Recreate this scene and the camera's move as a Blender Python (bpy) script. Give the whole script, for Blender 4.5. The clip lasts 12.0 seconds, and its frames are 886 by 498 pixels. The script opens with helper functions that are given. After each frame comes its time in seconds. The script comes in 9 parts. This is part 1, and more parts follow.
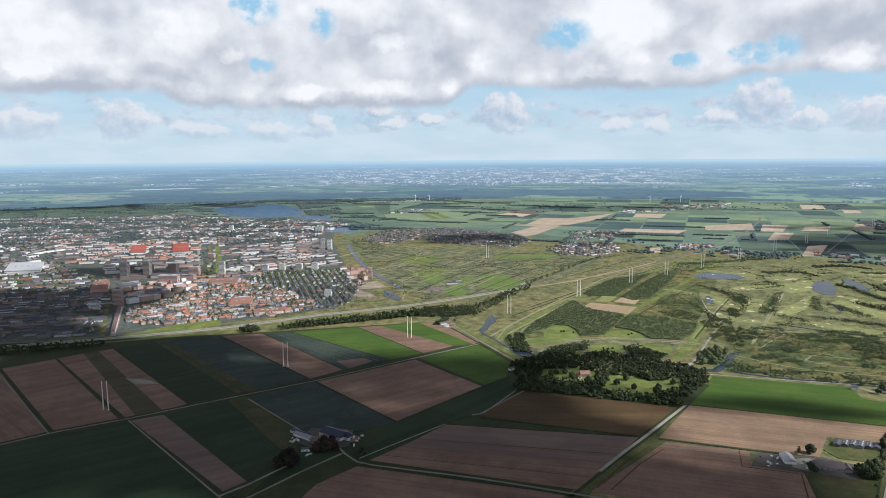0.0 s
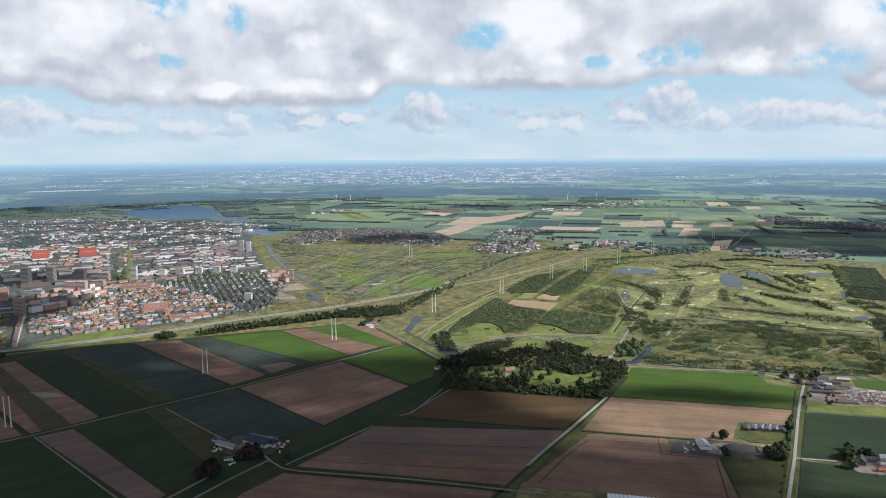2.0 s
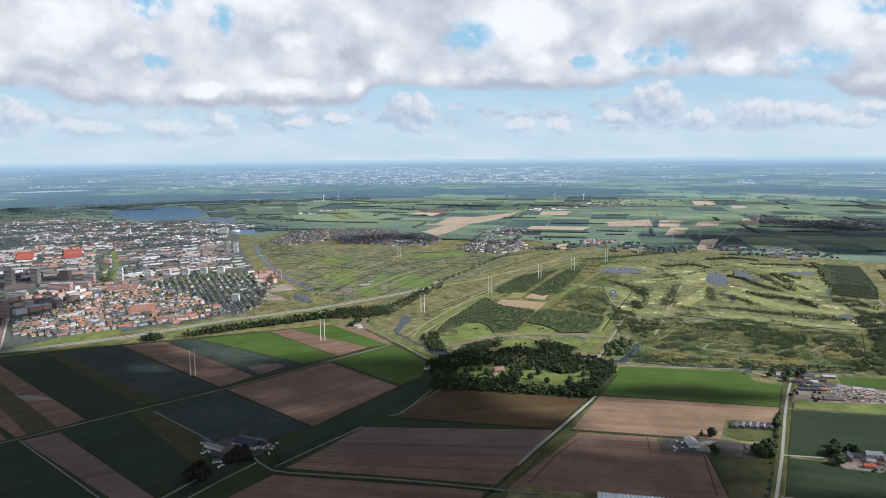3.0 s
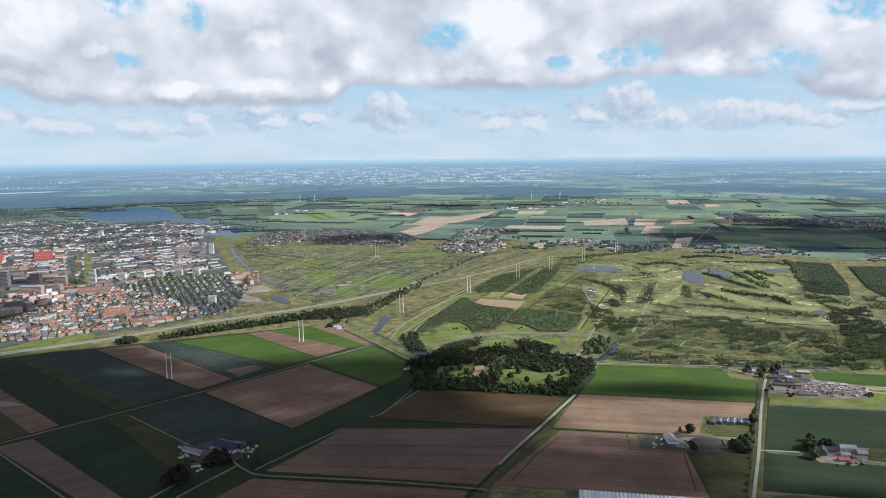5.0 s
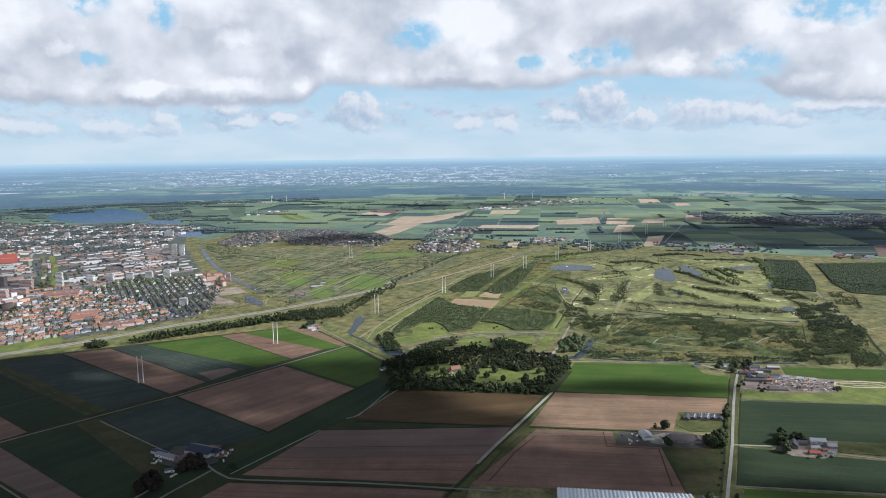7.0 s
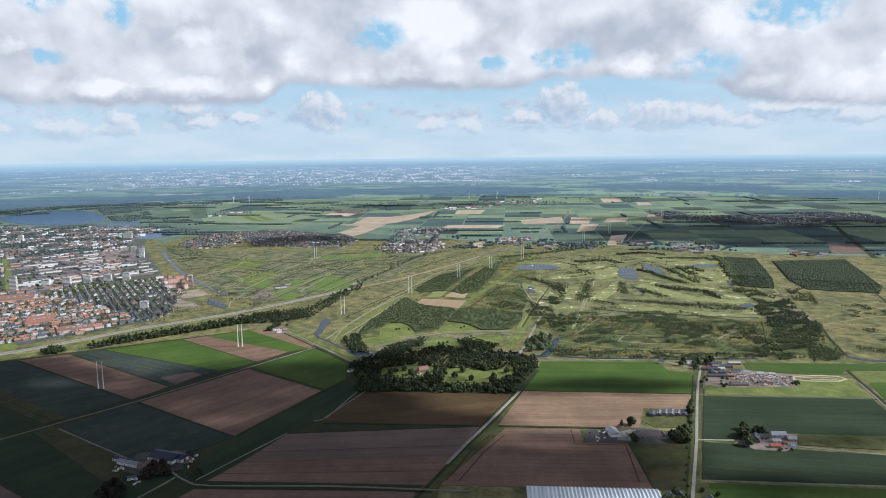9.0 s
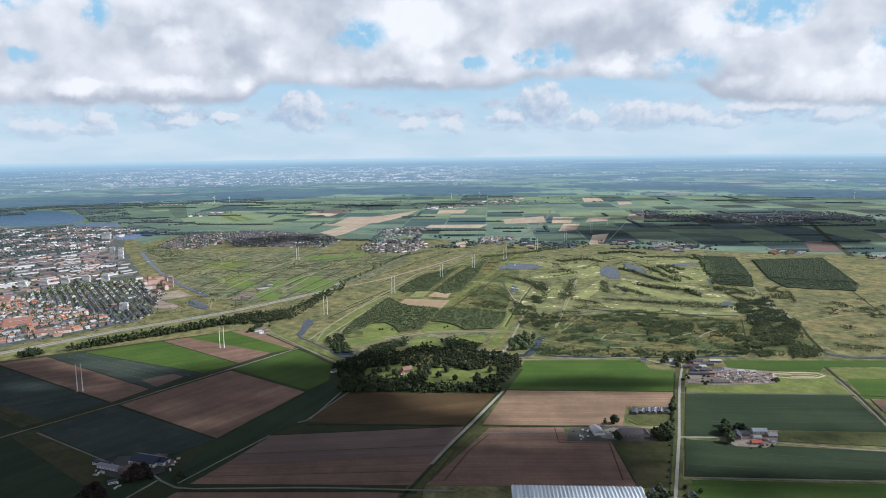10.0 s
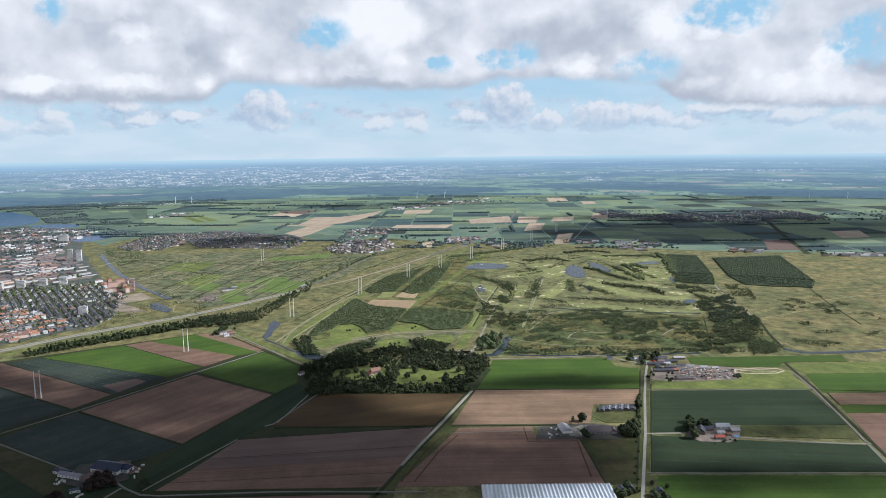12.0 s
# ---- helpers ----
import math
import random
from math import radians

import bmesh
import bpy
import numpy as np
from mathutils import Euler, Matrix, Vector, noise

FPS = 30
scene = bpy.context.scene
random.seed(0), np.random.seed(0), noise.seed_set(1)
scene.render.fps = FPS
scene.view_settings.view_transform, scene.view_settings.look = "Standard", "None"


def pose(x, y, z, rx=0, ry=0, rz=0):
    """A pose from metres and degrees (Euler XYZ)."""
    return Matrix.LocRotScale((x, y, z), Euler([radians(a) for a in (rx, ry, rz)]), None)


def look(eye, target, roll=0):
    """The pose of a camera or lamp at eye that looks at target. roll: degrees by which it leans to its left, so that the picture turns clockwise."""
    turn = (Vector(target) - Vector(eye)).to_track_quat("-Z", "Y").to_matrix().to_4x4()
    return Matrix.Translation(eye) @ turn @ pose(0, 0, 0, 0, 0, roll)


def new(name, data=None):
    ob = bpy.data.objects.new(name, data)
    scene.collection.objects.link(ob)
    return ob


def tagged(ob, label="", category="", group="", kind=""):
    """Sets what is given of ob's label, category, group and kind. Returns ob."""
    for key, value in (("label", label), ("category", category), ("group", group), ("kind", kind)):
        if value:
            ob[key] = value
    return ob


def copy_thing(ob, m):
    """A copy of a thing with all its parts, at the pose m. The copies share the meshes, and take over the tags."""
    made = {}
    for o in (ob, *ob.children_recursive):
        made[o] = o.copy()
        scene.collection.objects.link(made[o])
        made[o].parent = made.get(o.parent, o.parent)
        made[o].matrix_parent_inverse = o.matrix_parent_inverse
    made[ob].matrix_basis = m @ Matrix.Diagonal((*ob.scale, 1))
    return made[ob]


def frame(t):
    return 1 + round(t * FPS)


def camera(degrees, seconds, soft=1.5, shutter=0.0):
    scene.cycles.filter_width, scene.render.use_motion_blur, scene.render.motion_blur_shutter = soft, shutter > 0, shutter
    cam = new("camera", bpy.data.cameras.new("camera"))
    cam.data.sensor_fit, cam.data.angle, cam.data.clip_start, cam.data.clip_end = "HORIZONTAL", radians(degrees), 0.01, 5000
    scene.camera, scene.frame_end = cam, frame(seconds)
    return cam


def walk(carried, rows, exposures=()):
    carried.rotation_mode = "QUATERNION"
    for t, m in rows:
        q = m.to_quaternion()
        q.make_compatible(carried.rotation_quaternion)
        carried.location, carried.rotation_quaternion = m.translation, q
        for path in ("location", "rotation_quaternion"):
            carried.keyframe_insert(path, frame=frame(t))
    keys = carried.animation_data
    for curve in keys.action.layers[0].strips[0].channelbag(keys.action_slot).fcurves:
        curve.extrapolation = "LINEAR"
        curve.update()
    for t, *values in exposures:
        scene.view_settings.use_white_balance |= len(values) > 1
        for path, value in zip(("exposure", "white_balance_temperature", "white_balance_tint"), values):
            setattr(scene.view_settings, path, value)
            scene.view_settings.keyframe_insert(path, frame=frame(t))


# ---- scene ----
cam = camera(65.03, 12.0, soft=0.95)
PATH = [
    (0, pose(0.06, 0.26, 299.86, 82.236, 0.422, -0.057)),
    (0.5, pose(-0.90, 1.22, 299.74, 82.228, 0.414, -1.770)),
    (1, pose(-1.82, 2.03, 299.67, 82.195, 0.431, -3.485)),
    (1.5, pose(-2.70, 2.71, 299.62, 82.164, 0.427, -5.198)),
    (2, pose(-3.55, 3.30, 299.60, 82.152, 0.449, -6.558)),
    (2.5, pose(-4.37, 3.81, 299.59, 82.134, 0.486, -7.095)),
    (3, pose(-5.17, 4.28, 299.58, 82.138, 0.521, -7.595)),
    (5, pose(-8.22, 5.98, 299.53, 82.104, 0.624, -9.531)),
    (5.5, pose(-8.96, 6.42, 299.49, 82.095, 0.682, -10.047)),
    (6, pose(-9.70, 6.89, 299.45, 82.078, 0.719, -10.509)),
    (6.5, pose(-10.43, 7.39, 299.39, 82.074, 0.727, -11.056)),
    (7, pose(-11.16, 7.91, 299.33, 82.067, 0.719, -11.780)),
    (9, pose(-14.09, 10.13, 299.15, 82.048, 0.708, -14.723)),
    (9.5, pose(-14.83, 10.67, 299.16, 82.014, 0.719, -15.455)),
    (10, pose(-15.57, 11.18, 299.20, 82.008, 0.701, -16.208)),
    (10.5, pose(-16.32, 11.63, 299.29, 81.992, 0.683, -16.960)),
    (11, pose(-17.06, 12.00, 299.45, 81.984, 0.668, -17.639)),
    (11.5, pose(-17.81, 12.27, 299.69, 81.977, 0.657, -18.349)),
    (12, pose(-18.55, 12.40, 300.02, 81.964, 0.645, -19.076)),
]

walk(cam, PATH, exposures=((0, 0.05, 6080, 10), (2, 0.05, 6070, 10), (5, 0.04, 5940, 10), (12, 0.03, 5910, 10)))

# ---- light ----
EYE = 300.0                      # flying height above the polder
SUN_AZ, SUN_EL = 109.0, 37.0     # degrees clockwise from +y, and above the horizon
sa, se = radians(SUN_AZ), radians(SUN_EL)
SUN_DIR = Vector((math.sin(sa) * math.cos(se), math.cos(sa) * math.cos(se), math.sin(se)))
sun = new("sun", bpy.data.lights.new("sun", "SUN"))
sun.data.energy, sun.data.angle, sun.data.color = 5.0, radians(0.6), (1.0, 0.95, 0.86)
sun.matrix_basis = look(SUN_DIR * 4000, (0, 0, 0))


class Nodes:
    """Short hand for shader trees."""

    def __init__(self, tree):
        self.tree = tree
        self.tree.nodes.clear()

    def add(self, kind, **inputs):
        n = self.tree.nodes.new(kind)
        for key, value in inputs.items():
            if key in ("operation", "blend_type", "data_type", "noise_dimensions", "sky_type", "interpolation_type",
                       "feature", "vector_type", "use_clamp", "distance", "voronoi_dimensions", "clamp_factor"):
                if key == "operation":
                    n.operation = value
                elif key == "blend_type":
                    n.blend_type = value
                elif key == "data_type":
                    n.data_type = value
                elif key == "noise_dimensions":
                    n.noise_dimensions = value
                elif key == "sky_type":
                    n.sky_type = value
                elif key == "interpolation_type":
                    n.interpolation_type = value
                elif key == "feature":
                    n.feature = value
                elif key == "vector_type":
                    n.vector_type = value
                elif key == "use_clamp":
                    n.use_clamp = value
                elif key == "voronoi_dimensions":
                    n.voronoi_dimensions = value
        return n

    def link(self, a, b):
        self.tree.links.new(a, b)

    def put(self, socket, value):
        if isinstance(value, bpy.types.NodeSocket):
            self.link(value, socket)
        else:
            socket.default_value = value

    def math(self, op, a, b=0.0, c=0.0, clamp=False):
        n = self.add("ShaderNodeMath", operation=op, use_clamp=clamp)
        for s, v in zip(n.inputs, (a, b, c)):
            self.put(s, v)
        return n.outputs[0]

    def vec(self, op, a, b=(0, 0, 0), out=0):
        n = self.add("ShaderNodeVectorMath", operation=op)
        self.put(n.inputs[0], a)
        self.put(n.inputs[1], b)
        return n.outputs[out]

    def scale(self, a, s):
        n = self.add("ShaderNodeVectorMath", operation="SCALE")
        self.put(n.inputs[0], a)
        self.put(n.inputs[3], s)
        return n.outputs[0]

    def split(self, v):
        n = self.add("ShaderNodeSeparateXYZ")
        self.link(v, n.inputs[0])
        return n.outputs

    def join(self, x, y, z=0.0):
        n = self.add("ShaderNodeCombineXYZ")
        for s, v in zip(n.inputs, (x, y, z)):
            self.put(s, v)
        return n.outputs[0]

    def noise(self, v, scale, detail=4.0, rough=0.55, colour=False):
        n = self.add("ShaderNodeTexNoise")
        self.put(n.inputs["Vector"], v)
        n.inputs["Scale"].default_value = scale
        n.inputs["Detail"].default_value = detail
        n.inputs["Roughness"].default_value = rough
        return n.outputs[1 if colour else 0]

    def cells(self, v, scale, out=1):
        n = self.add("ShaderNodeTexVoronoi")
        self.put(n.inputs["Vector"], v)
        n.inputs["Scale"].default_value = scale
        return n.outputs[out]

    def ramp(self, v, lo, hi, a=0.0, b=1.0, smooth=True):
        n = self.add("ShaderNodeMapRange", interpolation_type="SMOOTHSTEP" if smooth else "LINEAR")
        for s, x in zip(n.inputs, (v, lo, hi, a, b)):
            self.put(s, x)
        return n.outputs[0]

    def mix(self, f, a, b, blend="MIX"):
        n = self.add("ShaderNodeMix", data_type="RGBA", blend_type=blend)
        self.put(n.inputs[0], f)
        for s, x in ((n.inputs[6], a), (n.inputs[7], b)):
            self.put(s, x if isinstance(x, bpy.types.NodeSocket) else (*x, 1.0))
        return n.outputs[2]


# ---- sky: a clear blue sky with banks of cumulus, far off on all sides ----
world = bpy.data.worlds.new("sky")
scene.world = world
world.use_nodes = True


BASES = ((-38.0, 4.28), (-31.9, 4.33), (-21.8, 4.60), (-19.8, 3.80), (-13.6, 3.50), (0.4, 3.75), (2.4, 5.44), (9.8, 4.96), (20.4, 4.81), (23.5, 5.65), (29.0, 5.51), (35.8, 4.87), (37.5, 3.54), (40.7, 3.18), (46.0, 2.83), (51.1, 2.55), (58.1, 3.01))
CLOUDS = (((-24.30, 2.59, 1.95, 1.40),
    (-31.07, 2.22, 2.79, 1.12),
    (-18.71, 1.92, 2.33, 0.60),
    (-13.64, 1.84, 1.86, 0.74),
    (-9.66, 2.24, 0.93, 1.02),
    (-10.11, 1.93, 1.40, 0.47),
    (-5.12, 3.57, 1.21, 0.56),
    (-4.23, 2.54, 1.21, 0.47),
    (4.92, 3.28, 2.09, 1.53),
    (5.84, 2.14, 0.93, 0.47),
    (-0.79, 2.79, 1.02, 0.51),
    (17.05, 1.98, 0.84, 0.70),
    (13.85, 2.17, 1.02, 0.51),
    (21.71, 2.73, 1.67, 0.60),
    (24.19, 3.68, 1.86, 1.58),
    (27.41, 2.28, 1.58, 0.74),
    (31.55, 2.62, 2.33, 1.21),)
    + ((24.63, 3.64, 1.86, 1.21),
    (33.07, 2.59, 2.09, 1.02),
    (35.84, 2.39, 1.40, 0.65),
    (38.13, 2.04, 1.86, 0.56),
    (41.10, 3.00, 3.26, 0.47),
    (45.32, 2.25, 1.86, 0.56),
    (49.60, 1.72, 1.86, 0.74),
    (27.57, 2.48, 0.93, 0.65),))
GAPS = (
    (-14.31, 11.22, 1.49, 1.12),
    (-9.33, 10.14, 0.84, 1.02),
    (-14.08, 6.85, 0.84, 0.56),
    (9.78, 9.16, 1.86, 1.12),
    (18.94, 6.78, 1.02, 0.56),
    (23.90, 7.23, 1.58, 0.70),
    (29.74, 4.62, 2.79, 0.74),
    (40.88, 9.95, 2.79, 1.21),
    (49.75, 7.22, 2.05, 1.67),
    (35.31, 6.15, 2.05, 1.12),
    (25.52, 7.43, 1.21, 0.84),
)
WHITES = (
    (-29.57, 8.44, 5.12, 3.26),
    (-19.54, 9.25, 2.33, 2.09),
    (-16.36, 7.54, 1.21, 0.65),
    (-10.90, 4.88, 2.79, 0.93),
    (-4.18, 5.12, 2.33, 0.93),
    (-4.12, 8.82, 1.86, 0.84),
    (13.65, 9.92, 5.58, 2.33),
    (-7.19, 11.10, 4.65, 1.86),
    (41.97, 9.39, 1.67, 1.40),
    (47.60, 6.26, 1.30, 1.40),
    (39.30, 8.40, 1.21, 0.65),
    (36.45, 9.39, 2.79, 1.40),
    (46.65, 4.38, 3.72, 1.40),
    (29.73, 6.36, 1.86, 1.40),
)
GREYS_ = (
    (27.94, 8.55, 5.12, 2.09),
    (-23.27, 5.67, 6.05, 1.21),
    (-28.45, 5.08, 5.58, 0.84),
    (-7.36, 4.24, 6.51, 0.65),
    (13.34, 5.31, 3.26, 0.74),
    (0.84, 7.94, 1.86, 2.79),
    (32.71, 8.98, 3.26, 2.09),
    (39.03, 5.16, 3.26, 2.33),
    (41.50, 2.78, 3.72, 0.65),
    (50.37, 5.31, 1.86, 0.93),
)

k = Nodes(world.node_tree)
coord = k.add("ShaderNodeTexCoord").outputs["Generated"]
sky = k.add("ShaderNodeTexSky", sky_type="NISHITA")
sky.sun_disc, sky.sun_elevation, sky.sun_rotation = False, radians(SUN_EL), radians(SUN_AZ)
sky.air_density, sky.dust_density, sky.ozone_density = 1.0, 0.1, 2.0
clear = k.scale(sky.outputs[0], 0.075)
sx, sy, sz = k.split(coord)
az = k.math("MULTIPLY", k.math("ARCTAN2", sx, sy), 57.2958)
el = k.math("MULTIPLY", k.math("ARCSINE", sz), 57.2958)
here = k.join(az, el, 0.0)                                   # degrees round and up
wob = k.vec("SUBTRACT", k.noise(here, 0.30, 4, 0.6, True), (0.5, 0.5, 0.5))
bent = k.vec("ADD", here, k.vec("MULTIPLY", wob, (3.6, 2.2, 0.0)))
bent_fine = k.vec("ADD", here, k.vec("MULTIPLY", k.vec("SUBTRACT", k.noise(here, 0.9, 5, 0.62, True), (0.5, 0.5, 0.5)), (2.6, 1.7, 0.0)))


def blobs(v, rows):
    """The greatest depth in any of the rows of (azimuth, elevation, half width, half height)."""
    best = -1.0
    for a, e, rx, ry in rows:
        d = k.vec("MULTIPLY", k.vec("SUBTRACT", v, (a, e, 0)), (1 / rx, 1 / ry, 0))
        one = k.math("SUBTRACT", 1.0, k.vec("DOT_PRODUCT", d, d, 1))
        best = k.math("MAXIMUM", best, one)
    return best


# the height of the flat cloud base, round the horizon
rampn = k.add("ShaderNodeValToRGB")
k.link(k.ramp(az, -40.0, 60.0, smooth=False), rampn.inputs[0])
while len(rampn.color_ramp.elements) < len(BASES):
    rampn.color_ramp.elements.new(0.5)
for e, (a, h) in zip(rampn.color_ramp.elements, BASES):
    e.position, e.color = (a + 40) / 100, (h / 10, h / 10, h / 10, 1)
bx, by, bz = k.split(bent)
fx, fy, fz = k.split(bent_fine)
over = k.math("SUBTRACT", k.math("ADD", k.math("MULTIPLY", el, 0.35), k.math("MULTIPLY_ADD", fy, 0.35, k.math("MULTIPLY", by, 0.30))), k.math("MULTIPLY", rampn.outputs[0], 10.0))
fine = k.noise(k.vec("MULTIPLY", here, (0.8, 1.1, 1)), 0.5, 10, 0.62)
soft = k.vec("ADD", here, k.vec("MULTIPLY", k.vec("SUBTRACT", bent_fine, here), (0.8, 0.8, 0)))
gaps = k.math("MAXIMUM", blobs(soft, [(a, e, rx * 1.45, ry * 1.45) for a, e, rx, ry in GAPS]), 0.0)
gaps = k.math("MULTIPLY", gaps, k.ramp(k.noise(here, 0.9, 4, 0.55), 0.30, 0.66, 0.2, 1.2, False))
heap = k.vec("ADD", here, k.vec("MULTIPLY", k.vec("SUBTRACT", bent_fine, here), (0.55, 0.55, 0)))
puff = k.math("SUBTRACT", 1.0, k.cells(k.vec("MULTIPLY", heap, (0.30, 0.42, 1)), 1.0, 0))
puff = k.math("MULTIPLY_ADD", k.cells(k.vec("MULTIPLY", k.vec("ADD", heap, (3.0, 1.0, 0)), (0.75, 1.0, 1)), 1.0, 0), -0.45, puff)
cover = k.math("ADD", k.math("MINIMUM", k.math("MULTIPLY", over, 1.5), 1.0), k.math("MULTIPLY_ADD", fine, 1.0, -0.5))
cover = k.math("SUBTRACT", cover, k.math("MULTIPLY", k.ramp(k.noise(here, 0.06, 3, 0.5), 0.5, 0.7), k.ramp(el, 15.0, 22.0, 0.0, 2.2)))
bank = k.math("MAXIMUM", k.ramp(cover, -0.35, 0.62), k.ramp(over, 0.4, 2.0, 0.0, 0.28))
bank = k.math("MULTIPLY", bank, k.ramp(gaps, 0.85, 0.0, 0.0, 1.0))
# light and shade in the bank: grey undersides, white heads, soft swells
swell = k.noise(here, 0.15, 3, 0.5)
tone = k.math("MULTIPLY_ADD", swell, 1.2, -0.04)
tone = k.math("ADD", tone, k.math("MULTIPLY_ADD", fine, 0.22, -0.11))
tone = k.math("ADD", tone, k.math("MULTIPLY_ADD", puff, 0.30, -0.04))


def heaps(v):
    return k.math("ADD", k.noise(v, 0.17, 2, 0.45), k.math("MULTIPLY", k.noise(v, 0.55, 3, 0.5), 0.35))


relief = k.math("SUBTRACT", heaps(here), heaps(k.vec("ADD", here, (0.45, 0.95, 0.0))))
tone = k.math("MULTIPLY_ADD", relief, 1.0, tone)
tone = k.math("ADD", tone, k.math("MULTIPLY_ADD", k.noise(bent_fine, 0.55, 3, 0.5), 0.28, -0.14))
tone = k.math("ADD", tone, k.math("MULTIPLY", k.math("MAXIMUM", blobs(bent_fine, WHITES), 0.0), 0.38))
tone = k.math("SUBTRACT", tone, k.math("MULTIPLY", k.math("MAXIMUM", blobs(bent, GREYS_), 0.0), 0.42))
tone = k.math("SUBTRACT", tone, k.ramp(k.math("SUBTRACT", over, k.math("MULTIPLY", swell, 0.9)), 0.75, -0.45, 0.0, 0.50))
heads = k.math("MULTIPLY", k.ramp(over, 0.3, 1.2), k.ramp(over, 3.2, 1.6))
tone = k.math("ADD", tone, k.math("MULTIPLY", heads, k.ramp(puff, 0.25, 0.75, -0.02, 0.26)))
tone = k.math("SMOOTH_MAX", tone, 0.06, 0.3)
body = k.mix(tone, (0.44, 0.475, 0.535), (0.925, 0.908, 0.900))
grey = k.math("MULTIPLY_ADD", fine, 0.08, 0.96)
body = k.vec("MULTIPLY", body, k.join(grey, grey, grey))
body = k.mix(k.ramp(el, 13.5, 24.0, 0.0, 0.85), body, (0.085, 0.09, 0.105))      # the flat grey undersides overhead
band = k.mix(k.ramp(el, 0.0, 10.0), (0.55, 0.69, 0.77), (0.345, 0.60, 0.775))
clear = k.mix(k.ramp(el, 40.0, 13.0, 0.0, 0.92), clear, band)
# veils and small far cumulus below the bank
veil = k.math("MULTIPLY", k.ramp(el, 7.5, 1.0), k.ramp(k.noise(k.vec("MULTIPLY", here, (0.14, 0.55, 1)), 1.0, 4, 0.5), 0.30, 0.70))
clear = k.mix(k.math("MULTIPLY", veil, 0.75), clear, (0.68, 0.755, 0.80))
tiny = k.math("MULTIPLY_ADD", k.noise(k.vec("MULTIPLY", here, (0.55, 1.15, 1)), 0.75, 8, 0.6), 4.0, -2.0)
tiny = k.math("SUBTRACT", tiny, k.math("MULTIPLY", k.math("ABSOLUTE", k.math("SUBTRACT", el, 2.9)), 0.40))


def cumulus(v):
    """How deep a place lies in the small far heaps."""
    lump_in = k.vec("ADD", v, k.vec("MULTIPLY", k.vec("SUBTRACT", k.noise(v, 0.9, 5, 0.62, True), (0.5, 0.5, 0.5)), (2.2, 1.3, 0.0)))
    return k.math("ADD", blobs(lump_in, CLOUDS), k.math("MULTIPLY_ADD", k.noise(v, 0.8, 8, 0.6), 2.3, -1.15))


small0 = cumulus(here)
small = k.math("MAXIMUM", small0, tiny)
s_mask = k.math("MULTIPLY", k.ramp(small, -0.42, 0.38), k.ramp(el, 0.2, 2.6, 0.3, 0.90))
lump_tone = k.math("MULTIPLY_ADD", k.math("SUBTRACT", small0, cumulus(k.vec("ADD", here, (0.30, 0.55, 0.0)))), 0.7, 0.32, clamp=True)
s_body = k.mix(lump_tone, (0.42, 0.50, 0.61), (0.80, 0.785, 0.79))
s_body = k.mix(k.ramp(el, 0.0, 4.0, 0.6, 0.05), s_body, (0.58, 0.69, 0.76))
both = k.mix(s_mask, clear, s_body)
both = k.mix(bank, both, body)
out = k.add("ShaderNodeOutputWorld")
bg = k.add("ShaderNodeBackground")
k.link(both, bg.inputs[0])
k.link(bg.outputs[0], out.inputs[0])

# ---- materials ----
from mathutils.geometry import tessellate_polygon


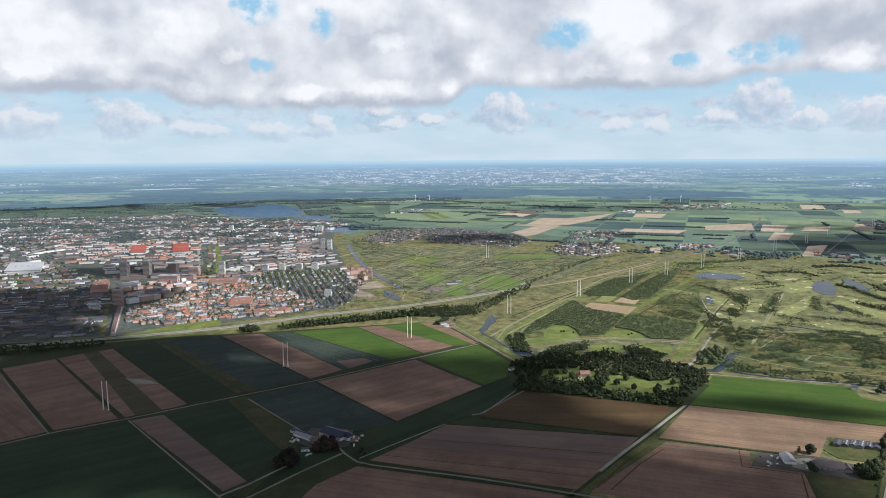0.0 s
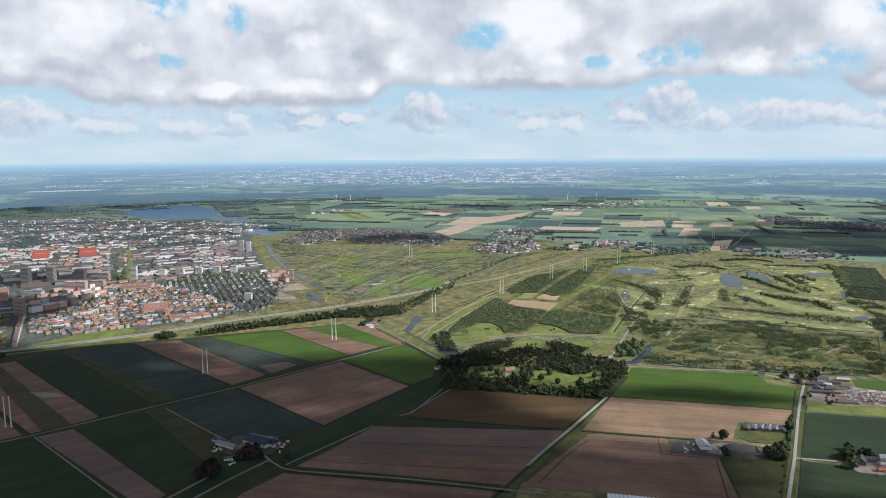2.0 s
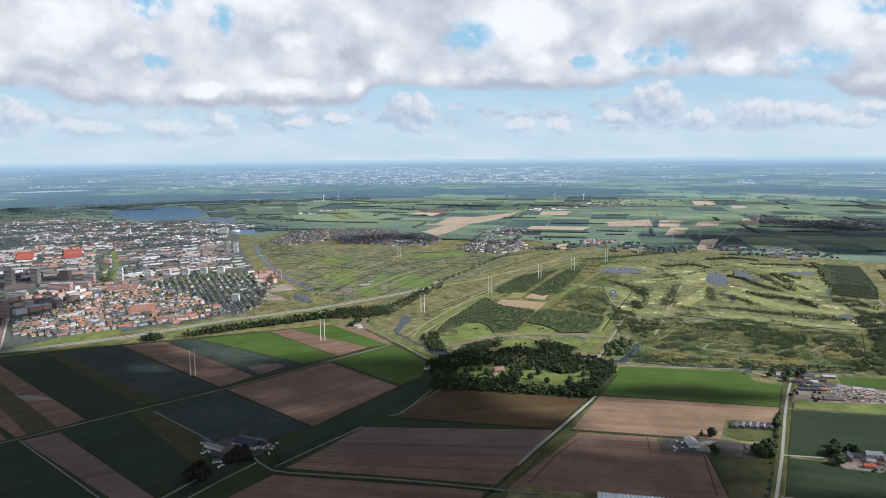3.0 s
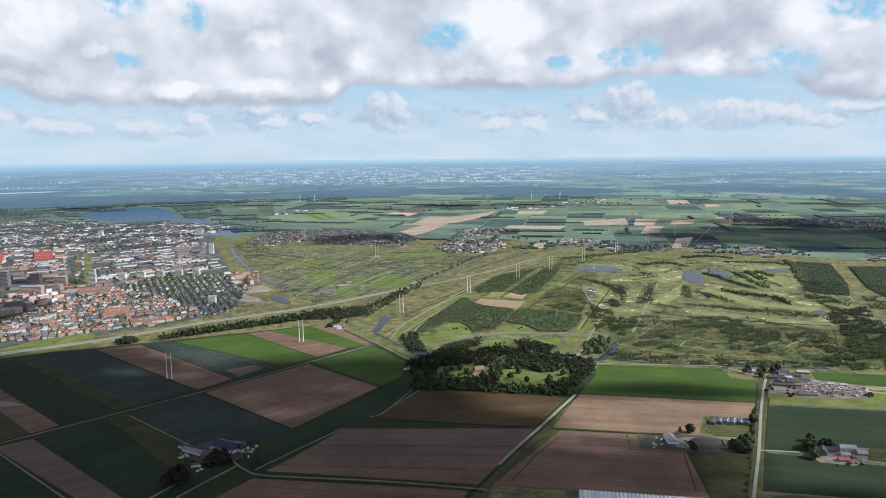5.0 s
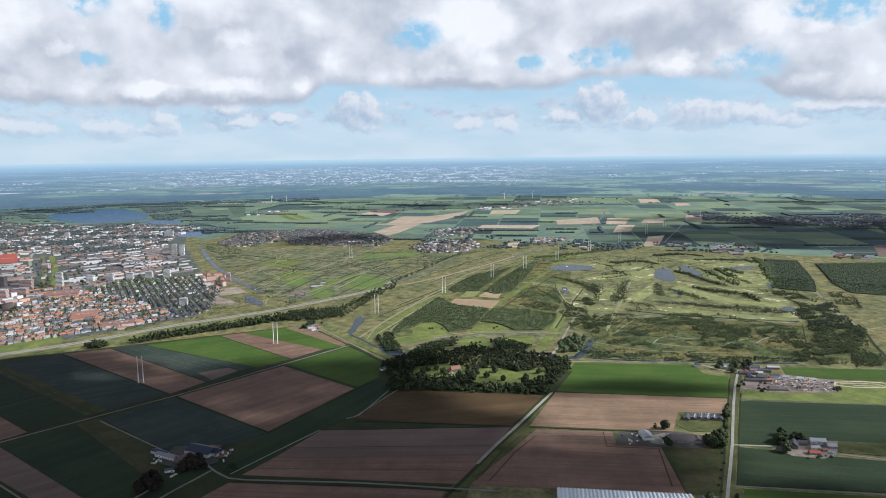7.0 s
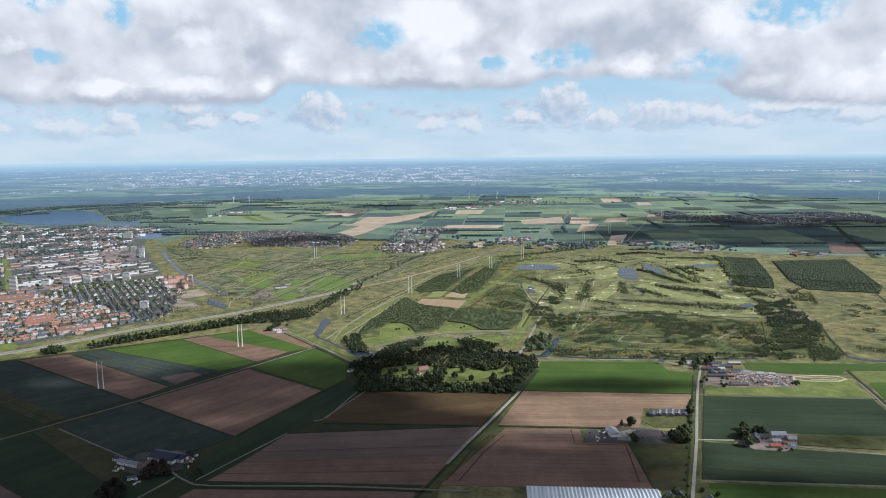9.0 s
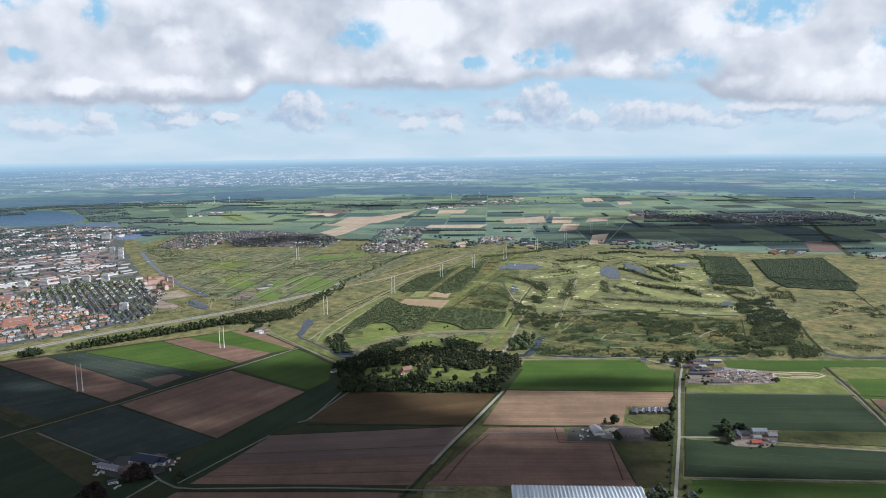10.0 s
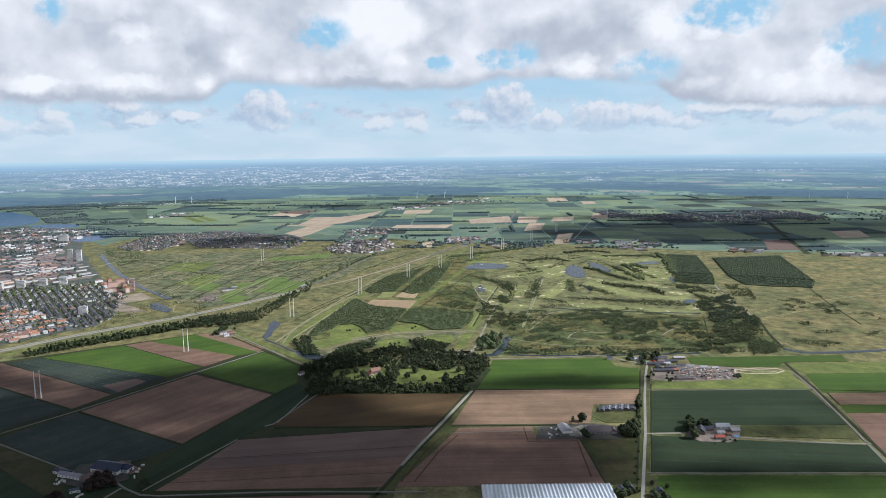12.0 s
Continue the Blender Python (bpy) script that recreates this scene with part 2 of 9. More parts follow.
def earth(name, a, b, grain=0.25, patch=0.012, rough=0.9, streak=0.0, bump=0.3, third=None, vary=0.18, amount=0.75, mid=0.0):
    """A ground or plant surface: two tones in patches, fine grain, and streaks along the thing's own x axis."""
    m = bpy.data.materials.new(name)
    m.use_nodes = True
    k = Nodes(m.node_tree)
    tc = k.add("ShaderNodeTexCoord").outputs["Object"]
    rnd = k.add("ShaderNodeObjectInfo").outputs["Random"]
    isl = k.add("ShaderNodeNewGeometry").outputs["Random Per Island"]
    tc2 = k.vec("ADD", tc, k.join(k.math("MULTIPLY", rnd, 900.0), k.math("MULTIPLY", rnd, 500.0), 0.0))
    big = k.noise(tc2, patch, 5, 0.6)
    col = k.mix(k.ramp(big, 0.40, 0.60), a, b)
    if third:
        col = k.mix(k.math("MULTIPLY", k.ramp(k.noise(tc2, patch * 2.7, 6, 0.65), 0.52, 0.68), amount), col, third)
    fine = k.noise(tc2, grain, 6, 0.7)
    tone = k.math("MULTIPLY_ADD", fine, 0.7, 0.65)
    if mid:
        clump = k.noise(k.vec("MULTIPLY", tc2, (1.0, 0.8, 1.0)), 0.055, 5, 0.7)
        tone = k.math("MULTIPLY", tone, k.ramp(clump, 0.34, 0.66, 1.0 - mid, 1.0 + mid, False))
    if streak:
        s = k.noise(k.vec("MULTIPLY", tc2, (0.006, 0.4, 0.1)), 1.0, 5, 0.65)
        s2 = k.noise(k.vec("MULTIPLY", tc2, (0.0015, 0.06, 0.1)), 1.0, 3, 0.5)
        tone = k.math("MULTIPLY", tone, k.math("MULTIPLY_ADD", k.math("ADD", k.ramp(s, 0.25, 0.75, 0.0, 1.0, False), k.ramp(s2, 0.25, 0.75, 0.0, 1.0, False)), streak * 0.75, 1.0 - streak * 0.75))
    tone = k.math("MULTIPLY", tone, k.math("MULTIPLY_ADD", k.math("ADD", rnd, isl), vary, 1.0 - vary))
    col = k.vec("MULTIPLY", col, k.join(tone, tone, tone))
    p = k.add("ShaderNodeBsdfPrincipled")
    k.link(col, p.inputs["Base Color"])
    p.inputs["Roughness"].default_value = rough
    p.inputs["Specular IOR Level"].default_value = 0.25
    if bump:
        bn = k.add("ShaderNodeBump")
        bn.inputs["Strength"].default_value = bump
        bn.inputs["Distance"].default_value = 0.5
        k.link(fine, bn.inputs["Height"])
        k.link(bn.outputs[0], p.inputs["Normal"])
    out = k.add("ShaderNodeOutputMaterial")
    k.link(p.outputs[0], out.inputs[0])
    return m


def water_mat(name, deep, shoal):
    m = bpy.data.materials.new(name)
    m.use_nodes = True
    k = Nodes(m.node_tree)
    tc = k.add("ShaderNodeTexCoord").outputs["Object"]
    p = k.add("ShaderNodeBsdfPrincipled")
    k.link(k.mix(k.noise(tc, 0.02, 4), deep, shoal), p.inputs["Base Color"])
    p.inputs["Roughness"].default_value = 0.22
    p.inputs["IOR"].default_value = 1.33
    p.inputs["Specular IOR Level"].default_value = 0.18
    bn = k.add("ShaderNodeBump")
    bn.inputs["Strength"].default_value = 0.35
    bn.inputs["Distance"].default_value = 0.15
    k.link(k.noise(tc, 0.5, 4), bn.inputs["Height"])
    k.link(bn.outputs[0], p.inputs["Normal"])
    out = k.add("ShaderNodeOutputMaterial")
    k.link(p.outputs[0], out.inputs[0])
    return m


def built(name, a, rough=0.7, metal=0.0, vary=0.35, dirt=0.3, other=None):
    """Paint, tile, brick or metal on buildings, differing from house to house."""
    m = bpy.data.materials.new(name)
    m.use_nodes = True
    k = Nodes(m.node_tree)
    tc = k.add("ShaderNodeTexCoord").outputs["Object"]
    rnd = k.add("ShaderNodeObjectInfo").outputs["Random"]
    isl = k.add("ShaderNodeNewGeometry").outputs["Random Per Island"]
    r = k.math("FRACT", k.math("ADD", rnd, isl))
    d = k.math("MULTIPLY", k.noise(tc, 0.35, 5, 0.65), dirt)
    tone = k.math("SUBTRACT", k.math("MULTIPLY_ADD", r, vary, 1.0 - vary / 2 + dirt / 2), d)
    col = k.mix(k.ramp(r, 0.55, 0.75) if other else 0.0, a, other or a)
    p = k.add("ShaderNodeBsdfPrincipled")
    k.link(k.vec("MULTIPLY", col, k.join(tone, tone, tone)), p.inputs["Base Color"])
    p.inputs["Roughness"].default_value = rough
    p.inputs["Metallic"].default_value = metal
    out = k.add("ShaderNodeOutputMaterial")
    k.link(p.outputs[0], out.inputs[0])
    return m


GRASS = earth("rough_grass", (0.144, 0.150, 0.066), (0.204, 0.186, 0.084), 0.3, 0.012, third=(0.066, 0.088, 0.036), mid=0.55)
MEADOW = earth("meadow", (0.208, 0.196, 0.110), (0.132, 0.154, 0.084), 0.3, 0.014, third=(0.054, 0.080, 0.042), amount=1.0, mid=0.6)
# pasture far off, with the blue of the haze mixed into its green
HAZEGRASS = earth("pasture", (0.150, 0.212, 0.152), (0.106, 0.162, 0.130), 0.05, 0.006, streak=0.35, vary=0.45)
LAWN = earth("mown_grass", (0.178, 0.212, 0.058), (0.135, 0.170, 0.050), 0.2, 0.02, vary=0.15, bump=0.1, mid=0.25)
FAIRWAY = earth("fairway", (0.262, 0.276, 0.112), (0.210, 0.232, 0.095), 0.2, 0.03, vary=0.15, bump=0.1, mid=0.22)
GOLF = earth("golf_semi_rough", (0.186, 0.184, 0.082), (0.132, 0.142, 0.066), 0.3, 0.02, third=(0.066, 0.080, 0.043), amount=0.9, mid=0.5)
CROP = earth("green_crop", (0.055, 0.108, 0.016), (0.072, 0.125, 0.020), 0.3, 0.012, streak=0.55, vary=0.2)
PASTURE = earth("olive_pasture", (0.050, 0.062, 0.020), (0.078, 0.070, 0.032), 0.4, 0.02, third=(0.036, 0.048, 0.016), streak=0.3, mid=0.25)
OLIVE = earth("olive_stubble", (0.07, 0.064, 0.034), (0.09, 0.076, 0.042), 0.4, 0.012, streak=0.55, vary=0.2)
DARKCROP = earth("dark_green_crop", (0.021, 0.040, 0.019), (0.028, 0.048, 0.022), 0.3, 0.012, streak=0.6, vary=0.2)
TEALCROP = earth("blue_green_crop", (0.034, 0.052, 0.047), (0.047, 0.065, 0.056), 0.3, 0.012, streak=0.6, vary=0.15, third=(0.084, 0.082, 0.076), amount=0.6)
SOIL = earth("brown_soil", (0.196, 0.122, 0.092), (0.234, 0.147, 0.110), 0.5, 0.01, streak=0.7, vary=0.15, mid=0.12)
DARKSOIL = earth("dark_soil", (0.088, 0.056, 0.026), (0.115, 0.074, 0.034), 0.5, 0.01, streak=0.6, vary=0.15)
STUBBLE = earth("pale_stubble", (0.275, 0.184, 0.124), (0.222, 0.150, 0.102), 0.5, 0.012, streak=0.7, vary=0.15, mid=0.12)
MAROON = earth("purple_soil", (0.165, 0.116, 0.103), (0.199, 0.137, 0.119), 0.5, 0.012, streak=0.6, vary=0.15)
SANDLOT = earth("building_sand", (0.34, 0.285, 0.225), (0.27, 0.225, 0.18), 0.4, 0.03, mid=0.3)
TAN = earth("dry_grain", (0.440, 0.335, 0.215), (0.396, 0.292, 0.190), 0.3, 0.012, streak=0.35, vary=0.25)
# dry grain far off, its colour paled by haze
HAZETAN = earth("hazed_dry_grain", (0.500, 0.410, 0.315), (0.430, 0.345, 0.270), 0.3, 0.012, streak=0.35, vary=0.3)
SAND = earth("bunker_sand", (0.62, 0.55, 0.40), (0.55, 0.48, 0.35), 0.5, 0.05)
ASPHALT = earth("worn_asphalt", (0.33, 0.325, 0.30), (0.38, 0.37, 0.34), 0.6, 0.05, rough=0.85, bump=0.1)
DARKROAD = earth("dark_asphalt", (0.150, 0.152, 0.140), (0.20, 0.198, 0.175), 0.6, 0.05, rough=0.85, bump=0.1)
TRACK = earth("pale_track", (0.36, 0.34, 0.29), (0.29, 0.275, 0.23), 0.5, 0.03, bump=0.1)
FARMROAD = earth("farm_road_concrete", (0.24, 0.232, 0.205), (0.19, 0.185, 0.16), 0.5, 0.03, bump=0.1)
DITCH = earth("ditch_reeds", (0.028, 0.038, 0.018), (0.04, 0.05, 0.022), 0.4, 0.05)
YARD = earth("paved_yard", (0.285, 0.240, 0.210), (0.20, 0.170, 0.150), 0.5, 0.06, mid=0.3)
LEAF = earth("leaves", (0.032, 0.046, 0.022), (0.048, 0.063, 0.028), 0.9, 0.3, vary=0.45, bump=0.4)
SPORT = earth("sports_turf", (0.15, 0.22, 0.058), (0.13, 0.195, 0.052), 0.2, 0.02, vary=0.1, bump=0.1)
LANEGRASS = earth("lane_side_grass", (0.085, 0.10, 0.034), (0.11, 0.115, 0.045), 0.4, 0.03, third=(0.05, 0.064, 0.022), mid=0.3)
# leaves far off, with bluish haze mixed into their colours
LEAFHAZE = earth("hazed_leaves", (0.070, 0.100, 0.108), (0.090, 0.122, 0.122), 0.9, 0.3, vary=0.4, bump=0.3)
LEAFHAZEDARK = earth("hazed_dark_leaves", (0.060, 0.090, 0.104), (0.078, 0.108, 0.118), 0.9, 0.3, vary=0.4, bump=0.3)
LEAF2 = earth("willow_leaves", (0.102, 0.132, 0.066), (0.078, 0.106, 0.054), 0.9, 0.3, vary=0.45, bump=0.4)
# far crops and mown grass, with haze put into their colours
HAZECROP = earth("hazed_crop", (0.054, 0.100, 0.108), (0.072, 0.118, 0.116), 0.05, 0.006, streak=0.35, vary=0.45)
HAZEPALE = earth("hazed_mown_grass", (0.225, 0.292, 0.178), (0.182, 0.250, 0.160), 0.05, 0.006, streak=0.35, vary=0.3)
DRY = earth("dry_grassland", (0.205, 0.178, 0.080), (0.130, 0.138, 0.058), 0.3, 0.012, third=(0.066, 0.080, 0.038), amount=0.9, mid=0.5)
ROUGH = earth("scrub_grass", (0.080, 0.103, 0.037), (0.150, 0.134, 0.050), 0.3, 0.015, third=(0.042, 0.060, 0.026), amount=0.95, mid=0.6)
DARKYARD = earth("dark_paved_yard", (0.12, 0.11, 0.10), (0.085, 0.085, 0.075), 0.5, 0.06)
GARDENS = earth("gardens_and_paving", (0.070, 0.094, 0.060), (0.118, 0.126, 0.134), 0.4, 0.05, third=(0.235, 0.238, 0.265))
VERGE = earth("ditch_side_grass", (0.034, 0.046, 0.018), (0.046, 0.056, 0.022), 0.4, 0.03, third=(0.026, 0.034, 0.014))
LEAF4 = earth("wood_leaves", (0.050, 0.071, 0.042), (0.066, 0.087, 0.049), 0.9, 0.3, vary=0.45, bump=0.3)
LEAF3 = earth("plantation_leaves", (0.068, 0.090, 0.042), (0.088, 0.108, 0.050), 0.9, 0.3, vary=0.45, bump=0.3)
BANK = earth("sandy_concrete", (0.36, 0.30, 0.235), (0.29, 0.245, 0.19), 0.5, 0.03, bump=0.1)
DRYPATH = earth("dry_worn_grass", (0.245, 0.205, 0.120), (0.190, 0.172, 0.094), 0.4, 0.05)
MOWNPATH = earth("worn_grass_path", (0.32, 0.315, 0.19), (0.255, 0.26, 0.145), 0.4, 0.04)
COPPER = earth("copper_leaves", (0.020, 0.016, 0.014), (0.030, 0.021, 0.017), 0.9, 0.3, vary=0.4, bump=0.4)
BARK = earth("bark", (0.09, 0.07, 0.05), (0.06, 0.045, 0.035), 3.0, 0.8)
WATER = water_mat("water", (0.02, 0.036, 0.052), (0.035, 0.055, 0.075))
LAKE = water_mat("lake_water", (0.02, 0.060, 0.15), (0.03, 0.080, 0.18))
TILE_RED = built("orange_red_roof_tile", (0.40, 0.175, 0.115), other=(0.25, 0.135, 0.105))
TILE_GREY = built("dark_grey_roof_tile", (0.082, 0.092, 0.132), other=(0.14, 0.130, 0.150))
TILE_BROWN = built("brown_roof_tile", (0.24, 0.165, 0.15), other=(0.15, 0.125, 0.13))
FLATROOF = built("pale_flat_roof", (0.45, 0.45, 0.49), other=(0.26, 0.25, 0.29))
WHITEROOF = built("white_sheet_roof", (0.50, 0.52, 0.56), 0.5, vary=0.15)
REDROOF = built("red_sheet_roof", (0.418, 0.082, 0.048), 0.6, vary=0.15)
SLATE = built("blue_grey_roof", (0.07, 0.078, 0.105), 0.5)
NAVY = built("dark_blue_roof", (0.030, 0.040, 0.085), 0.45, vary=0.2)
BRICK = built("red_brown_brick", (0.20, 0.150, 0.138), other=(0.27, 0.24, 0.23))
CREAM = built("cream_stucco", (0.63, 0.61, 0.60), other=(0.70, 0.70, 0.72))
PINK = built("salmon_brick", (0.55, 0.36, 0.31), other=(0.62, 0.48, 0.43))
PALE = built("white_stucco", (0.74, 0.73, 0.71))
GLASSY = built("dark_glazing", (0.12, 0.13, 0.15), 0.2, vary=0.2)
STEEL = built("white_painted_steel", (0.80, 0.80, 0.79), 0.45, vary=0.05, dirt=0.15)
GREENHOUSE = built("whitened_glass", (0.60, 0.66, 0.74), 0.25, vary=0.25, dirt=0.2)
CONCRETE = built("concrete", (0.42, 0.41, 0.39), vary=0.2)
CLOUD = built("cloud_white", (0.8, 0.8, 0.8), 1.0, vary=0.05, dirt=0.05)


def thin_cloud():
    """Loose cumulus: each puff lets most of the light through."""
    m = bpy.data.materials.new("thin_cloud")
    m.use_nodes = True
    k = Nodes(m.node_tree)
    d, t, mx = k.add("ShaderNodeBsdfDiffuse"), k.add("ShaderNodeBsdfTransparent"), k.add("ShaderNodeMixShader")
    d.inputs[0].default_value = (0.85, 0.85, 0.85, 1)
    mx.inputs[0].default_value = 0.30
    k.link(t.outputs[0], mx.inputs[1])
    k.link(d.outputs[0], mx.inputs[2])
    out = k.add("ShaderNodeOutputMaterial")
    k.link(mx.outputs[0], out.inputs[0])
    return m


THIN = thin_cloud()


# ---- building helpers ----
def mesh_of(name, bm, *mats):
    me = bpy.data.meshes.new(name)
    bm.to_mesh(me)
    bm.free()
    for m in mats:
        me.materials.append(m)
    return me


def part(name, bm, material, parent, label=""):
    ob = new(name, mesh_of(name, bm, material))
    ob.parent = parent
    return tagged(ob, label)


def thing(name, label, category, group="", kind=""):
    return tagged(new(name), label, category, group, kind)


def raw_mesh(name, verts, tris, mat, flat=False):
    """A mesh from arrays of corners and triangles."""
    me = bpy.data.meshes.new(name)
    me.vertices.add(len(verts))
    me.vertices.foreach_set("co", np.asarray(verts, np.float32).ravel())
    me.loops.add(tris.size)
    me.loops.foreach_set("vertex_index", np.asarray(tris, np.int32).ravel())
    me.polygons.add(len(tris))
    me.polygons.foreach_set("loop_start", np.arange(0, tris.size, 3, dtype=np.int32))
    me.update(calc_edges=True)
    me.validate()
    me.materials.append(mat)
    if flat:
        me.shade_flat()
    return me


def box(bm, x, y, z, lx, ly, lz, turn=0.0, taper=1.0):
    """A box standing on z, its middle at x, y."""
    c, s = math.cos(turn), math.sin(turn)
    vs = []
    for zz, f in ((z, 1.0), (z + lz, taper)):
        for u, w in ((-1, -1), (1, -1), (1, 1), (-1, 1)):
            px, py = u * lx / 2 * f, w * ly / 2 * f
            vs.append(bm.verts.new((x + c * px - s * py, y + s * px + c * py, zz)))
    for q in ((3, 2, 1, 0), (4, 5, 6, 7), (0, 1, 5, 4), (1, 2, 6, 5), (2, 3, 7, 6), (3, 0, 4, 7)):
        bm.faces.new([vs[i] for i in q])


def gable(bm, x, y, z, lx, ly, rise, over=0.3, turn=0.0, hip=0.0):
    """A pitched roof with its ridge along x, eaves at z, hipped by hip metres."""
    c, s = math.cos(turn), math.sin(turn)

    def at(px, py, pz):
        return bm.verts.new((x + c * px - s * py, y + s * px + c * py, pz))
    a, b = lx / 2 + over, ly / 2 + over
    lo = [at(-a, -b, z), at(a, -b, z), at(a, b, z), at(-a, b, z)]
    hi = [at(-a + hip, 0, z + rise), at(a - hip, 0, z + rise)]
    for q in ((lo[0], lo[1], hi[1], hi[0]), (lo[2], lo[3], hi[0], hi[1]), (lo[1], lo[2], hi[1]), (lo[3], lo[0], hi[0]), (lo[3], lo[2], lo[1], lo[0])):
        bm.faces.new(q)


def inside(x, y, poly):
    hit = False
    for (x0, y0), (x1, y1) in zip(poly, poly[1:] + poly[:1]):
        if (y0 > y) != (y1 > y) and x < (x1 - x0) * (y - y0) / (y1 - y0) + x0:
            hit = not hit
    return hit


def slab(name, poly, mat, top, label, category, kind="structure", group="", along=None, wobble=0.0, rounded=False):
    """A flat piece of land: a plate from the ground up to top, its own x axis along its first edge."""
    cx, cy = sum(p[0] for p in poly) / len(poly), sum(p[1] for p in poly) / len(poly)
    a = math.atan2(poly[1][1] - poly[0][1], poly[1][0] - poly[0][0]) if along is None else along
    c, s = math.cos(-a), math.sin(-a)
    pts = []
    n = len(poly)
    for i in range(n):
        (x0, y0), (x1, y1) = poly[i], poly[(i + 1) % n]
        far = math.hypot(x1 - x0, y1 - y0)
        steps = max(1, min(14, int(far / 25))) if wobble else 1
        for j in range(steps):
            t = j / steps
            w = wobble * (random.random() - 0.5) if j else 0.0
            pts.append((x0 + (x1 - x0) * t + w, y0 + (y1 - y0) * t + w))
    if rounded:
        ring = smooth_line([*poly[-1:], *poly, *poly[:2]], 8.0)
        cut = sum(max(1, int((Vector(b) - Vector(a)).length / 8.0)) for a, b in ((poly[-1], poly[0]),))
        tail = sum(max(1, int((Vector(b) - Vector(a)).length / 8.0)) for a, b in ((poly[0], poly[1]),))
        pts = [(p.x, p.y) for p in ring[cut:-tail - 1]]
    bm = bmesh.new()
    loc = [(c * (x - cx) - s * (y - cy), s * (x - cx) + c * (y - cy)) for x, y in pts]
    if sum(u[0] * w[1] - w[0] * u[1] for u, w in zip(loc, loc[1:] + loc[:1])) < 0:
        loc.reverse()
    hi = [bm.verts.new((x, y, top)) for x, y in loc]
    lo = [bm.verts.new((x, y, 0.0)) for x, y in loc]
    for tri in tessellate_polygon([[Vector((x, y, 0)) for x, y in loc]]):
        p, q, r = (loc[i] for i in tri)
        up = (q[0] - p[0]) * (r[1] - p[1]) - (q[1] - p[1]) * (r[0] - p[0])
        if abs(up) > 1e-6:
            bm.faces.new([hi[i] for i in (tri if up > 0 else tri[::-1])])
    for i in range(len(hi)):
        j = (i + 1) % len(hi)
        bm.faces.new((lo[i], lo[j], hi[j], hi[i]))
    ob = new(name, mesh_of(name, bm, mat))
    ob.location, ob.rotation_euler = (cx, cy, 0), (0, 0, a)
    return tagged(ob, label, category, group, kind)


def smooth_line(pts, step=20.0):
    """A line through the points, rounded, as many short pieces."""
    out = []
    n = len(pts)
    for i in range(n - 1):
        p0, p1, p2, p3 = (Vector(pts[max(0, min(n - 1, j))]) for j in (i - 1, i, i + 1, i + 2))
        m = max(1, int((p2 - p1).length / step))
        for j in range(m):
            t = j / m
            out.append(0.5 * (2 * p1 + (p2 - p0) * t + (2 * p0 - 5 * p1 + 4 * p2 - p3) * t * t + (3 * p1 - p0 - 3 * p2 + p3) * t ** 3))
    out.append(Vector(pts[-1]))
    return out


def strip(name, pts, width, mat, top, label, category, curved=True, side=0.0, kind="structure"):
    """A road, track, ditch or stream along a line."""
    line = smooth_line(pts) if curved else [Vector(p) for p in pts]
    bm = bmesh.new()
    rows = []
    for i, p in enumerate(line):
        d = (line[min(i + 1, len(line) - 1)] - line[max(i - 1, 0)]).normalized()
        nrm = Vector((-d.y, d.x))
        a, b = p + nrm * (side + width / 2), p + nrm * (side - width / 2)
        rows.append([bm.verts.new((a.x, a.y, 0)), bm.verts.new((a.x, a.y, top)), bm.verts.new((b.x, b.y, top)), bm.verts.new((b.x, b.y, 0))])
    for r, q in zip(rows, rows[1:]):
        for i in range(3):
            bm.faces.new((r[i], r[i + 1], q[i + 1], q[i]))
    bmesh.ops.recalc_face_normals(bm, faces=bm.faces)
    return tagged(new(name, mesh_of(name, bm, mat)), label, category, "", kind)

# ---- the land: one flat sheet out to the rim of the view ----
CX, CY, RIM = -9.0, 6.0, 4890.0


def ground():
    bm = bmesh.new()
    mid = bm.verts.new((CX, CY, 0))
    rings = []
    for r in (300, 700, 1200, 2000, 3000, 4000, RIM):
        rings.append([bm.verts.new((CX + r * math.sin(i * math.tau / 96), CY + r * math.cos(i * math.tau / 96), 0)) for i in range(96)])
    for i in range(96):
        bm.faces.new((mid, rings[0][(i + 1) % 96], rings[0][i]))
        for a, b in zip(rings, rings[1:]):
            bm.faces.new((a[i], a[(i + 1) % 96], b[(i + 1) % 96], b[i]))
    return tagged(new("ground", mesh_of("ground", bm, GRASS)), "flat polder grassland reaching to the horizon", "ground", kind="structure")


ground()


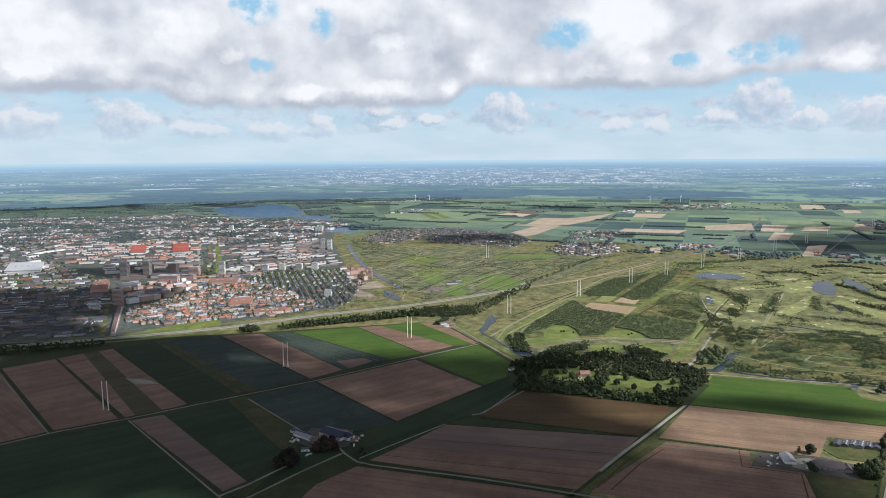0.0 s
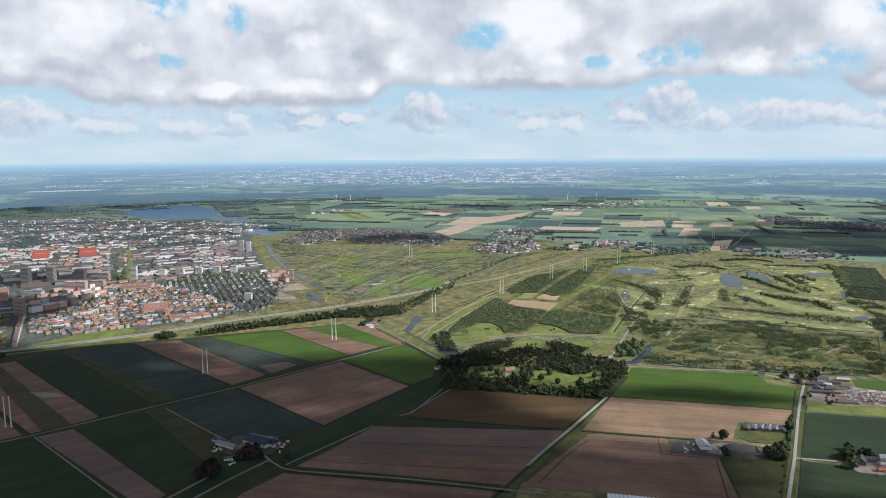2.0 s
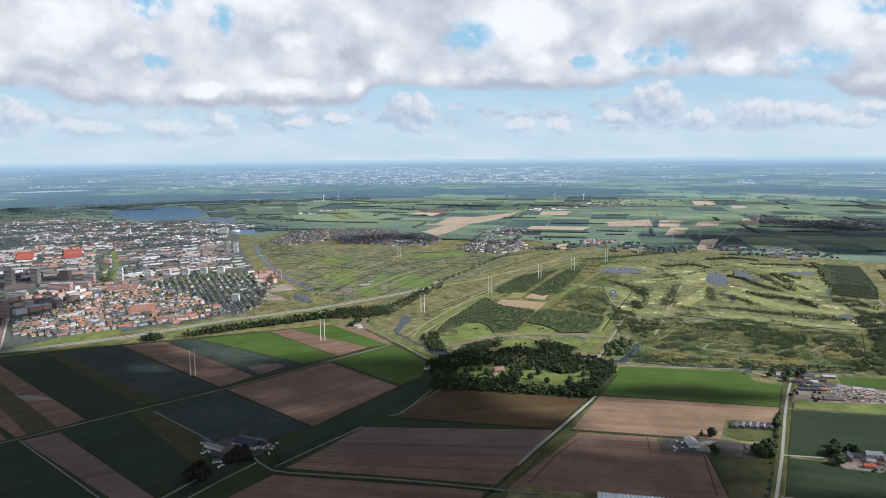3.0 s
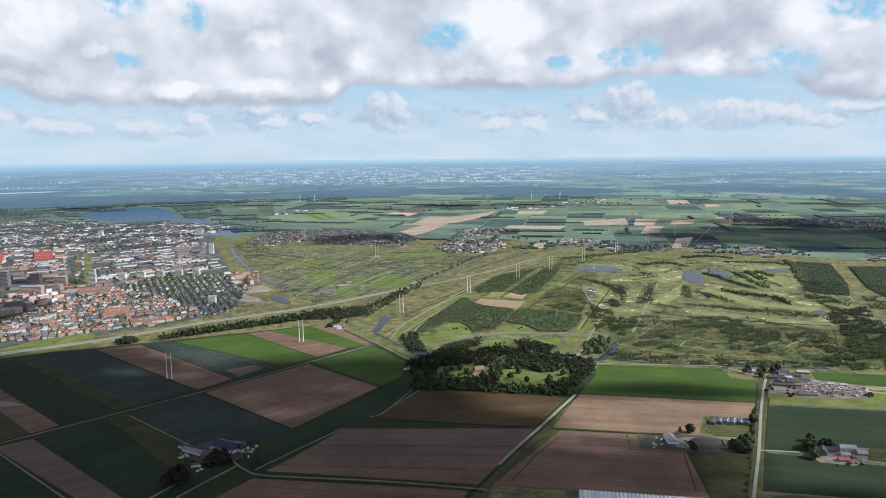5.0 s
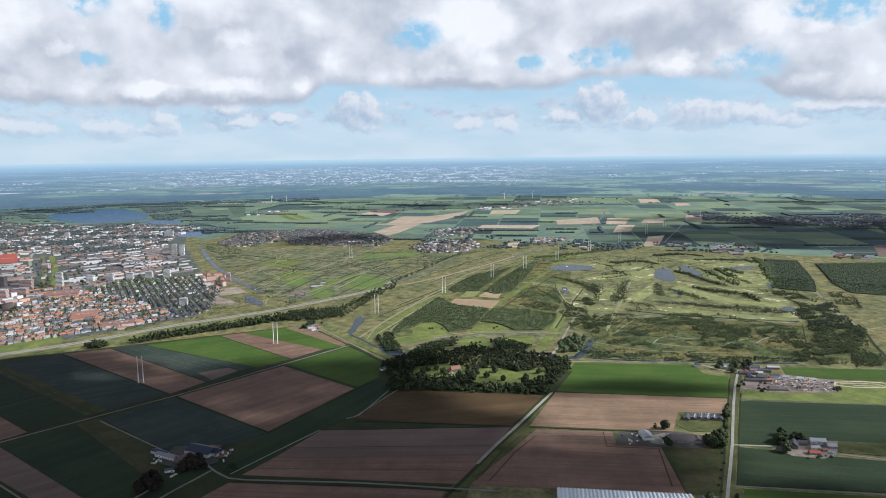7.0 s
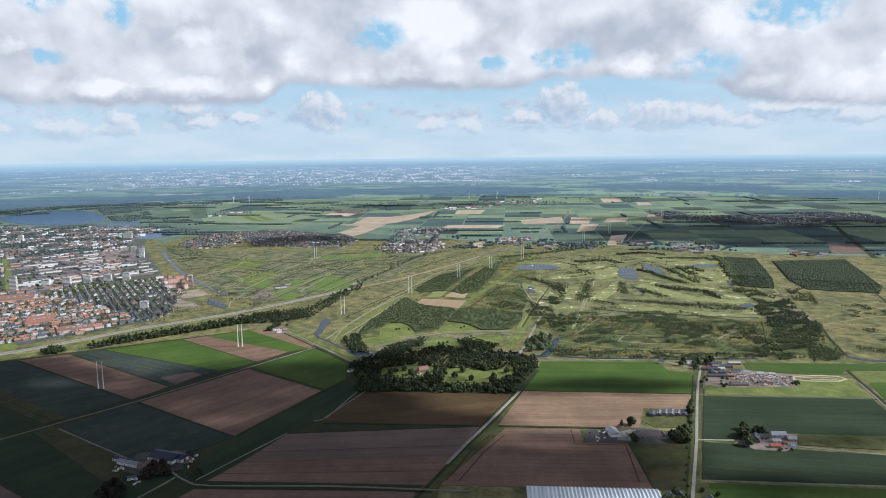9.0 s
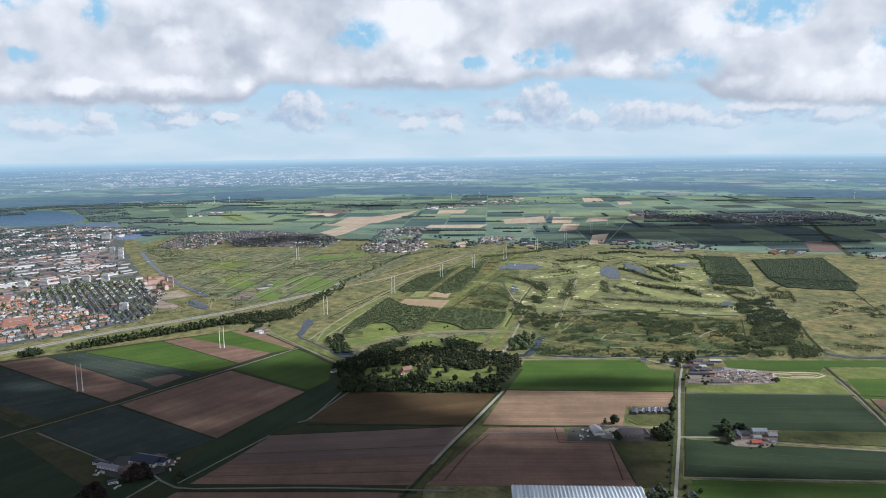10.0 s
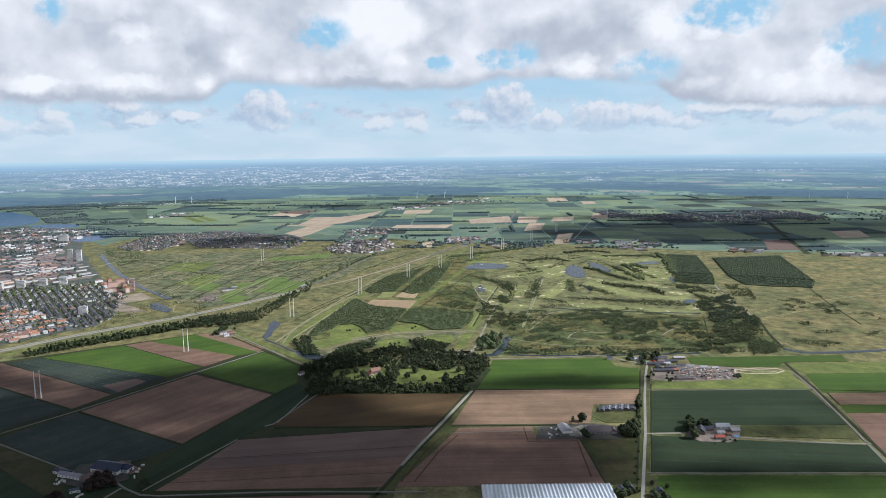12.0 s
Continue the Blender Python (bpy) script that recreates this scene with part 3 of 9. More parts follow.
def distance_mat():
    """Hazy land, towns and sea beyond the rim, drawn on the backdrop as flat country seen from the flying height."""
    m = bpy.data.materials.new("hazy_distance")
    m.use_nodes = True
    k = Nodes(m.node_tree)
    pos = k.add("ShaderNodeNewGeometry").outputs["Position"]
    x, y, z = k.split(pos)
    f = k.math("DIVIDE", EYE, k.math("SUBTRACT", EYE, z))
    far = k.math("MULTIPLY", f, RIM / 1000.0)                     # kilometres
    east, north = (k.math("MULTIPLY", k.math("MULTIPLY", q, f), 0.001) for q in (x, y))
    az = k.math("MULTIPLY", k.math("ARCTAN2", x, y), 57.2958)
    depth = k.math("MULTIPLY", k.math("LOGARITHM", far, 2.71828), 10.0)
    flat = k.join(az, depth, 0.0)                                  # degrees round; depth in tenths of a fold
    n1 = k.noise(k.vec("MULTIPLY", flat, (0.075, 0.55, 1)), 1.0, 4, 0.6)
    n2 = k.noise(k.vec("MULTIPLY", flat, (0.35, 1.5, 1)), 1.0, 5, 0.65)
    n3 = k.noise(k.vec("MULTIPLY", flat, (1.3, 4.0, 1)), 1.0, 4, 0.7)
    # plots on the polder's own grid, each with its crop
    c, sn = math.cos(radians(-20)), math.sin(radians(-20))
    u = k.math("ADD", k.math("MULTIPLY", east, c), k.math("MULTIPLY", north, sn))
    v = k.math("SUBTRACT", k.math("MULTIPLY", north, c), k.math("MULTIPLY", east, sn))
    plots = []
    for su, sv in ((0.34, 0.22), (0.9, 1.1)):
        w = k.add("ShaderNodeTexWhiteNoise")
        k.link(k.join(k.math("FLOOR", k.math("DIVIDE", u, su)), k.math("FLOOR", k.math("DIVIDE", v, sv)), su), w.inputs["Vector"])
        plots.append(w.outputs["Color"])
    pa, pb = k.split(plots[0]), k.split(plots[1])
    crop = k.math("MULTIPLY_ADD", pa[0], 0.65, k.math("MULTIPLY", pb[0], 0.35))
    green = k.mix(k.ramp(crop, 0.15, 0.85, 0.0, 1.0, False), (0.075, 0.145, 0.100), (0.285, 0.380, 0.200))
    green = k.mix(k.ramp(pa[1], 0.93, 0.95), green, (0.42, 0.35, 0.25))
    green = k.mix(k.ramp(n2, 0.53, 0.60, 0.0, 0.9), green, (0.045, 0.085, 0.065))        # woods and hamlets
    green = k.mix(k.ramp(n3, 0.56, 0.62, 0.0, 0.8), green, (0.025, 0.050, 0.050))        # hedges and rows of trees

    def patches(rows):
        best = 0.0
        for a, e, rx, ry in rows:
            d = k.vec("MULTIPLY", k.vec("SUBTRACT", flat, (a, e, 0)), (1 / rx, 1 / ry, 0))
            best = k.math("MAXIMUM", best, k.math("SUBTRACT", 1.0, k.vec("DOT_PRODUCT", d, d, 1)))
        return best

    # the shade of the cloud banks, painted in as broad dark and sunlit bands
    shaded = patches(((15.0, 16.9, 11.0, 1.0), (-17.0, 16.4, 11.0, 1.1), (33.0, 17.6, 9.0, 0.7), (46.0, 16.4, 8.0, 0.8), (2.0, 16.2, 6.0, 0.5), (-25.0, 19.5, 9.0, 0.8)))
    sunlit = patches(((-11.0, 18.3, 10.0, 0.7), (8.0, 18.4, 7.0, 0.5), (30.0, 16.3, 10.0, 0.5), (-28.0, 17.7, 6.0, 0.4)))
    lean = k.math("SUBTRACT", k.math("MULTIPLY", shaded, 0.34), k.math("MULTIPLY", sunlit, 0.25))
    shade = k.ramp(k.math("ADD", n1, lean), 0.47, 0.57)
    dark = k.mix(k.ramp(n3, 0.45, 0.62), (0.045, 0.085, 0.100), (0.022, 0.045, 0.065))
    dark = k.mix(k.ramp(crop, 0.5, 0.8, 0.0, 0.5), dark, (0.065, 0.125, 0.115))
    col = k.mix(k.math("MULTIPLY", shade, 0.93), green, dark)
    # towns: pale blocks among grey-blue trees and roofs
    core = k.math("MULTIPLY", k.ramp(k.math("ABSOLUTE", k.math("SUBTRACT", az, 4.0)), 20.0, 10.0), k.math("MULTIPLY", k.ramp(far, 6.6, 7.6), k.ramp(far, 17.0, 12.5)))
    town = k.math("MAXIMUM", core, k.ramp(k.noise(k.vec("MULTIPLY", flat, (0.14, 0.8, 1)), 1.0, 3, 0.55), 0.53, 0.62))
    town = k.math("MULTIPLY", town, k.ramp(far, 5.8, 7.2))
    cell = k.split(k.cells(k.vec("MULTIPLY", flat, (11.0, 3.8, 1.0)), 1.0))
    cell2 = k.split(k.cells(k.vec("MULTIPLY", flat, (6.5, 7.0, 1.0)), 1.0))
    crowd = k.ramp(k.noise(k.vec("MULTIPLY", flat, (0.8, 1.3, 1)), 1.0, 3, 0.6), 0.40, 0.60)
    speck = k.math("MULTIPLY", k.math("MAXIMUM", k.ramp(cell[0], 0.66, 0.82), k.ramp(cell2[0], 0.80, 0.88)), crowd)
    col = k.mix(k.math("MULTIPLY", town, 0.82), col, k.mix(n3, (0.055, 0.10, 0.13), (0.17, 0.21, 0.23)))
    glass = k.math("MULTIPLY", k.ramp(k.math("ABSOLUTE", k.math("SUBTRACT", far, 6.9)), 0.12, 0.05), k.ramp(k.math("ABSOLUTE", k.math("ADD", az, 22.0)), 3.2, 1.6))
    glass = k.math("MULTIPLY", glass, k.ramp(n3, 0.40, 0.52))
    works = k.math("MULTIPLY", k.ramp(k.math("ABSOLUTE", k.math("SUBTRACT", far, 7.3)), 0.22, 0.08), k.ramp(k.math("ABSOLUTE", k.math("SUBTRACT", az, 14.0)), 7.0, 3.0))
    glass = k.math("MAXIMUM", glass, k.math("MULTIPLY", works, k.ramp(cell2[1], 0.55, 0.65)))
    sea = k.math("MULTIPLY", k.ramp(far, 14.8, 16.8), k.ramp(az, 6.0, -3.0))
    col = k.mix(sea, col, (0.17, 0.36, 0.47))
    # haze painted over the land, thicker with distance
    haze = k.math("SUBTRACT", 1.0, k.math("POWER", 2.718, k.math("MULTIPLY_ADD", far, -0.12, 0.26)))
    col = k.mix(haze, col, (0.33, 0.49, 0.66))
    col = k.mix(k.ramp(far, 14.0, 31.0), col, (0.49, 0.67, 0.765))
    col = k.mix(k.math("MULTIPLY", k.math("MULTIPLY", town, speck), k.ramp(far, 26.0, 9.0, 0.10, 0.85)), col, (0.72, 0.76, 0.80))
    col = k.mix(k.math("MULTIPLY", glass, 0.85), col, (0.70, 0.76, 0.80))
    # the painted distance glows by itself, taking no light from the sun
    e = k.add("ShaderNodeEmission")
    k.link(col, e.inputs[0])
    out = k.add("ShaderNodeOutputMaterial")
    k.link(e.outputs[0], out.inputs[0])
    return m


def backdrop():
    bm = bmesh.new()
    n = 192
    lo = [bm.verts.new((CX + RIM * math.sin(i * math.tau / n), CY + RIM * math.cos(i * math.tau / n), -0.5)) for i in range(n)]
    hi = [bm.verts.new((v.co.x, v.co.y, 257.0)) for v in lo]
    # a glowing skirt to cover the shadow that the backdrop itself casts
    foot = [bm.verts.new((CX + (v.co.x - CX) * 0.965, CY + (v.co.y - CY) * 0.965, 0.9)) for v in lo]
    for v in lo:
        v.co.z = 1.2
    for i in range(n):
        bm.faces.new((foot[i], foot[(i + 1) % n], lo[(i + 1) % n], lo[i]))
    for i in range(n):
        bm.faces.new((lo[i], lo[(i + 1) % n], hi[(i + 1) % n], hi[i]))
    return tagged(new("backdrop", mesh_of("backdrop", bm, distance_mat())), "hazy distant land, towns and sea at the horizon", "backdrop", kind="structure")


backdrop()

# ---- fields of the near polder ----
LEVEL = [0]


def field(mat, poly, label, top=0.22, category="field", wobble=0.0, name="field", along=None):
    LEVEL[0] += 1
    return slab(name, list(poly), mat, top + 0.004 * (LEVEL[0] % 40), label, category, wobble=wobble, group="fields of the polder", along=along)


field(VERGE, [(-769.9, 1089.7), (-369.2, 1149.1), (-40.7, 1222.9), (58.9, 1087.1), (103.6, 975.9), (346.4, 875.4), (243.4, 726.7), (113.0, 561.9), (77.5, 517.5), (-385.7, 523.9)], "dark grass verges between polder fields", 0.03, name="verge")
field(LANEGRASS, [(294.1, 800.1), (238.1, 692.9), (130.4, 584.4), (115.2, 546.7), (83.9, 558.2), (138.0, 612.2), (222.7, 709.0)], "dark grass verge beside a ditch", 0.035, name="verge")
BARE, GREEN = "bare brown ploughed field with faint furrows", "dark green crop field with drilled rows"
field(SOIL, [(-756.3, 1069.7), (-623.0, 945.9), (-434.8, 728.5), (-496.4, 686.9)], BARE)
field(SOIL, [(-632.9, 964.3), (-582.1, 1010.1), (-375.7, 768.4), (-430.3, 731.5)], BARE)
field(SOIL, [(-579.4, 1013.0), (-554.6, 1039.2), (-360.6, 778.5), (-368.6, 769.9)], BARE)
field(OLIVE, [(-554.6, 1039.2), (-537.9, 1051.2), (-335.2, 794.3), (-360.6, 778.5)], "narrow olive strip between ploughed strips")
field(SOIL, [(-537.9, 1051.2), (-520.7, 1063.4), (-314.3, 816.5), (-335.2, 794.3)], BARE)
field(TRACK, [(-434.8, 916.6), (-400.6, 908.6), (-378.5, 891.8), (-409.4, 890.2)], "pale bare patch in a ploughed field", 0.42, wobble=2.0)
field(DARKCROP, [(-518.6, 1066.5), (-463.2, 1108.5), (-255.6, 858.1), (-312.3, 818.4)], GREEN)
field(TEALCROP, [(-463.2, 1108.5), (-377.3, 1138.2), (-184.1, 908.4), (-254.1, 858.0)], "blue-green cabbage field in rows")
field(PASTURE, [(-472.2, 1105.0), (-455.2, 1111.3), (-243.1, 866.0), (-263.6, 852.1)], "olive grass strip between crops", 0.36)
field(SOIL, [(-374.4, 1138.1), (-307.4, 1151.0), (-142.2, 947.2), (-181.8, 908.3)], BARE)
field(TEALCROP, [(-303.5, 1147.2), (-261.5, 1161.1), (-79.6, 994.5), (-139.8, 947.1)], "dark green field with pale worked stripes")
field(MAROON, [(-157.1, 988.0), (-118.2, 1004.1), (-103.9, 986.6), (-134.1, 952.2)], "worked corner of a dark green field", 0.40, wobble=2.0)
field(CROP, [(-261.5, 1161.1), (-149.7, 1189.1), (-32.1, 1025.6), (-79.6, 994.5)], "bright green young crop field")
field(SOIL, [(-149.7, 1189.1), (-113.0, 1200.1), (14.9, 1065.1), (-32.1, 1025.6)], BARE)
field(CROP, [(-113.0, 1200.1), (-43.6, 1218.7), (47.4, 1074.1), (14.9, 1065.1)], "bright green young crop field")
field(STUBBLE, [(-43.6, 1218.7), (-10.1, 1221.9), (14.6, 1172.2), (59.2, 1094.0), (47.4, 1074.1)], "pale stubble field beside a farmyard")
field(SOIL, [(-168.9, 896.3), (-42.1, 993.5), (48.7, 873.1), (-54.1, 755.2)], BARE)
field(TEALCROP, [(-242.5, 836.9), (-173.1, 894.0), (-55.1, 751.9), (-90.9, 729.9), (-148.3, 721.6)], "blue-green cabbage field in rows")
field(CROP, [(-38.2, 1002.1), (56.2, 1070.5), (98.4, 981.6), (83.7, 909.4), (53.4, 877.5)], "bright green young crop field")
field(DARKCROP, [(-326.7, 779.6), (-269.2, 829.4), (-155.0, 659.4), (-183.4, 611.5)], GREEN)
field(PASTURE, [(-269.2, 829.4), (-245.2, 839.0), (-151.4, 721.6), (-155.0, 659.4)], "olive grass strip beside a crop field")
field(MAROON, [(-358.9, 762.9), (-328.0, 779.7), (-184.0, 611.5), (-200.0, 592.0)], "narrow purple-brown harvested strip")
field(DARKCROP, [(-490.7, 678.5), (-363.1, 757.9), (-201.1, 579.6), (-204.3, 525.6), (-388.7, 528.2)], GREEN)
field(DARKSOIL, [(40.5, 772.3), (102.5, 854.5), (275.4, 791.0), (208.7, 708.9), (76.1, 754.4)], "dark brown ploughed field beside a wood", along=0.0)
field(MAROON, [(2.3, 744.2), (206.3, 704.4), (158.1, 640.1), (-43.8, 687.2)], BARE)
field(SOIL, [(-43.8, 687.2), (158.1, 640.1), (119.4, 590.3), (-73.8, 654.2)], BARE)
field(SOIL, [(-85.0, 640.5), (106.6, 581.0), (78.1, 521.7), (-144.8, 524.8), (-117.9, 603.7)], BARE)
field(STUBBLE, [(286.1, 787.6), (293.3, 798.1), (488.2, 728.2), (456.3, 683.4), (405.3, 702.8), (371.0, 653.0), (227.5, 703.7)], "pale harvested stubble field in sunlight", along=-0.33)
field(SOIL, [(231.2, 692.2), (308.1, 668.2), (296.0, 635.8), (338.4, 619.9), (310.3, 524.4), (131.0, 586.4)], BARE, along=-0.33)
field(CROP, [(363.1, 907.0), (519.8, 858.1), (511.3, 815.8), (535.9, 800.9), (488.8, 730.2), (294.8, 799.8), (332.2, 858.1)], "bright green crop field with drilled rows", along=-0.33)
field(PASTURE, [(339.3, 618.0), (399.1, 604.8), (338.2, 516.4), (311.8, 523.9)], "small olive pasture beside a lane")
field(DARKCROP, [(497.0, 718.2), (682.0, 651.9), (631.3, 551.5), (515.9, 589.9), (453.1, 597.2), (419.5, 609.8)], GREEN)
field(LANEGRASS, [(521.0, 591.4), (628.8, 550.7), (607.5, 518.9), (500.3, 568.4)], "strip of paler grass in a crop field", 0.42)
field(DARKCROP, [(414.1, 602.3), (487.6, 562.4), (604.7, 503.6), (588.9, 473.6), (582.7, 450.5), (363.1, 531.0)], GREEN)
field(CROP, [(365.3, 522.8), (594.4, 437.6), (528.6, 361.9), (307.2, 443.3)], "bright green pasture")
field(LAWN, [(534.1, 760.2), (650.9, 735.5), (716.1, 723.4), (683.7, 653.5), (500.7, 723.4)], "bright grass paddock")
field(CROP, [(629.5, 818.5), (844.1, 747.2), (826.0, 722.1), (738.1, 750.4), (718.6, 735.8), (656.0, 762.7), (612.5, 785.0)], "green grass field along a canal")
field(LAWN, [(739.2, 741.6), (831.0, 717.3), (927.3, 682.8), (893.1, 642.3), (725.6, 704.2)], "bright green pasture")
field(CROP, [(727.2, 701.1), (893.1, 642.3), (835.5, 586.8), (688.5, 638.5)], GREEN)
field(STUBBLE, [(691.6, 633.1), (831.5, 584.0), (803.9, 551.5), (673.5, 601.0)], BARE)
field(CROP, [(672.5, 599.4), (802.1, 550.2), (790.7, 529.9), (658.6, 578.1)], GREEN)
field(SOIL, [(658.3, 576.4), (789.0, 528.8), (649.6, 396.3), (583.2, 456.5)], BARE)
field(TAN, [(271.2, 1333.5), (297.7, 1377.5), (379.9, 1334.6), (345.6, 1273.3)], "dry tan field between plantations", 0.5)
field(TAN, [(346.9, 1385.6), (375.9, 1427.8), (408.5, 1415.0), (381.8, 1357.8)], "dry tan field between plantations", 0.5)
field(FAIRWAY, [(307.5, 1389.1), (336.2, 1442.9), (365.2, 1436.0), (336.0, 1382.4)], "pale mown plot between plantations", 0.5)
CLEAR = "pale round mown clearing at the edge of a wood"
for _p in ([(168.4, 1141.0), (187.9, 1186.9), (213.9, 1194.2), (227.2, 1169.8), (226.6, 1131.9), (227.0, 1110.2), (196.9, 1097.0), (169.5, 1097.8)], [(262.0, 1109.2), (279.9, 1145.2), (303.6, 1155.9), (324.4, 1143.9), (328.4, 1114.4), (315.2, 1093.7), (278.0, 1091.3)], [(226.2, 1052.9), (236.7, 1068.9), (273.8, 1074.5), (274.6, 1042.1), (264.1, 1017.8), (234.4, 1018.6)], [(302.3, 1047.7), (325.4, 1066.4), (354.2, 1059.1), (352.4, 1040.0), (331.8, 1016.0), (308.9, 1010.7)], [(133.0, 1098.8), (162.4, 1112.0), (195.7, 1090.2), (164.5, 1064.3), (137.9, 1065.0)]):
    LEVEL[0] += 1
    slab("clearing", _p, LAWN, 0.24 + 0.004 * (LEVEL[0] % 20), CLEAR, "lawn", rounded=True)
field(MEADOW, [(129.0, 1065.3), (198.1, 1103.9), (383.0, 1078.2), (315.0, 976.1), (288.8, 999.5), (238.5, 1036.8), (140.0, 1015.1)], "open grassy meadow before a wood", 0.12)
field(LAWN, [(196.3, 848.2), (248.5, 830.4), (302.3, 854.3), (315.9, 894.5), (272.0, 886.2), (262.4, 905.2), (226.8, 915.7)], "sunlit lawn inside a grove", 0.5)
field(LAWN, [(128.8, 903.5), (167.9, 888.5), (199.2, 887.8), (210.1, 931.0), (170.3, 944.8), (139.8, 942.9)], "sunlit garden lawn before a country house", 0.5)
field(LAWN, [(-550.0, 1135.9), (-489.4, 1211.5), (-432.2, 1284.0), (-397.9, 1225.4), (-444.1, 1170.3)], "bright grass strip along the town edge")
field(SPORT, [(73.7, 1554.1), (144.2, 1657.8), (198.2, 1613.9), (143.5, 1514.7)], "bright green sports field")
field(SPORT, [(-55.0, 1638.5), (-26.6, 1707.6), (13.7, 1674.3), (-13.4, 1599.9)], "green sports pitch")
field(SANDLOT, [(-215.2, 1606.0), (-158.4, 1637.0), (-128.0, 1561.4), (-185.6, 1534.6)], "bare sandy building ground at the town edge", wobble=4)
field(YARD, [(-43.7, 1502.1), (-26.0, 1561.9), (15.0, 1552.1), (-8.0, 1475.4)], "bare earth field", wobble=4)
field(SPORT, [(3.8, 1472.6), (26.9, 1529.5), (62.9, 1508.1), (38.7, 1452.5)], "green sports pitch")
field(DARKCROP, [(-53.7, 750.2), (50.0, 868.7), (87.5, 909.3), (95.8, 858.9), (42.2, 779.4), (1.1, 747.5), (-75.6, 655.5), (-95.1, 658.4), (-86.1, 688.0)], "shaded grass strip along a ditch", 0.1)
field(DARKCROP, [(-177.3, 575.2), (-156.1, 654.3), (-145.3, 715.4), (-90.5, 726.7), (-95.1, 658.4), (-106.4, 666.5), (-151.3, 613.2)], "rough dark grass round a farmyard", 0.1)
field(SANDLOT, [(-208.3, 1497.7), (-189.0, 1535.8), (-135.5, 1444.4), (-158.2, 1431.8), (-191.6, 1459.5)], "bare sandy building ground at the town edge", wobble=4)
field(SPORT, [(25.6, 1619.0), (51.7, 1680.5), (77.7, 1658.6), (54.7, 1597.6)], "green sports pitch")
field(SPORT, [(138.6, 2009.4), (171.3, 2065.5), (224.0, 2050.9), (189.1, 1984.7)], "bright mown meadow strip")
field(SPORT, [(240.4, 2004.3), (282.4, 2071.6), (307.6, 2046.6), (270.1, 1980.7)], "bright mown meadow strip")
field(YARD, [(7.3, 1588.0), (27.4, 1616.0), (40.2, 1593.8), (20.1, 1566.6)], "paved yard of a sports club")
# nature meadows
for (x0, y0), (x1, y1) in ([(-292.1, 1139.4), (-127.7, 965.3)], [(-279.5, 1142.8), (-114.8, 973.1)], [(-266.9, 1146.1), (-107.2, 978.4)], [(-255.1, 1153.3), (-93.9, 986.4)], [(-235.7, 1152.7), (-80.3, 1003.1)], [(-221.6, 1159.9), (-102.2, 1039.6)], [(-181.2, 1174.2), (-75.5, 1057.8)], [(-142.8, 1180.9), (-50.0, 1083.4)], [(-128.8, 1188.4), (-39.4, 1089.9)]):
    LEVEL[0] += 1
    strip("wheel_track", [(x0, y0), (x1, y1)], 0.4, LAWN, 0.44 + 0.003 * (LEVEL[0] % 12), "pale wheel track through young crops", "track", False)
for (x0, y0), (x1, y1) in ([(-31.0, 707.3), (172.0, 663.0)], [(-63.6, 665.7), (136.2, 614.3)]):
    LEVEL[0] += 1
    strip("wheel_track", [(x0, y0), (x1, y1)], 0.6, OLIVE, 0.44 + 0.003 * (LEVEL[0] % 12), "dark wheel track across a ploughed field", "track", False)
for (x0, y0), (x1, y1) in ([(402.2, 578.0), (595.0, 483.3)], [(382.3, 550.7), (582.7, 461.7)], [(474.8, 678.4), (658.2, 614.7)], [(448.1, 641.4), (643.8, 571.0)]):
    LEVEL[0] += 1
    strip("wheel_track", [(x0, y0), (x1, y1)], 0.5, OLIVE, 0.44 + 0.003 * (LEVEL[0] % 12), "faint wheel track along drilled rows", "track", False)
field(GOLF, [(616.3, 1929.8), (990.8, 1829.9), (1255.3, 1702.1), (1056.1, 1269.3), (936.7, 1067.7), (821.7, 1023.7), (561.0, 1137.3), (448.0, 1163.4), (446.7, 1382.9)], "rough grass of a golf course", 0.07, wobble=12)
field(ROUGH, [(448.0, 1163.4), (561.0, 1137.3), (821.7, 1023.7), (899.3, 983.3), (799.3, 808.7), (669.2, 836.9), (522.8, 881.2), (380.3, 930.4), (446.5, 1035.9)], "rough scrubland beside a canal", 0.075, wobble=12)
field(ROUGH, [(124.6, 1106.0), (155.0, 1200.1), (281.9, 1385.4), (456.4, 1598.5), (741.8, 1935.7), (749.2, 1834.9), (475.1, 1254.8), (392.1, 1091.5), (335.3, 1100.1)], "rough grass round plantations", 0.072, wobble=12)
field(MEADOW, [(-383.1, 2545.5), (-173.5, 2251.1), (83.4, 2209.3), (356.7, 2009.7), (495.3, 2036.9), (296.4, 1665.2), (80.1, 1479.6), (-29.1, 1424.3), (-110.7, 1585.7), (-223.2, 1880.5)], "tussocky olive meadow crossed by paths", 0.08, wobble=20)
field(DRY, [(899.3, 983.3), (1035.2, 1028.0), (1183.1, 1114.0), (1439.0, 1111.0), (1480.6, 961.3), (1133.3, 694.8), (815.9, 812.1), (833.8, 846.5)], "dry olive grassland with scattered bushes", 0.08, wobble=10)
field(DRY, [(1433.5, 1518.4), (1823.2, 1407.4), (1897.4, 1166.2), (1518.0, 1043.1), (1207.5, 1136.8)], "dry olive grassland with scattered bushes", 0.08, wobble=10)

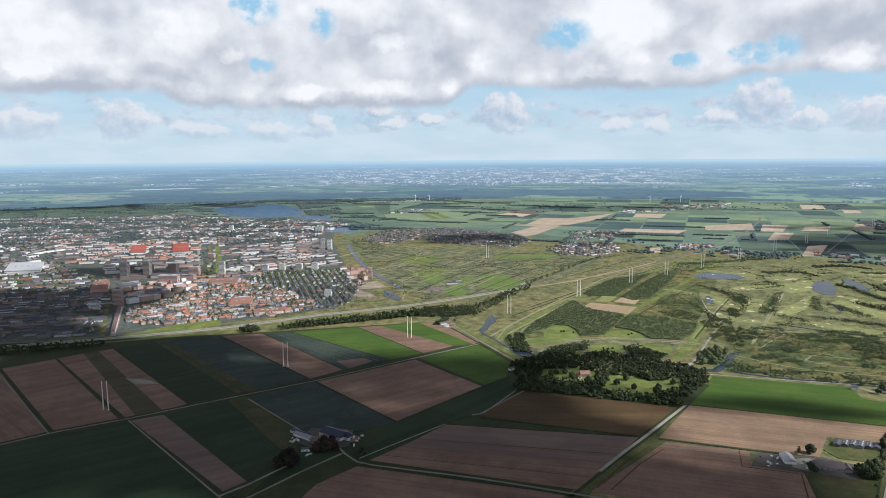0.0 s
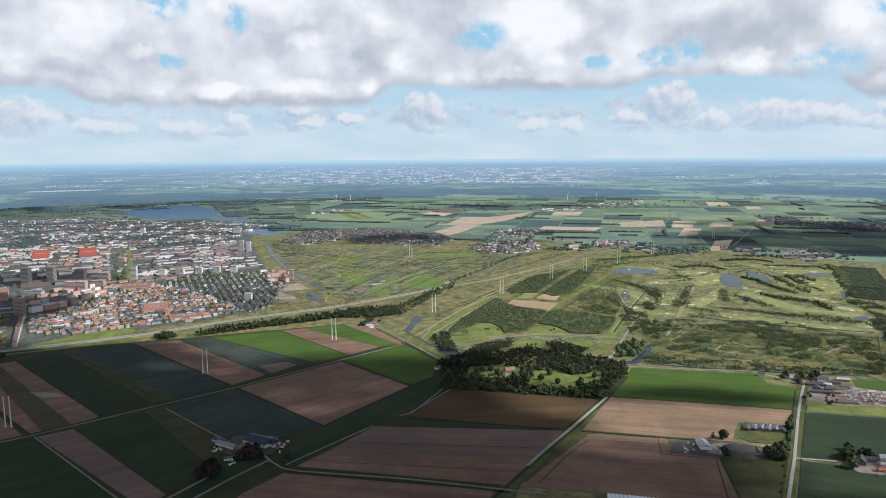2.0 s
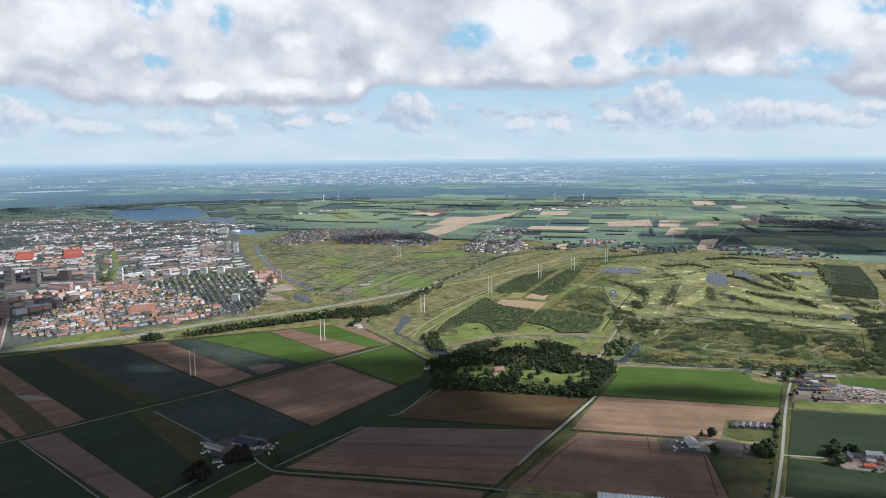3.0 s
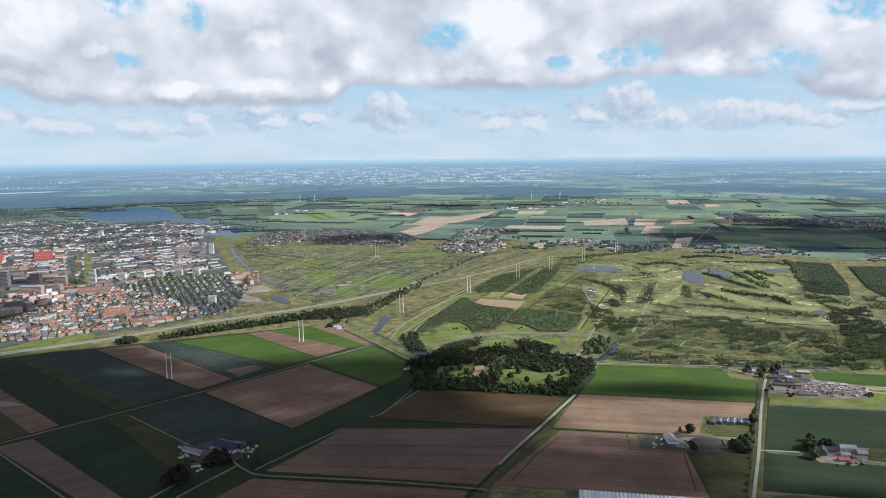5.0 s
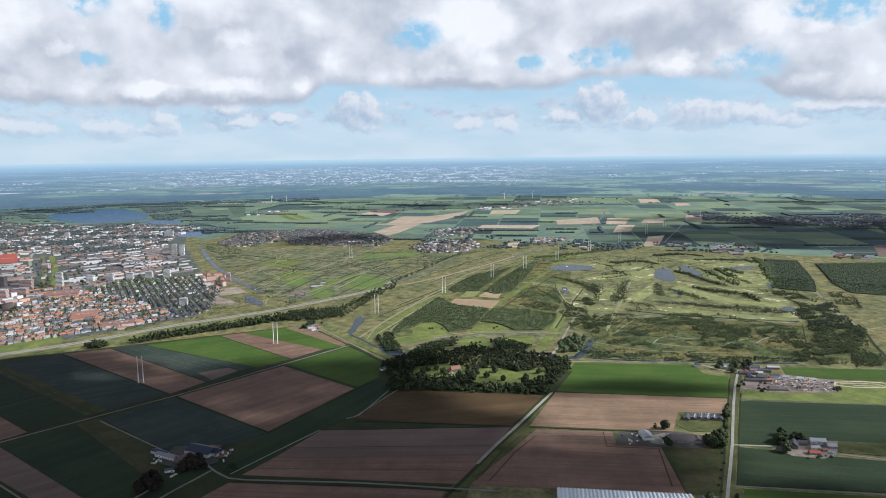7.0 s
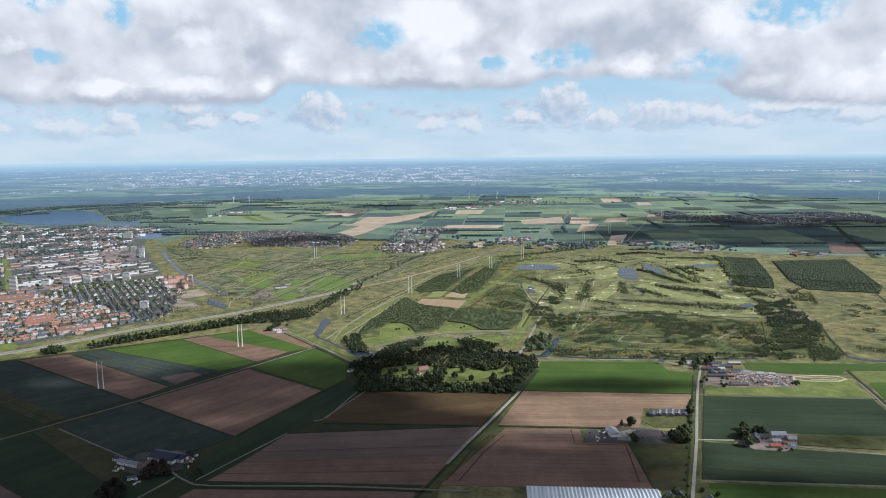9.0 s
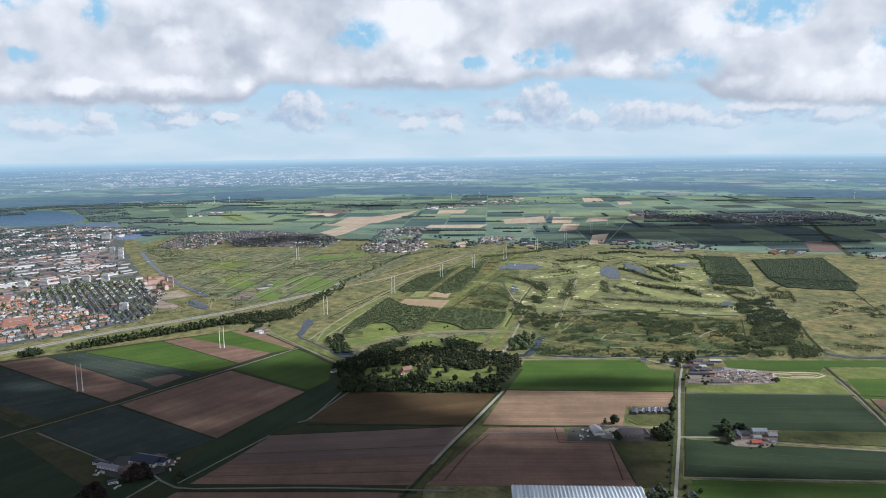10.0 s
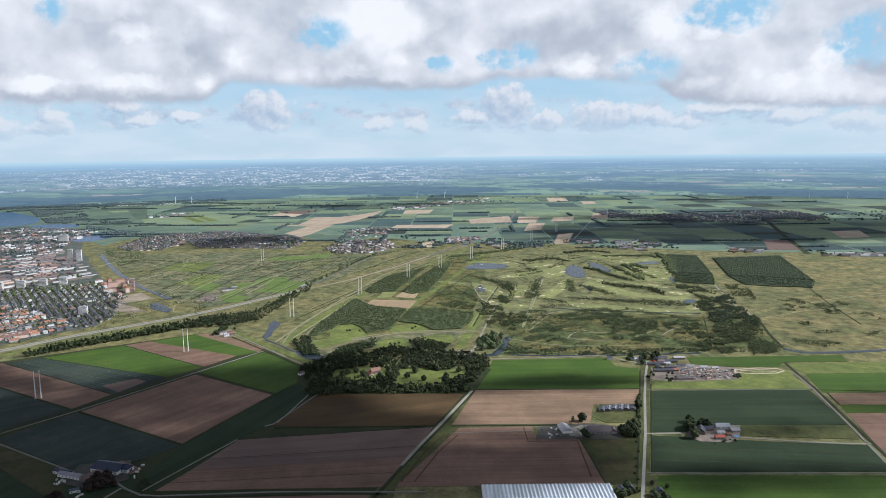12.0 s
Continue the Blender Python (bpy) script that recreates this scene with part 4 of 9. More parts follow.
for i, poly in enumerate((([(178.7, 1996.3), (220.6, 2051.1), (274.3, 2036.7), (227.2, 1961.1)], [(289.2, 2059.3), (341.5, 2068.5), (307.4, 1989.8), (266.9, 1980.8)], [(70.7, 1659.2), (119.9, 1737.7), (169.4, 1702.5), (127.2, 1611.9)], [(98.0, 1570.4), (152.6, 1671.3), (195.2, 1623.8), (152.2, 1527.8)], [(-5.7, 1527.4), (33.6, 1594.1), (56.3, 1565.2), (19.1, 1494.4)],
                          [(185.1, 1861.3), (286.3, 1979.9), (343.4, 1934.2), (238.7, 1802.6)], [(-135.5, 1957.6), (-74.8, 2066.4), (9.7, 2016.0), (-52.7, 1872.5)], [(-232.7, 1962.4), (-157.4, 2035.8), (-133.4, 1926.3), (-188.3, 1840.5)],)
    + ([(316.6, 1781.0), (417.8, 1909.9), (449.6, 1878.2), (353.4, 1744.5)], [(-91.8, 1730.2), (-36.6, 1833.6), (23.2, 1794.2), (-40.4, 1663.8)],
                          [(204.4, 1701.0), (293.2, 1818.4), (331.2, 1780.4), (239.5, 1652.1)], [(485.0, 1927.3), (584.3, 2055.8), (607.4, 2019.6), (508.7, 1885.3)],))):
    field((LAWN, GOLF, GOLF)[i % 3] if i > 4 else SPORT, poly, "mown plot in a wet meadow", 0.3)
for pts in ([(74.1, 1674.6), (141.1, 1788.9), (168.8, 1770.0)], [(81.5, 1628.5), (150.6, 1728.0), (195.6, 1685.3)], [(164.8, 1805.9), (261.6, 1917.5), (336.3, 1893.6)], [(-37.7, 1891.4), (25.7, 1971.1), (105.4, 1945.9)], [(193.5, 1609.2), (289.1, 1747.3), (390.0, 1851.7)], [(-245.6, 2075.2), (-183.3, 2145.4), (-110.1, 2092.1)], [(-116.1, 1667.0), (-57.6, 1780.1), (8.9, 1869.6)]):
    strip("ditch", pts, 3.5, DITCH, 0.42, "dark wet ditch across a meadow", "ditch")

# ---- far polder: long blocks of crops ----
RING = [(CX + r * math.sin(radians(a)), CY + r * math.cos(radians(a))) for r, way in ((4872, range(-50, 76, 3)), (3300, range(75, -51, -3))) for a in way]
field(HAZEGRASS, RING, "far pasture before the horizon", 0.02)
field(HAZEGRASS, [(-2739.9, 4001.9), (-2076.4, 4383.0), (-1087.8, 4726.4), (2.6, 4797.6), (2.1, 4295.2), (-257.6, 3376.4), (-408.0, 3053.4), (-777.4, 4278.4), (-1279.9, 4330.7), (-1382.8, 3743.8), (-2037.2, 3658.4), (-2400.5, 3491.1)], "far pasture before the horizon", 0.05)
field(HAZEGRASS, [(-362.5, 4778.9), (827.5, 4699.7), (1877.9, 4471.7), (2608.6, 4088.7)] + [(2956.7, 3340.9), (3810.5, 2774.7), (2118.7, 1302.8), (1702.4, 1483.4), (1374.1, 1675.6), (1189.8, 1835.8)] + [(1054.4, 1985.4), (914.6, 2038.6), (670.1, 2231.4), (524.4, 2405.1), (373.1, 2587.6), (265.6, 2794.8), (-56.7, 2930.1), (-255.3, 3345.7)], "far pasture before the horizon", 0.055)
field(HAZEGRASS, [(-1761.7, 4482.8), (-700.0, 4698.0), (-257.6, 3376.4), (-286.5, 2833.4), (-525.6, 3012.5), (-1075.1, 3265.3), (-1446.0, 3749.5)], "far meadow round a lake", 0.09)
field(HAZEGRASS, [(-483.7, 3059.1), (-257.6, 3376.4), (-56.7, 2930.1), (279.1, 2815.5), (370.5, 2569.3), (540.3, 2388.1), (408.2, 2303.9), (299.5, 2502.6), (-113.2, 2843.2), (-294.2, 2688.8), (-341.1, 2542.9), (-405.3, 2696.2)], "pasture behind a village", 0.1)
TANS = ([[(263.9, 3427.0), (337.3, 3554.3), (439.3, 3444.4), (383.3, 3323.0)], [(352.3, 2947.6), (468.6, 3256.4), (568.4, 3219.2), (689.6, 3297.5), (853.8, 3474.4), (722.0, 3178.5), (542.3, 2933.5), (399.1, 2851.3), (256.6, 2954.6)], [(262.9, 2651.8), (376.0, 2853.0), (491.9, 2890.2), (352.1, 2589.0), (301.5, 2519.9)],
    [(955.4, 3432.3), (1105.2, 3419.2), (1012.6, 3211.8), (892.2, 3250.9)], [(725.6, 2762.5), (947.0, 2684.9), (876.5, 2573.3), (678.0, 2663.2)], [(1073.6, 2847.9), (1305.3, 2924.7), (1202.7, 2667.4), (1021.9, 2679.8)],
    [(1330.4, 2875.2), (1410.6, 2823.3), (1280.7, 2603.2), (1206.5, 2627.5)]]
    + [[(1241.0, 2586.8), (1303.5, 2563.8), (1184.5, 2365.0), (1107.6, 2353.8)], [(1455.1, 2775.6), (1553.3, 2768.6), (1455.3, 2610.7), (1358.2, 2617.3)],
    [(1168.0, 2203.2), (1244.2, 2226.8), (1086.2, 1983.8), (1035.3, 1986.4)], [(2026.5, 3941.9), (2125.6, 3887.9), (2000.2, 3618.2), (1882.1, 3629.3)], [(2058.5, 3575.6), (2120.9, 3533.6), (2037.6, 3370.2), (1959.1, 3377.1)],
    [(654.2, 2177.8), (716.1, 2214.9), (656.9, 2088.2), (628.0, 2077.5)], [(1702.2, 1800.9), (1783.2, 1764.6), (1633.2, 1575.3), (1545.1, 1613.8)], [(2088.2, 1887.9), (2204.8, 1873.2), (2070.4, 1716.9), (1963.8, 1731.9)]]
    + [[(1716.8, 2871.6), (1782.7, 2806.4), (1629.2, 2611.2), (1577.3, 2664.2)]])
field(HAZEPALE, [(-296.1, 3507.9), (49.0, 3651.2), (239.4, 3397.2), (40.6, 3044.9), (-240.3, 3144.7)], "pale green far pasture", 0.3)
field(MAROON, [(347.4, 3660.5), (553.3, 3641.7), (439.3, 3444.4), (348.3, 3519.0)], "far purple-brown field", 0.45)
field(LAWN, [(-85.1, 3663.3), (-55.2, 3660.6), (44.0, 3291.1), (3.7, 3265.0)], "bright strip of far grass", 0.45)
field(LAWN, [(-134.7, 3631.7), (-105.0, 3629.0), (-9.5, 3237.3), (-49.2, 3240.5)], "bright strip of far grass", 0.45)
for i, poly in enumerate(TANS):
    field(HAZETAN if i != 13 else MAROON, poly, "pale tan field of ripe grain", 0.5, along=1.1)


def polder(x0, y0, turn, nu, nv, su, sv, keep, seed):
    """Blocks of fields on a grid, each with its own crop, where keep allows."""
    rng = random.Random(seed)
    c, s = math.cos(turn), math.sin(turn)
    for i in range(nu):
        v = 0.0
        while v < nv * sv:
            lv = sv * rng.choice((0.6, 1.0, 1.0, 1.5))
            mat = rng.choice((HAZEGRASS, HAZEGRASS, HAZEGRASS, HAZECROP, HAZECROP, HAZEPALE, HAZEPALE, HAZEPALE, HAZECROP, TEALCROP))
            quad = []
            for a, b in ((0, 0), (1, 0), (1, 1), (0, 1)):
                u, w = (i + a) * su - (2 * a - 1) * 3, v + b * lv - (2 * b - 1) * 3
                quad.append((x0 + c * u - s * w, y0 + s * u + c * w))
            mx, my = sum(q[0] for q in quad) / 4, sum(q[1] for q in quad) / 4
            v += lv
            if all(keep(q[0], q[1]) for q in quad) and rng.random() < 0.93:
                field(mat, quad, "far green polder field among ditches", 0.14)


FARLAND = [(-300.4, 4430.5), (-159.5, 4523.0), (817.1, 4640.6), (1878.1, 4471.6), (2683.3, 4040.1)] + [(2956.7, 3340.9), (3732.4, 2717.8), (2096.5, 1289.1), (1693.2, 1475.5), (1374.1, 1675.6), (1175.9, 1814.6)] + [(1048.7, 1974.5), (914.6, 2038.6), (670.1, 2231.4), (524.4, 2405.1), (373.1, 2587.6), (265.6, 2794.8), (-56.7, 2930.1), (-255.3, 3345.7)]
polder(-2600, 1900, radians(-20), 42, 34, 170, 125, lambda x, y: inside(x, y, FARLAND) and math.hypot(x, y) < 4850, 5)
LEFTFAR = [(-2695.7, 4031.9), (-1772.4, 4514.5), (-353.4, 4658.3), (-255.3, 3345.7), (-395.1, 2954.8), (-503.9, 3366.2), (-848.5, 4285.8), (-1643.2, 4178.1), (-2259.4, 4062.3), (-2582.4, 3851.5)]
polder(-3600, 2300, radians(8), 30, 24, 190, 130, lambda x, y: inside(x, y, LEFTFAR) and math.hypot(x, y) < 4850, 9)

# ---- water ----
def water(poly, label, name="pond", wobble=8.0):
    LEVEL[0] += 1
    return slab(name, list(poly), LAKE if name == "lake" else WATER, 0.3 + 0.003 * (LEVEL[0] % 20), label, "water", rounded=True)


water([(-1283.5, 3887.9), (-1236.8, 4183.3), (-1027.2, 4304.4), (-860.4, 4012.7), (-761.4, 3762.1), (-747.8, 3480.9), (-953.4, 3403.3), (-1118.6, 3579.0)], "broad blue lake at the edge of town", "lake", 30)
water([(-734.1, 3416.1), (-626.7, 3438.6), (-537.3, 3368.9), (-540.0, 3251.2), (-647.8, 3259.8)], "narrow arm of the lake", "lake", 12)
water([(-485.7, 2847.4), (-443.9, 2958.3), (-352.0, 2999.6), (-319.4, 2880.1), (-385.8, 2714.8), (-453.2, 2719.3)], "blue lake beside a village", "lake", 12)
PONDS = [[(604.6, 1656.5), (648.1, 1715.8), (676.0, 1724.4), (714.0, 1697.9), (730.2, 1661.0), (698.6, 1626.2), (638.7, 1632.8)], [(831.8, 1542.4), (879.1, 1597.9), (890.3, 1573.7), (866.2, 1510.0), (828.6, 1440.8), (805.2, 1434.5), (802.9, 1476.2)], [(938.4, 1612.7), (958.9, 1604.0), (935.3, 1498.9), (915.5, 1480.4), (911.9, 1527.0)], [(1054.0, 1563.5), (1104.6, 1572.8), (1119.4, 1556.1), (1095.7, 1535.7), (1050.0, 1545.1)],
           [(1011.3, 1364.7), (995.2, 1316.8), (978.7, 1301.3), (983.5, 1321.7)], [(546.3, 1422.1), (559.5, 1437.9), (551.7, 1392.4), (535.4, 1359.5), (531.0, 1374.2)], [(768.9, 1351.7), (777.1, 1341.2), (762.2, 1292.8), (750.3, 1284.6)], [(868.2, 1133.8), (895.8, 1139.7), (890.2, 1119.3), (858.8, 1109.9)]]
for _p in PONDS:
    water(_p, "grey-blue pond on a golf course")
water([(81.5, 1253.9), (91.8, 1267.1), (98.1, 1253.4), (93.7, 1223.0), (82.8, 1198.2), (74.8, 1166.6), (64.1, 1147.7), (61.0, 1163.1), (70.9, 1198.6)], "small pond where a stream widens")
strip("stream", [(62.8, 1159.2), (67.2, 1136.5), (80.3, 1107.3), (101.1, 1053.1)], 3.5, WATER, 0.36, "winding stream beside a dike", "water")
water([(101.7, 1059.5), (121.6, 1039.9), (141.3, 1012.1), (143.9, 994.5), (125.2, 997.9), (106.7, 1021.9)], "dark pool of a stream beside a grove")
strip("stream", [(265.6, 945.1), (312.9, 943.9), (356.4, 932.6), (378.1, 932.1), (402.9, 960.2), (419.2, 990.4), (437.1, 1013.3)], 13, WATER, 0.36, "broad winding stream", "water")
strip("stream", [(399.8, 922.8), (439.9, 901.1), (518.2, 873.8), (581.2, 852.4), (663.3, 829.7)], 5, WATER, 0.36, "reed-lined canal", "water")
strip("stream", [(792.3, 801.7), (803.0, 778.5), (848.6, 760.8), (925.7, 743.3), (1049.8, 720.8)], 9, WATER, 0.37, "broad canal beside grassland", "water")
strip("stream", [(-319.6, 2321.9), (-282.6, 2140.3), (-232.7, 1930.6), (-198.5, 1822.6), (-163.9, 1709.0), (-128.3, 1625.9), (-95.2, 1537.1)], 12, WATER, 0.36, "canal along the town edge", "water")
water([(-129.8, 1469.1), (-120.9, 1516.8), (-89.1, 1438.1), (-98.6, 1415.4)], "small pond beside a canal", wobble=2)
strip("stream", [(599.4, 1177.1), (661.6, 1126.6), (750.5, 1076.1), (830.4, 1034.4)], 5, WATER, 0.36, "narrow water on a golf course", "water")

# ---- roads, tracks and ditches ----
ROAD, PATHL = "grey asphalt road across the polder", "pale gravel track between fields"
MOTORWAY = [(-761.1, 1050.8), (-708.0, 1078.1), (-567.0, 1122.0), (-383.7, 1196.1), (-239.7, 1282.4), (-95.0, 1350.8), (-0.8, 1406.4), (66.8, 1455.9), (171.9, 1533.7), (301.7, 1619.5), (459.5, 1765.8), (588.2, 1901.7), (725.4, 2048.5), (967.2, 2331.2), (1181.6, 2668.9), (1365.3, 2994.4), (1467.4, 3203.4)]
strip("motorway", MOTORWAY[-6:], 9, DARKROAD, 0.58, "grey motorway bending away through far fields", "road")
strip("motorway", MOTORWAY[:9], 14, ASPHALT, 0.6, "grey motorway with two carriageways", "road")
strip("motorway", MOTORWAY[8:-5], 8, BANK, 0.59, "pale sandy stretch of a motorway through grassland", "road")
strip("verge", [(-743.9, 1026.0), (-693.6, 1055.3), (-556.7, 1100.8), (-375.1, 1168.2), (-234.0, 1250.5), (-92.7, 1315.6)], 9, LAWN, 0.3, "mown grass verge of a motorway", "verge")
strip("central_reserve", [(-761.1, 1050.8), (-708.0, 1078.1), (-567.0, 1122.0), (-383.7, 1196.1), (-239.7, 1282.4), (-95.0, 1350.8), (-0.8, 1406.4), (66.8, 1455.9), (171.9, 1533.7), (301.7, 1619.5)], 2.0, GRASS, 0.66, "grass strip between two carriageways", "verge")
strip("road", [(180.5, 1553.5), (312.1, 1754.9), (462.8, 2004.3), (619.0, 2179.7), (686.7, 2287.7)], 4.5, DARKROAD, 0.5, ROAD, "road")
strip("road", [(-490.7, 678.5), (-468.0, 697.7), (-429.4, 729.9), (-365.8, 768.2), (-257.1, 843.4), (-171.3, 901.0), (-38.3, 1005.0), (56.5, 1077.1)], 2.0, FARMROAD, 0.5, "narrow concrete farm road beside a ditch", "road", False)
strip("ditch", [(-490.7, 678.5), (-468.0, 697.7), (-429.4, 729.9), (-365.8, 768.2), (-257.1, 843.4), (-171.3, 901.0), (-38.3, 1005.0)], 4.2, DITCH, 0.46, "dark reed-filled ditch", "ditch", False, side=4.2)
strip("ditch", [(-580.4, 1010.1), (-367.8, 768.2)], 3.0, DITCH, 0.46, "dark reed-filled ditch", "ditch", False)
strip("ditch", [(-631.2, 959.0), (-433.0, 733.1)], 4.0, DITCH, 0.44, "dark reed-filled ditch", "ditch", False)
strip("track", [(-624.6, 945.9), (-431.6, 728.4)], 1.6, FARMROAD, 0.48, PATHL, "track", False, side=-2)
strip("track", [(-361.5, 762.9), (-194.8, 575.4)], 1.6, FARMROAD, 0.52, PATHL, "track", False)
strip("track", [(-243.0, 830.8), (-147.7, 718.5)], 2.0, FARMROAD, 0.52, PATHL, "track", False)
strip("track", [(-109.0, 684.2), (-86.2, 650.5), (-47.4, 636.2), (33.1, 612.5), (121.4, 579.8), (153.4, 568.2)], 2.2, FARMROAD, 0.5, "pale concrete lane from a farmyard", "track")
strip("ditch", [(-81.2, 645.4), (-47.2, 632.6), (32.9, 608.0), (120.6, 575.7)], 3.5, DITCH, 0.4, "dark grassy ditch", "ditch")
strip("track", [(-103.5, 670.4), (-132.0, 636.4), (-177.3, 575.2)], 2.0, FARMROAD, 0.5, PATHL, "track", False)
strip("track", [(-153.6, 642.9), (-180.5, 604.7), (-201.7, 581.6)], 2.4, FARMROAD, 0.5, PATHL, "track", False)
strip("track", [(288.0, 798.3), (222.2, 717.7), (178.3, 665.5), (146.7, 625.8)], 3.6, TRACK, 0.5, "pale concrete farm track beside a ditch", "track", False, side=0.6)
strip("ditch", [(344.7, 870.9), (287.4, 790.8), (219.5, 708.7), (176.3, 657.6), (104.1, 567.0)], 3.4, DITCH, 0.4, "dark reed-filled ditch", "ditch", False, side=-1)
strip("track", [(32.0, 772.5), (42.0, 775.8), (102.5, 854.5)], 2.0, FARMROAD, 0.5, PATHL, "track", False)
strip("ditch", [(41.3, 763.6), (75.9, 752.7), (208.3, 707.4)], 2.0, DITCH, 0.5, "dark reed-filled ditch", "ditch", False)
strip("ditch", [(226.4, 700.7), (311.2, 670.4), (370.2, 651.6)], 3.2, DITCH, 0.5, "dark reed-filled ditch", "ditch", False)
strip("track", [(220.7, 681.4), (304.3, 656.4)], 1.6, FARMROAD, 0.5, PATHL, "track", False)
strip("verge", [(564.5, 823.2), (517.5, 761.6), (478.2, 708.0), (407.2, 606.5), (320.2, 486.1)], 15, LANEGRASS, 0.08, "grass verges along a country lane", "verge", False)
field(LANEGRASS, [(316.5, 522.2), (333.4, 525.2), (366.7, 524.7), (313.5, 441.0), (271.7, 456.4)], "grass round small cottages", 0.07)
strip("lane", [(566.0, 822.7), (518.9, 761.1), (480.2, 707.2), (409.5, 605.6), (322.0, 485.4)], 3.0, ASPHALT, 0.55, "straight grey country lane", "road", False)
strip("ditch", [(533.7, 793.7), (474.4, 709.4), (403.3, 607.9), (335.2, 512.9)], 2.0, DITCH, 0.5, "dark ditch beside a lane", "ditch", False)
strip("ditch", [(512.3, 739.6), (415.6, 603.4), (364.6, 527.9)], 1.4, DITCH, 0.5, "dark ditch beside a lane", "ditch", False)
strip("track", [(411.2, 608.2), (452.8, 594.1)], 3.0, TRACK, 0.52, "pale farm drive off a country lane", "track", False)
strip("track", [(491.6, 568.5), (507.0, 559.7), (539.5, 539.9), (575.1, 520.6), (609.4, 506.2)], 2.2, TRACK, 0.52, "pale dirt track through crops", "track")
strip("track", [(491.6, 724.7), (683.3, 651.4)], 1.6, FARMROAD, 0.52, PATHL, "track", False)
strip("track", [(358.7, 530.1), (603.6, 439.1)], 1.8, FARMROAD, 0.52, PATHL, "track", False)
strip("ditch", [(738.8, 750.1), (690.6, 653.1), (612.1, 509.7), (554.1, 407.9)], 3.4, DITCH, 0.5, "dark reed-filled ditch", "ditch", False, side=2)
strip("track", [(716.8, 705.0), (687.1, 645.6), (638.4, 559.0), (607.2, 505.6), (550.4, 407.2)], 2.6, FARMROAD, 0.52, PATHL, "track", False, side=-2)
strip("road", [(362.2, 913.2), (434.7, 891.1), (524.4, 868.3), (539.3, 833.0), (556.6, 809.3)], 2.6, TRACK, 0.52, "narrow road along a canal", "road")
strip("dike_path", [(10.2, 1217.1), (59.2, 1094.0), (104.2, 981.4)], 2.2, TRACK, 0.6, "pale path along a grass dike", "path", False)
strip("dike", [(5.2, 1234.3), (59.8, 1104.3), (107.9, 992.6)], 9, LAWN, 0.45, "grass dike beside a stream", "dike", False, side=3)
strip("ditch", [(3.0, 1204.8), (56.7, 1080.5), (97.9, 976.0)], 3, DITCH, 0.5, "dark ditch along a dike", "ditch", False)
strip("path", [(87.7, 1107.1), (187.4, 1287.2), (311.1, 1471.0), (430.3, 1599.6), (571.0, 1796.5), (745.9, 1989.9)], 12, LAWN, 0.3, "mown grass corridor below a power line", "path", False)
strip("path", [(128.6, 1142.1), (142.8, 1141.7), (164.9, 1199.8)], 2, TRACK, 0.5, "pale footpath", "path")
strip("path", [(195.1, 1086.8), (280.6, 1101.6), (340.3, 1086.1), (385.1, 1071.4)], 2.2, TRACK, 0.5, "pale footpath across a meadow", "path")
for pts in ([(77.4, 1121.9), (122.3, 1204.4), (177.1, 1300.6), (241.3, 1409.6), (285.1, 1476.0), (373.1, 1629.0), (472.5, 1753.9), (617.0, 1904.3)], [(107.0, 1135.0), (196.0, 1284.4), (272.7, 1416.9)]):
    strip("path", pts, 3.4, MOWNPATH, 0.5, "pale mown strip along a power line", "path", False)
for pts in ([(170.6, 1147.8), (189.7, 1178.0), (214.4, 1186.7), (226.4, 1161.7), (221.9, 1123.2), (203.1, 1106.5), (170.1, 1106.2)], [(267.1, 1108.4), (286.0, 1146.2), (309.1, 1155.4), (327.2, 1136.8), (328.4, 1107.9), (309.0, 1089.0), (285.7, 1093.0)],
            [(227.3, 1055.5), (245.9, 1067.0), (275.3, 1053.9), (275.7, 1026.0), (258.9, 1011.6), (234.0, 1019.6), (225.4, 1032.3)], [(296.2, 1054.2), (318.1, 1068.9), (347.7, 1055.6), (351.5, 1036.2), (335.8, 1013.3), (314.4, 1013.5), (297.9, 1029.1)]):
    slab("play_lawn", pts, LAWN, 0.33, "bright mown lawn in a recreation meadow", "lawn", rounded=True, group="lawns of the recreation meadow")
strip("path", [(138.2, 1050.7), (167.3, 1064.7), (198.2, 1082.6), (233.3, 1092.9), (273.3, 1098.7), (315.6, 1092.5), (361.6, 1081.2), (400.5, 1064.6)], 9, DRYPATH, 0.36, "broad strip of dry worn grass across a meadow", "path")
strip("path", [(340.0, 985.0), (390.0, 1068.0), (468.0, 1207.0)], 16, LAWN, 0.3, "mown grass strip beside a gravel path", "path", False)
slab("gravel_lot", [(323.0, 971.7), (342.9, 971.6), (347.5, 957.5), (341.7, 947.1), (326.0, 955.2)], SANDLOT, 0.5, "small pale gravel car park", "ground", wobble=1.5)
strip("path", [(349.7, 953.5), (416.2, 1070.6), (500.4, 1218.8), (521.4, 1253.3)], 3.2, TRACK, 0.5, "pale gravel path to a bridge", "path", False)
strip("path", [(330.1, 1259.4), (418.3, 1380.6), (613.3, 1667.5), (753.2, 1883.6)], 11, LAWN, 0.3, "mown grass ride between plantations", "path", False)
strip("path", [(586.2, 1251.2), (684.7, 1398.7), (778.9, 1529.9)], 2.0, TRACK, 0.5, "pale gravel path on a golf course", "path", False)
strip("path", [(503.9, 1490.1), (540.9, 1460.1), (518.8, 1353.5), (498.2, 1272.1), (493.6, 1246.3), (514.1, 1238.0)], 2.6, TRACK, 0.5, "winding gravel path on a golf course", "path")
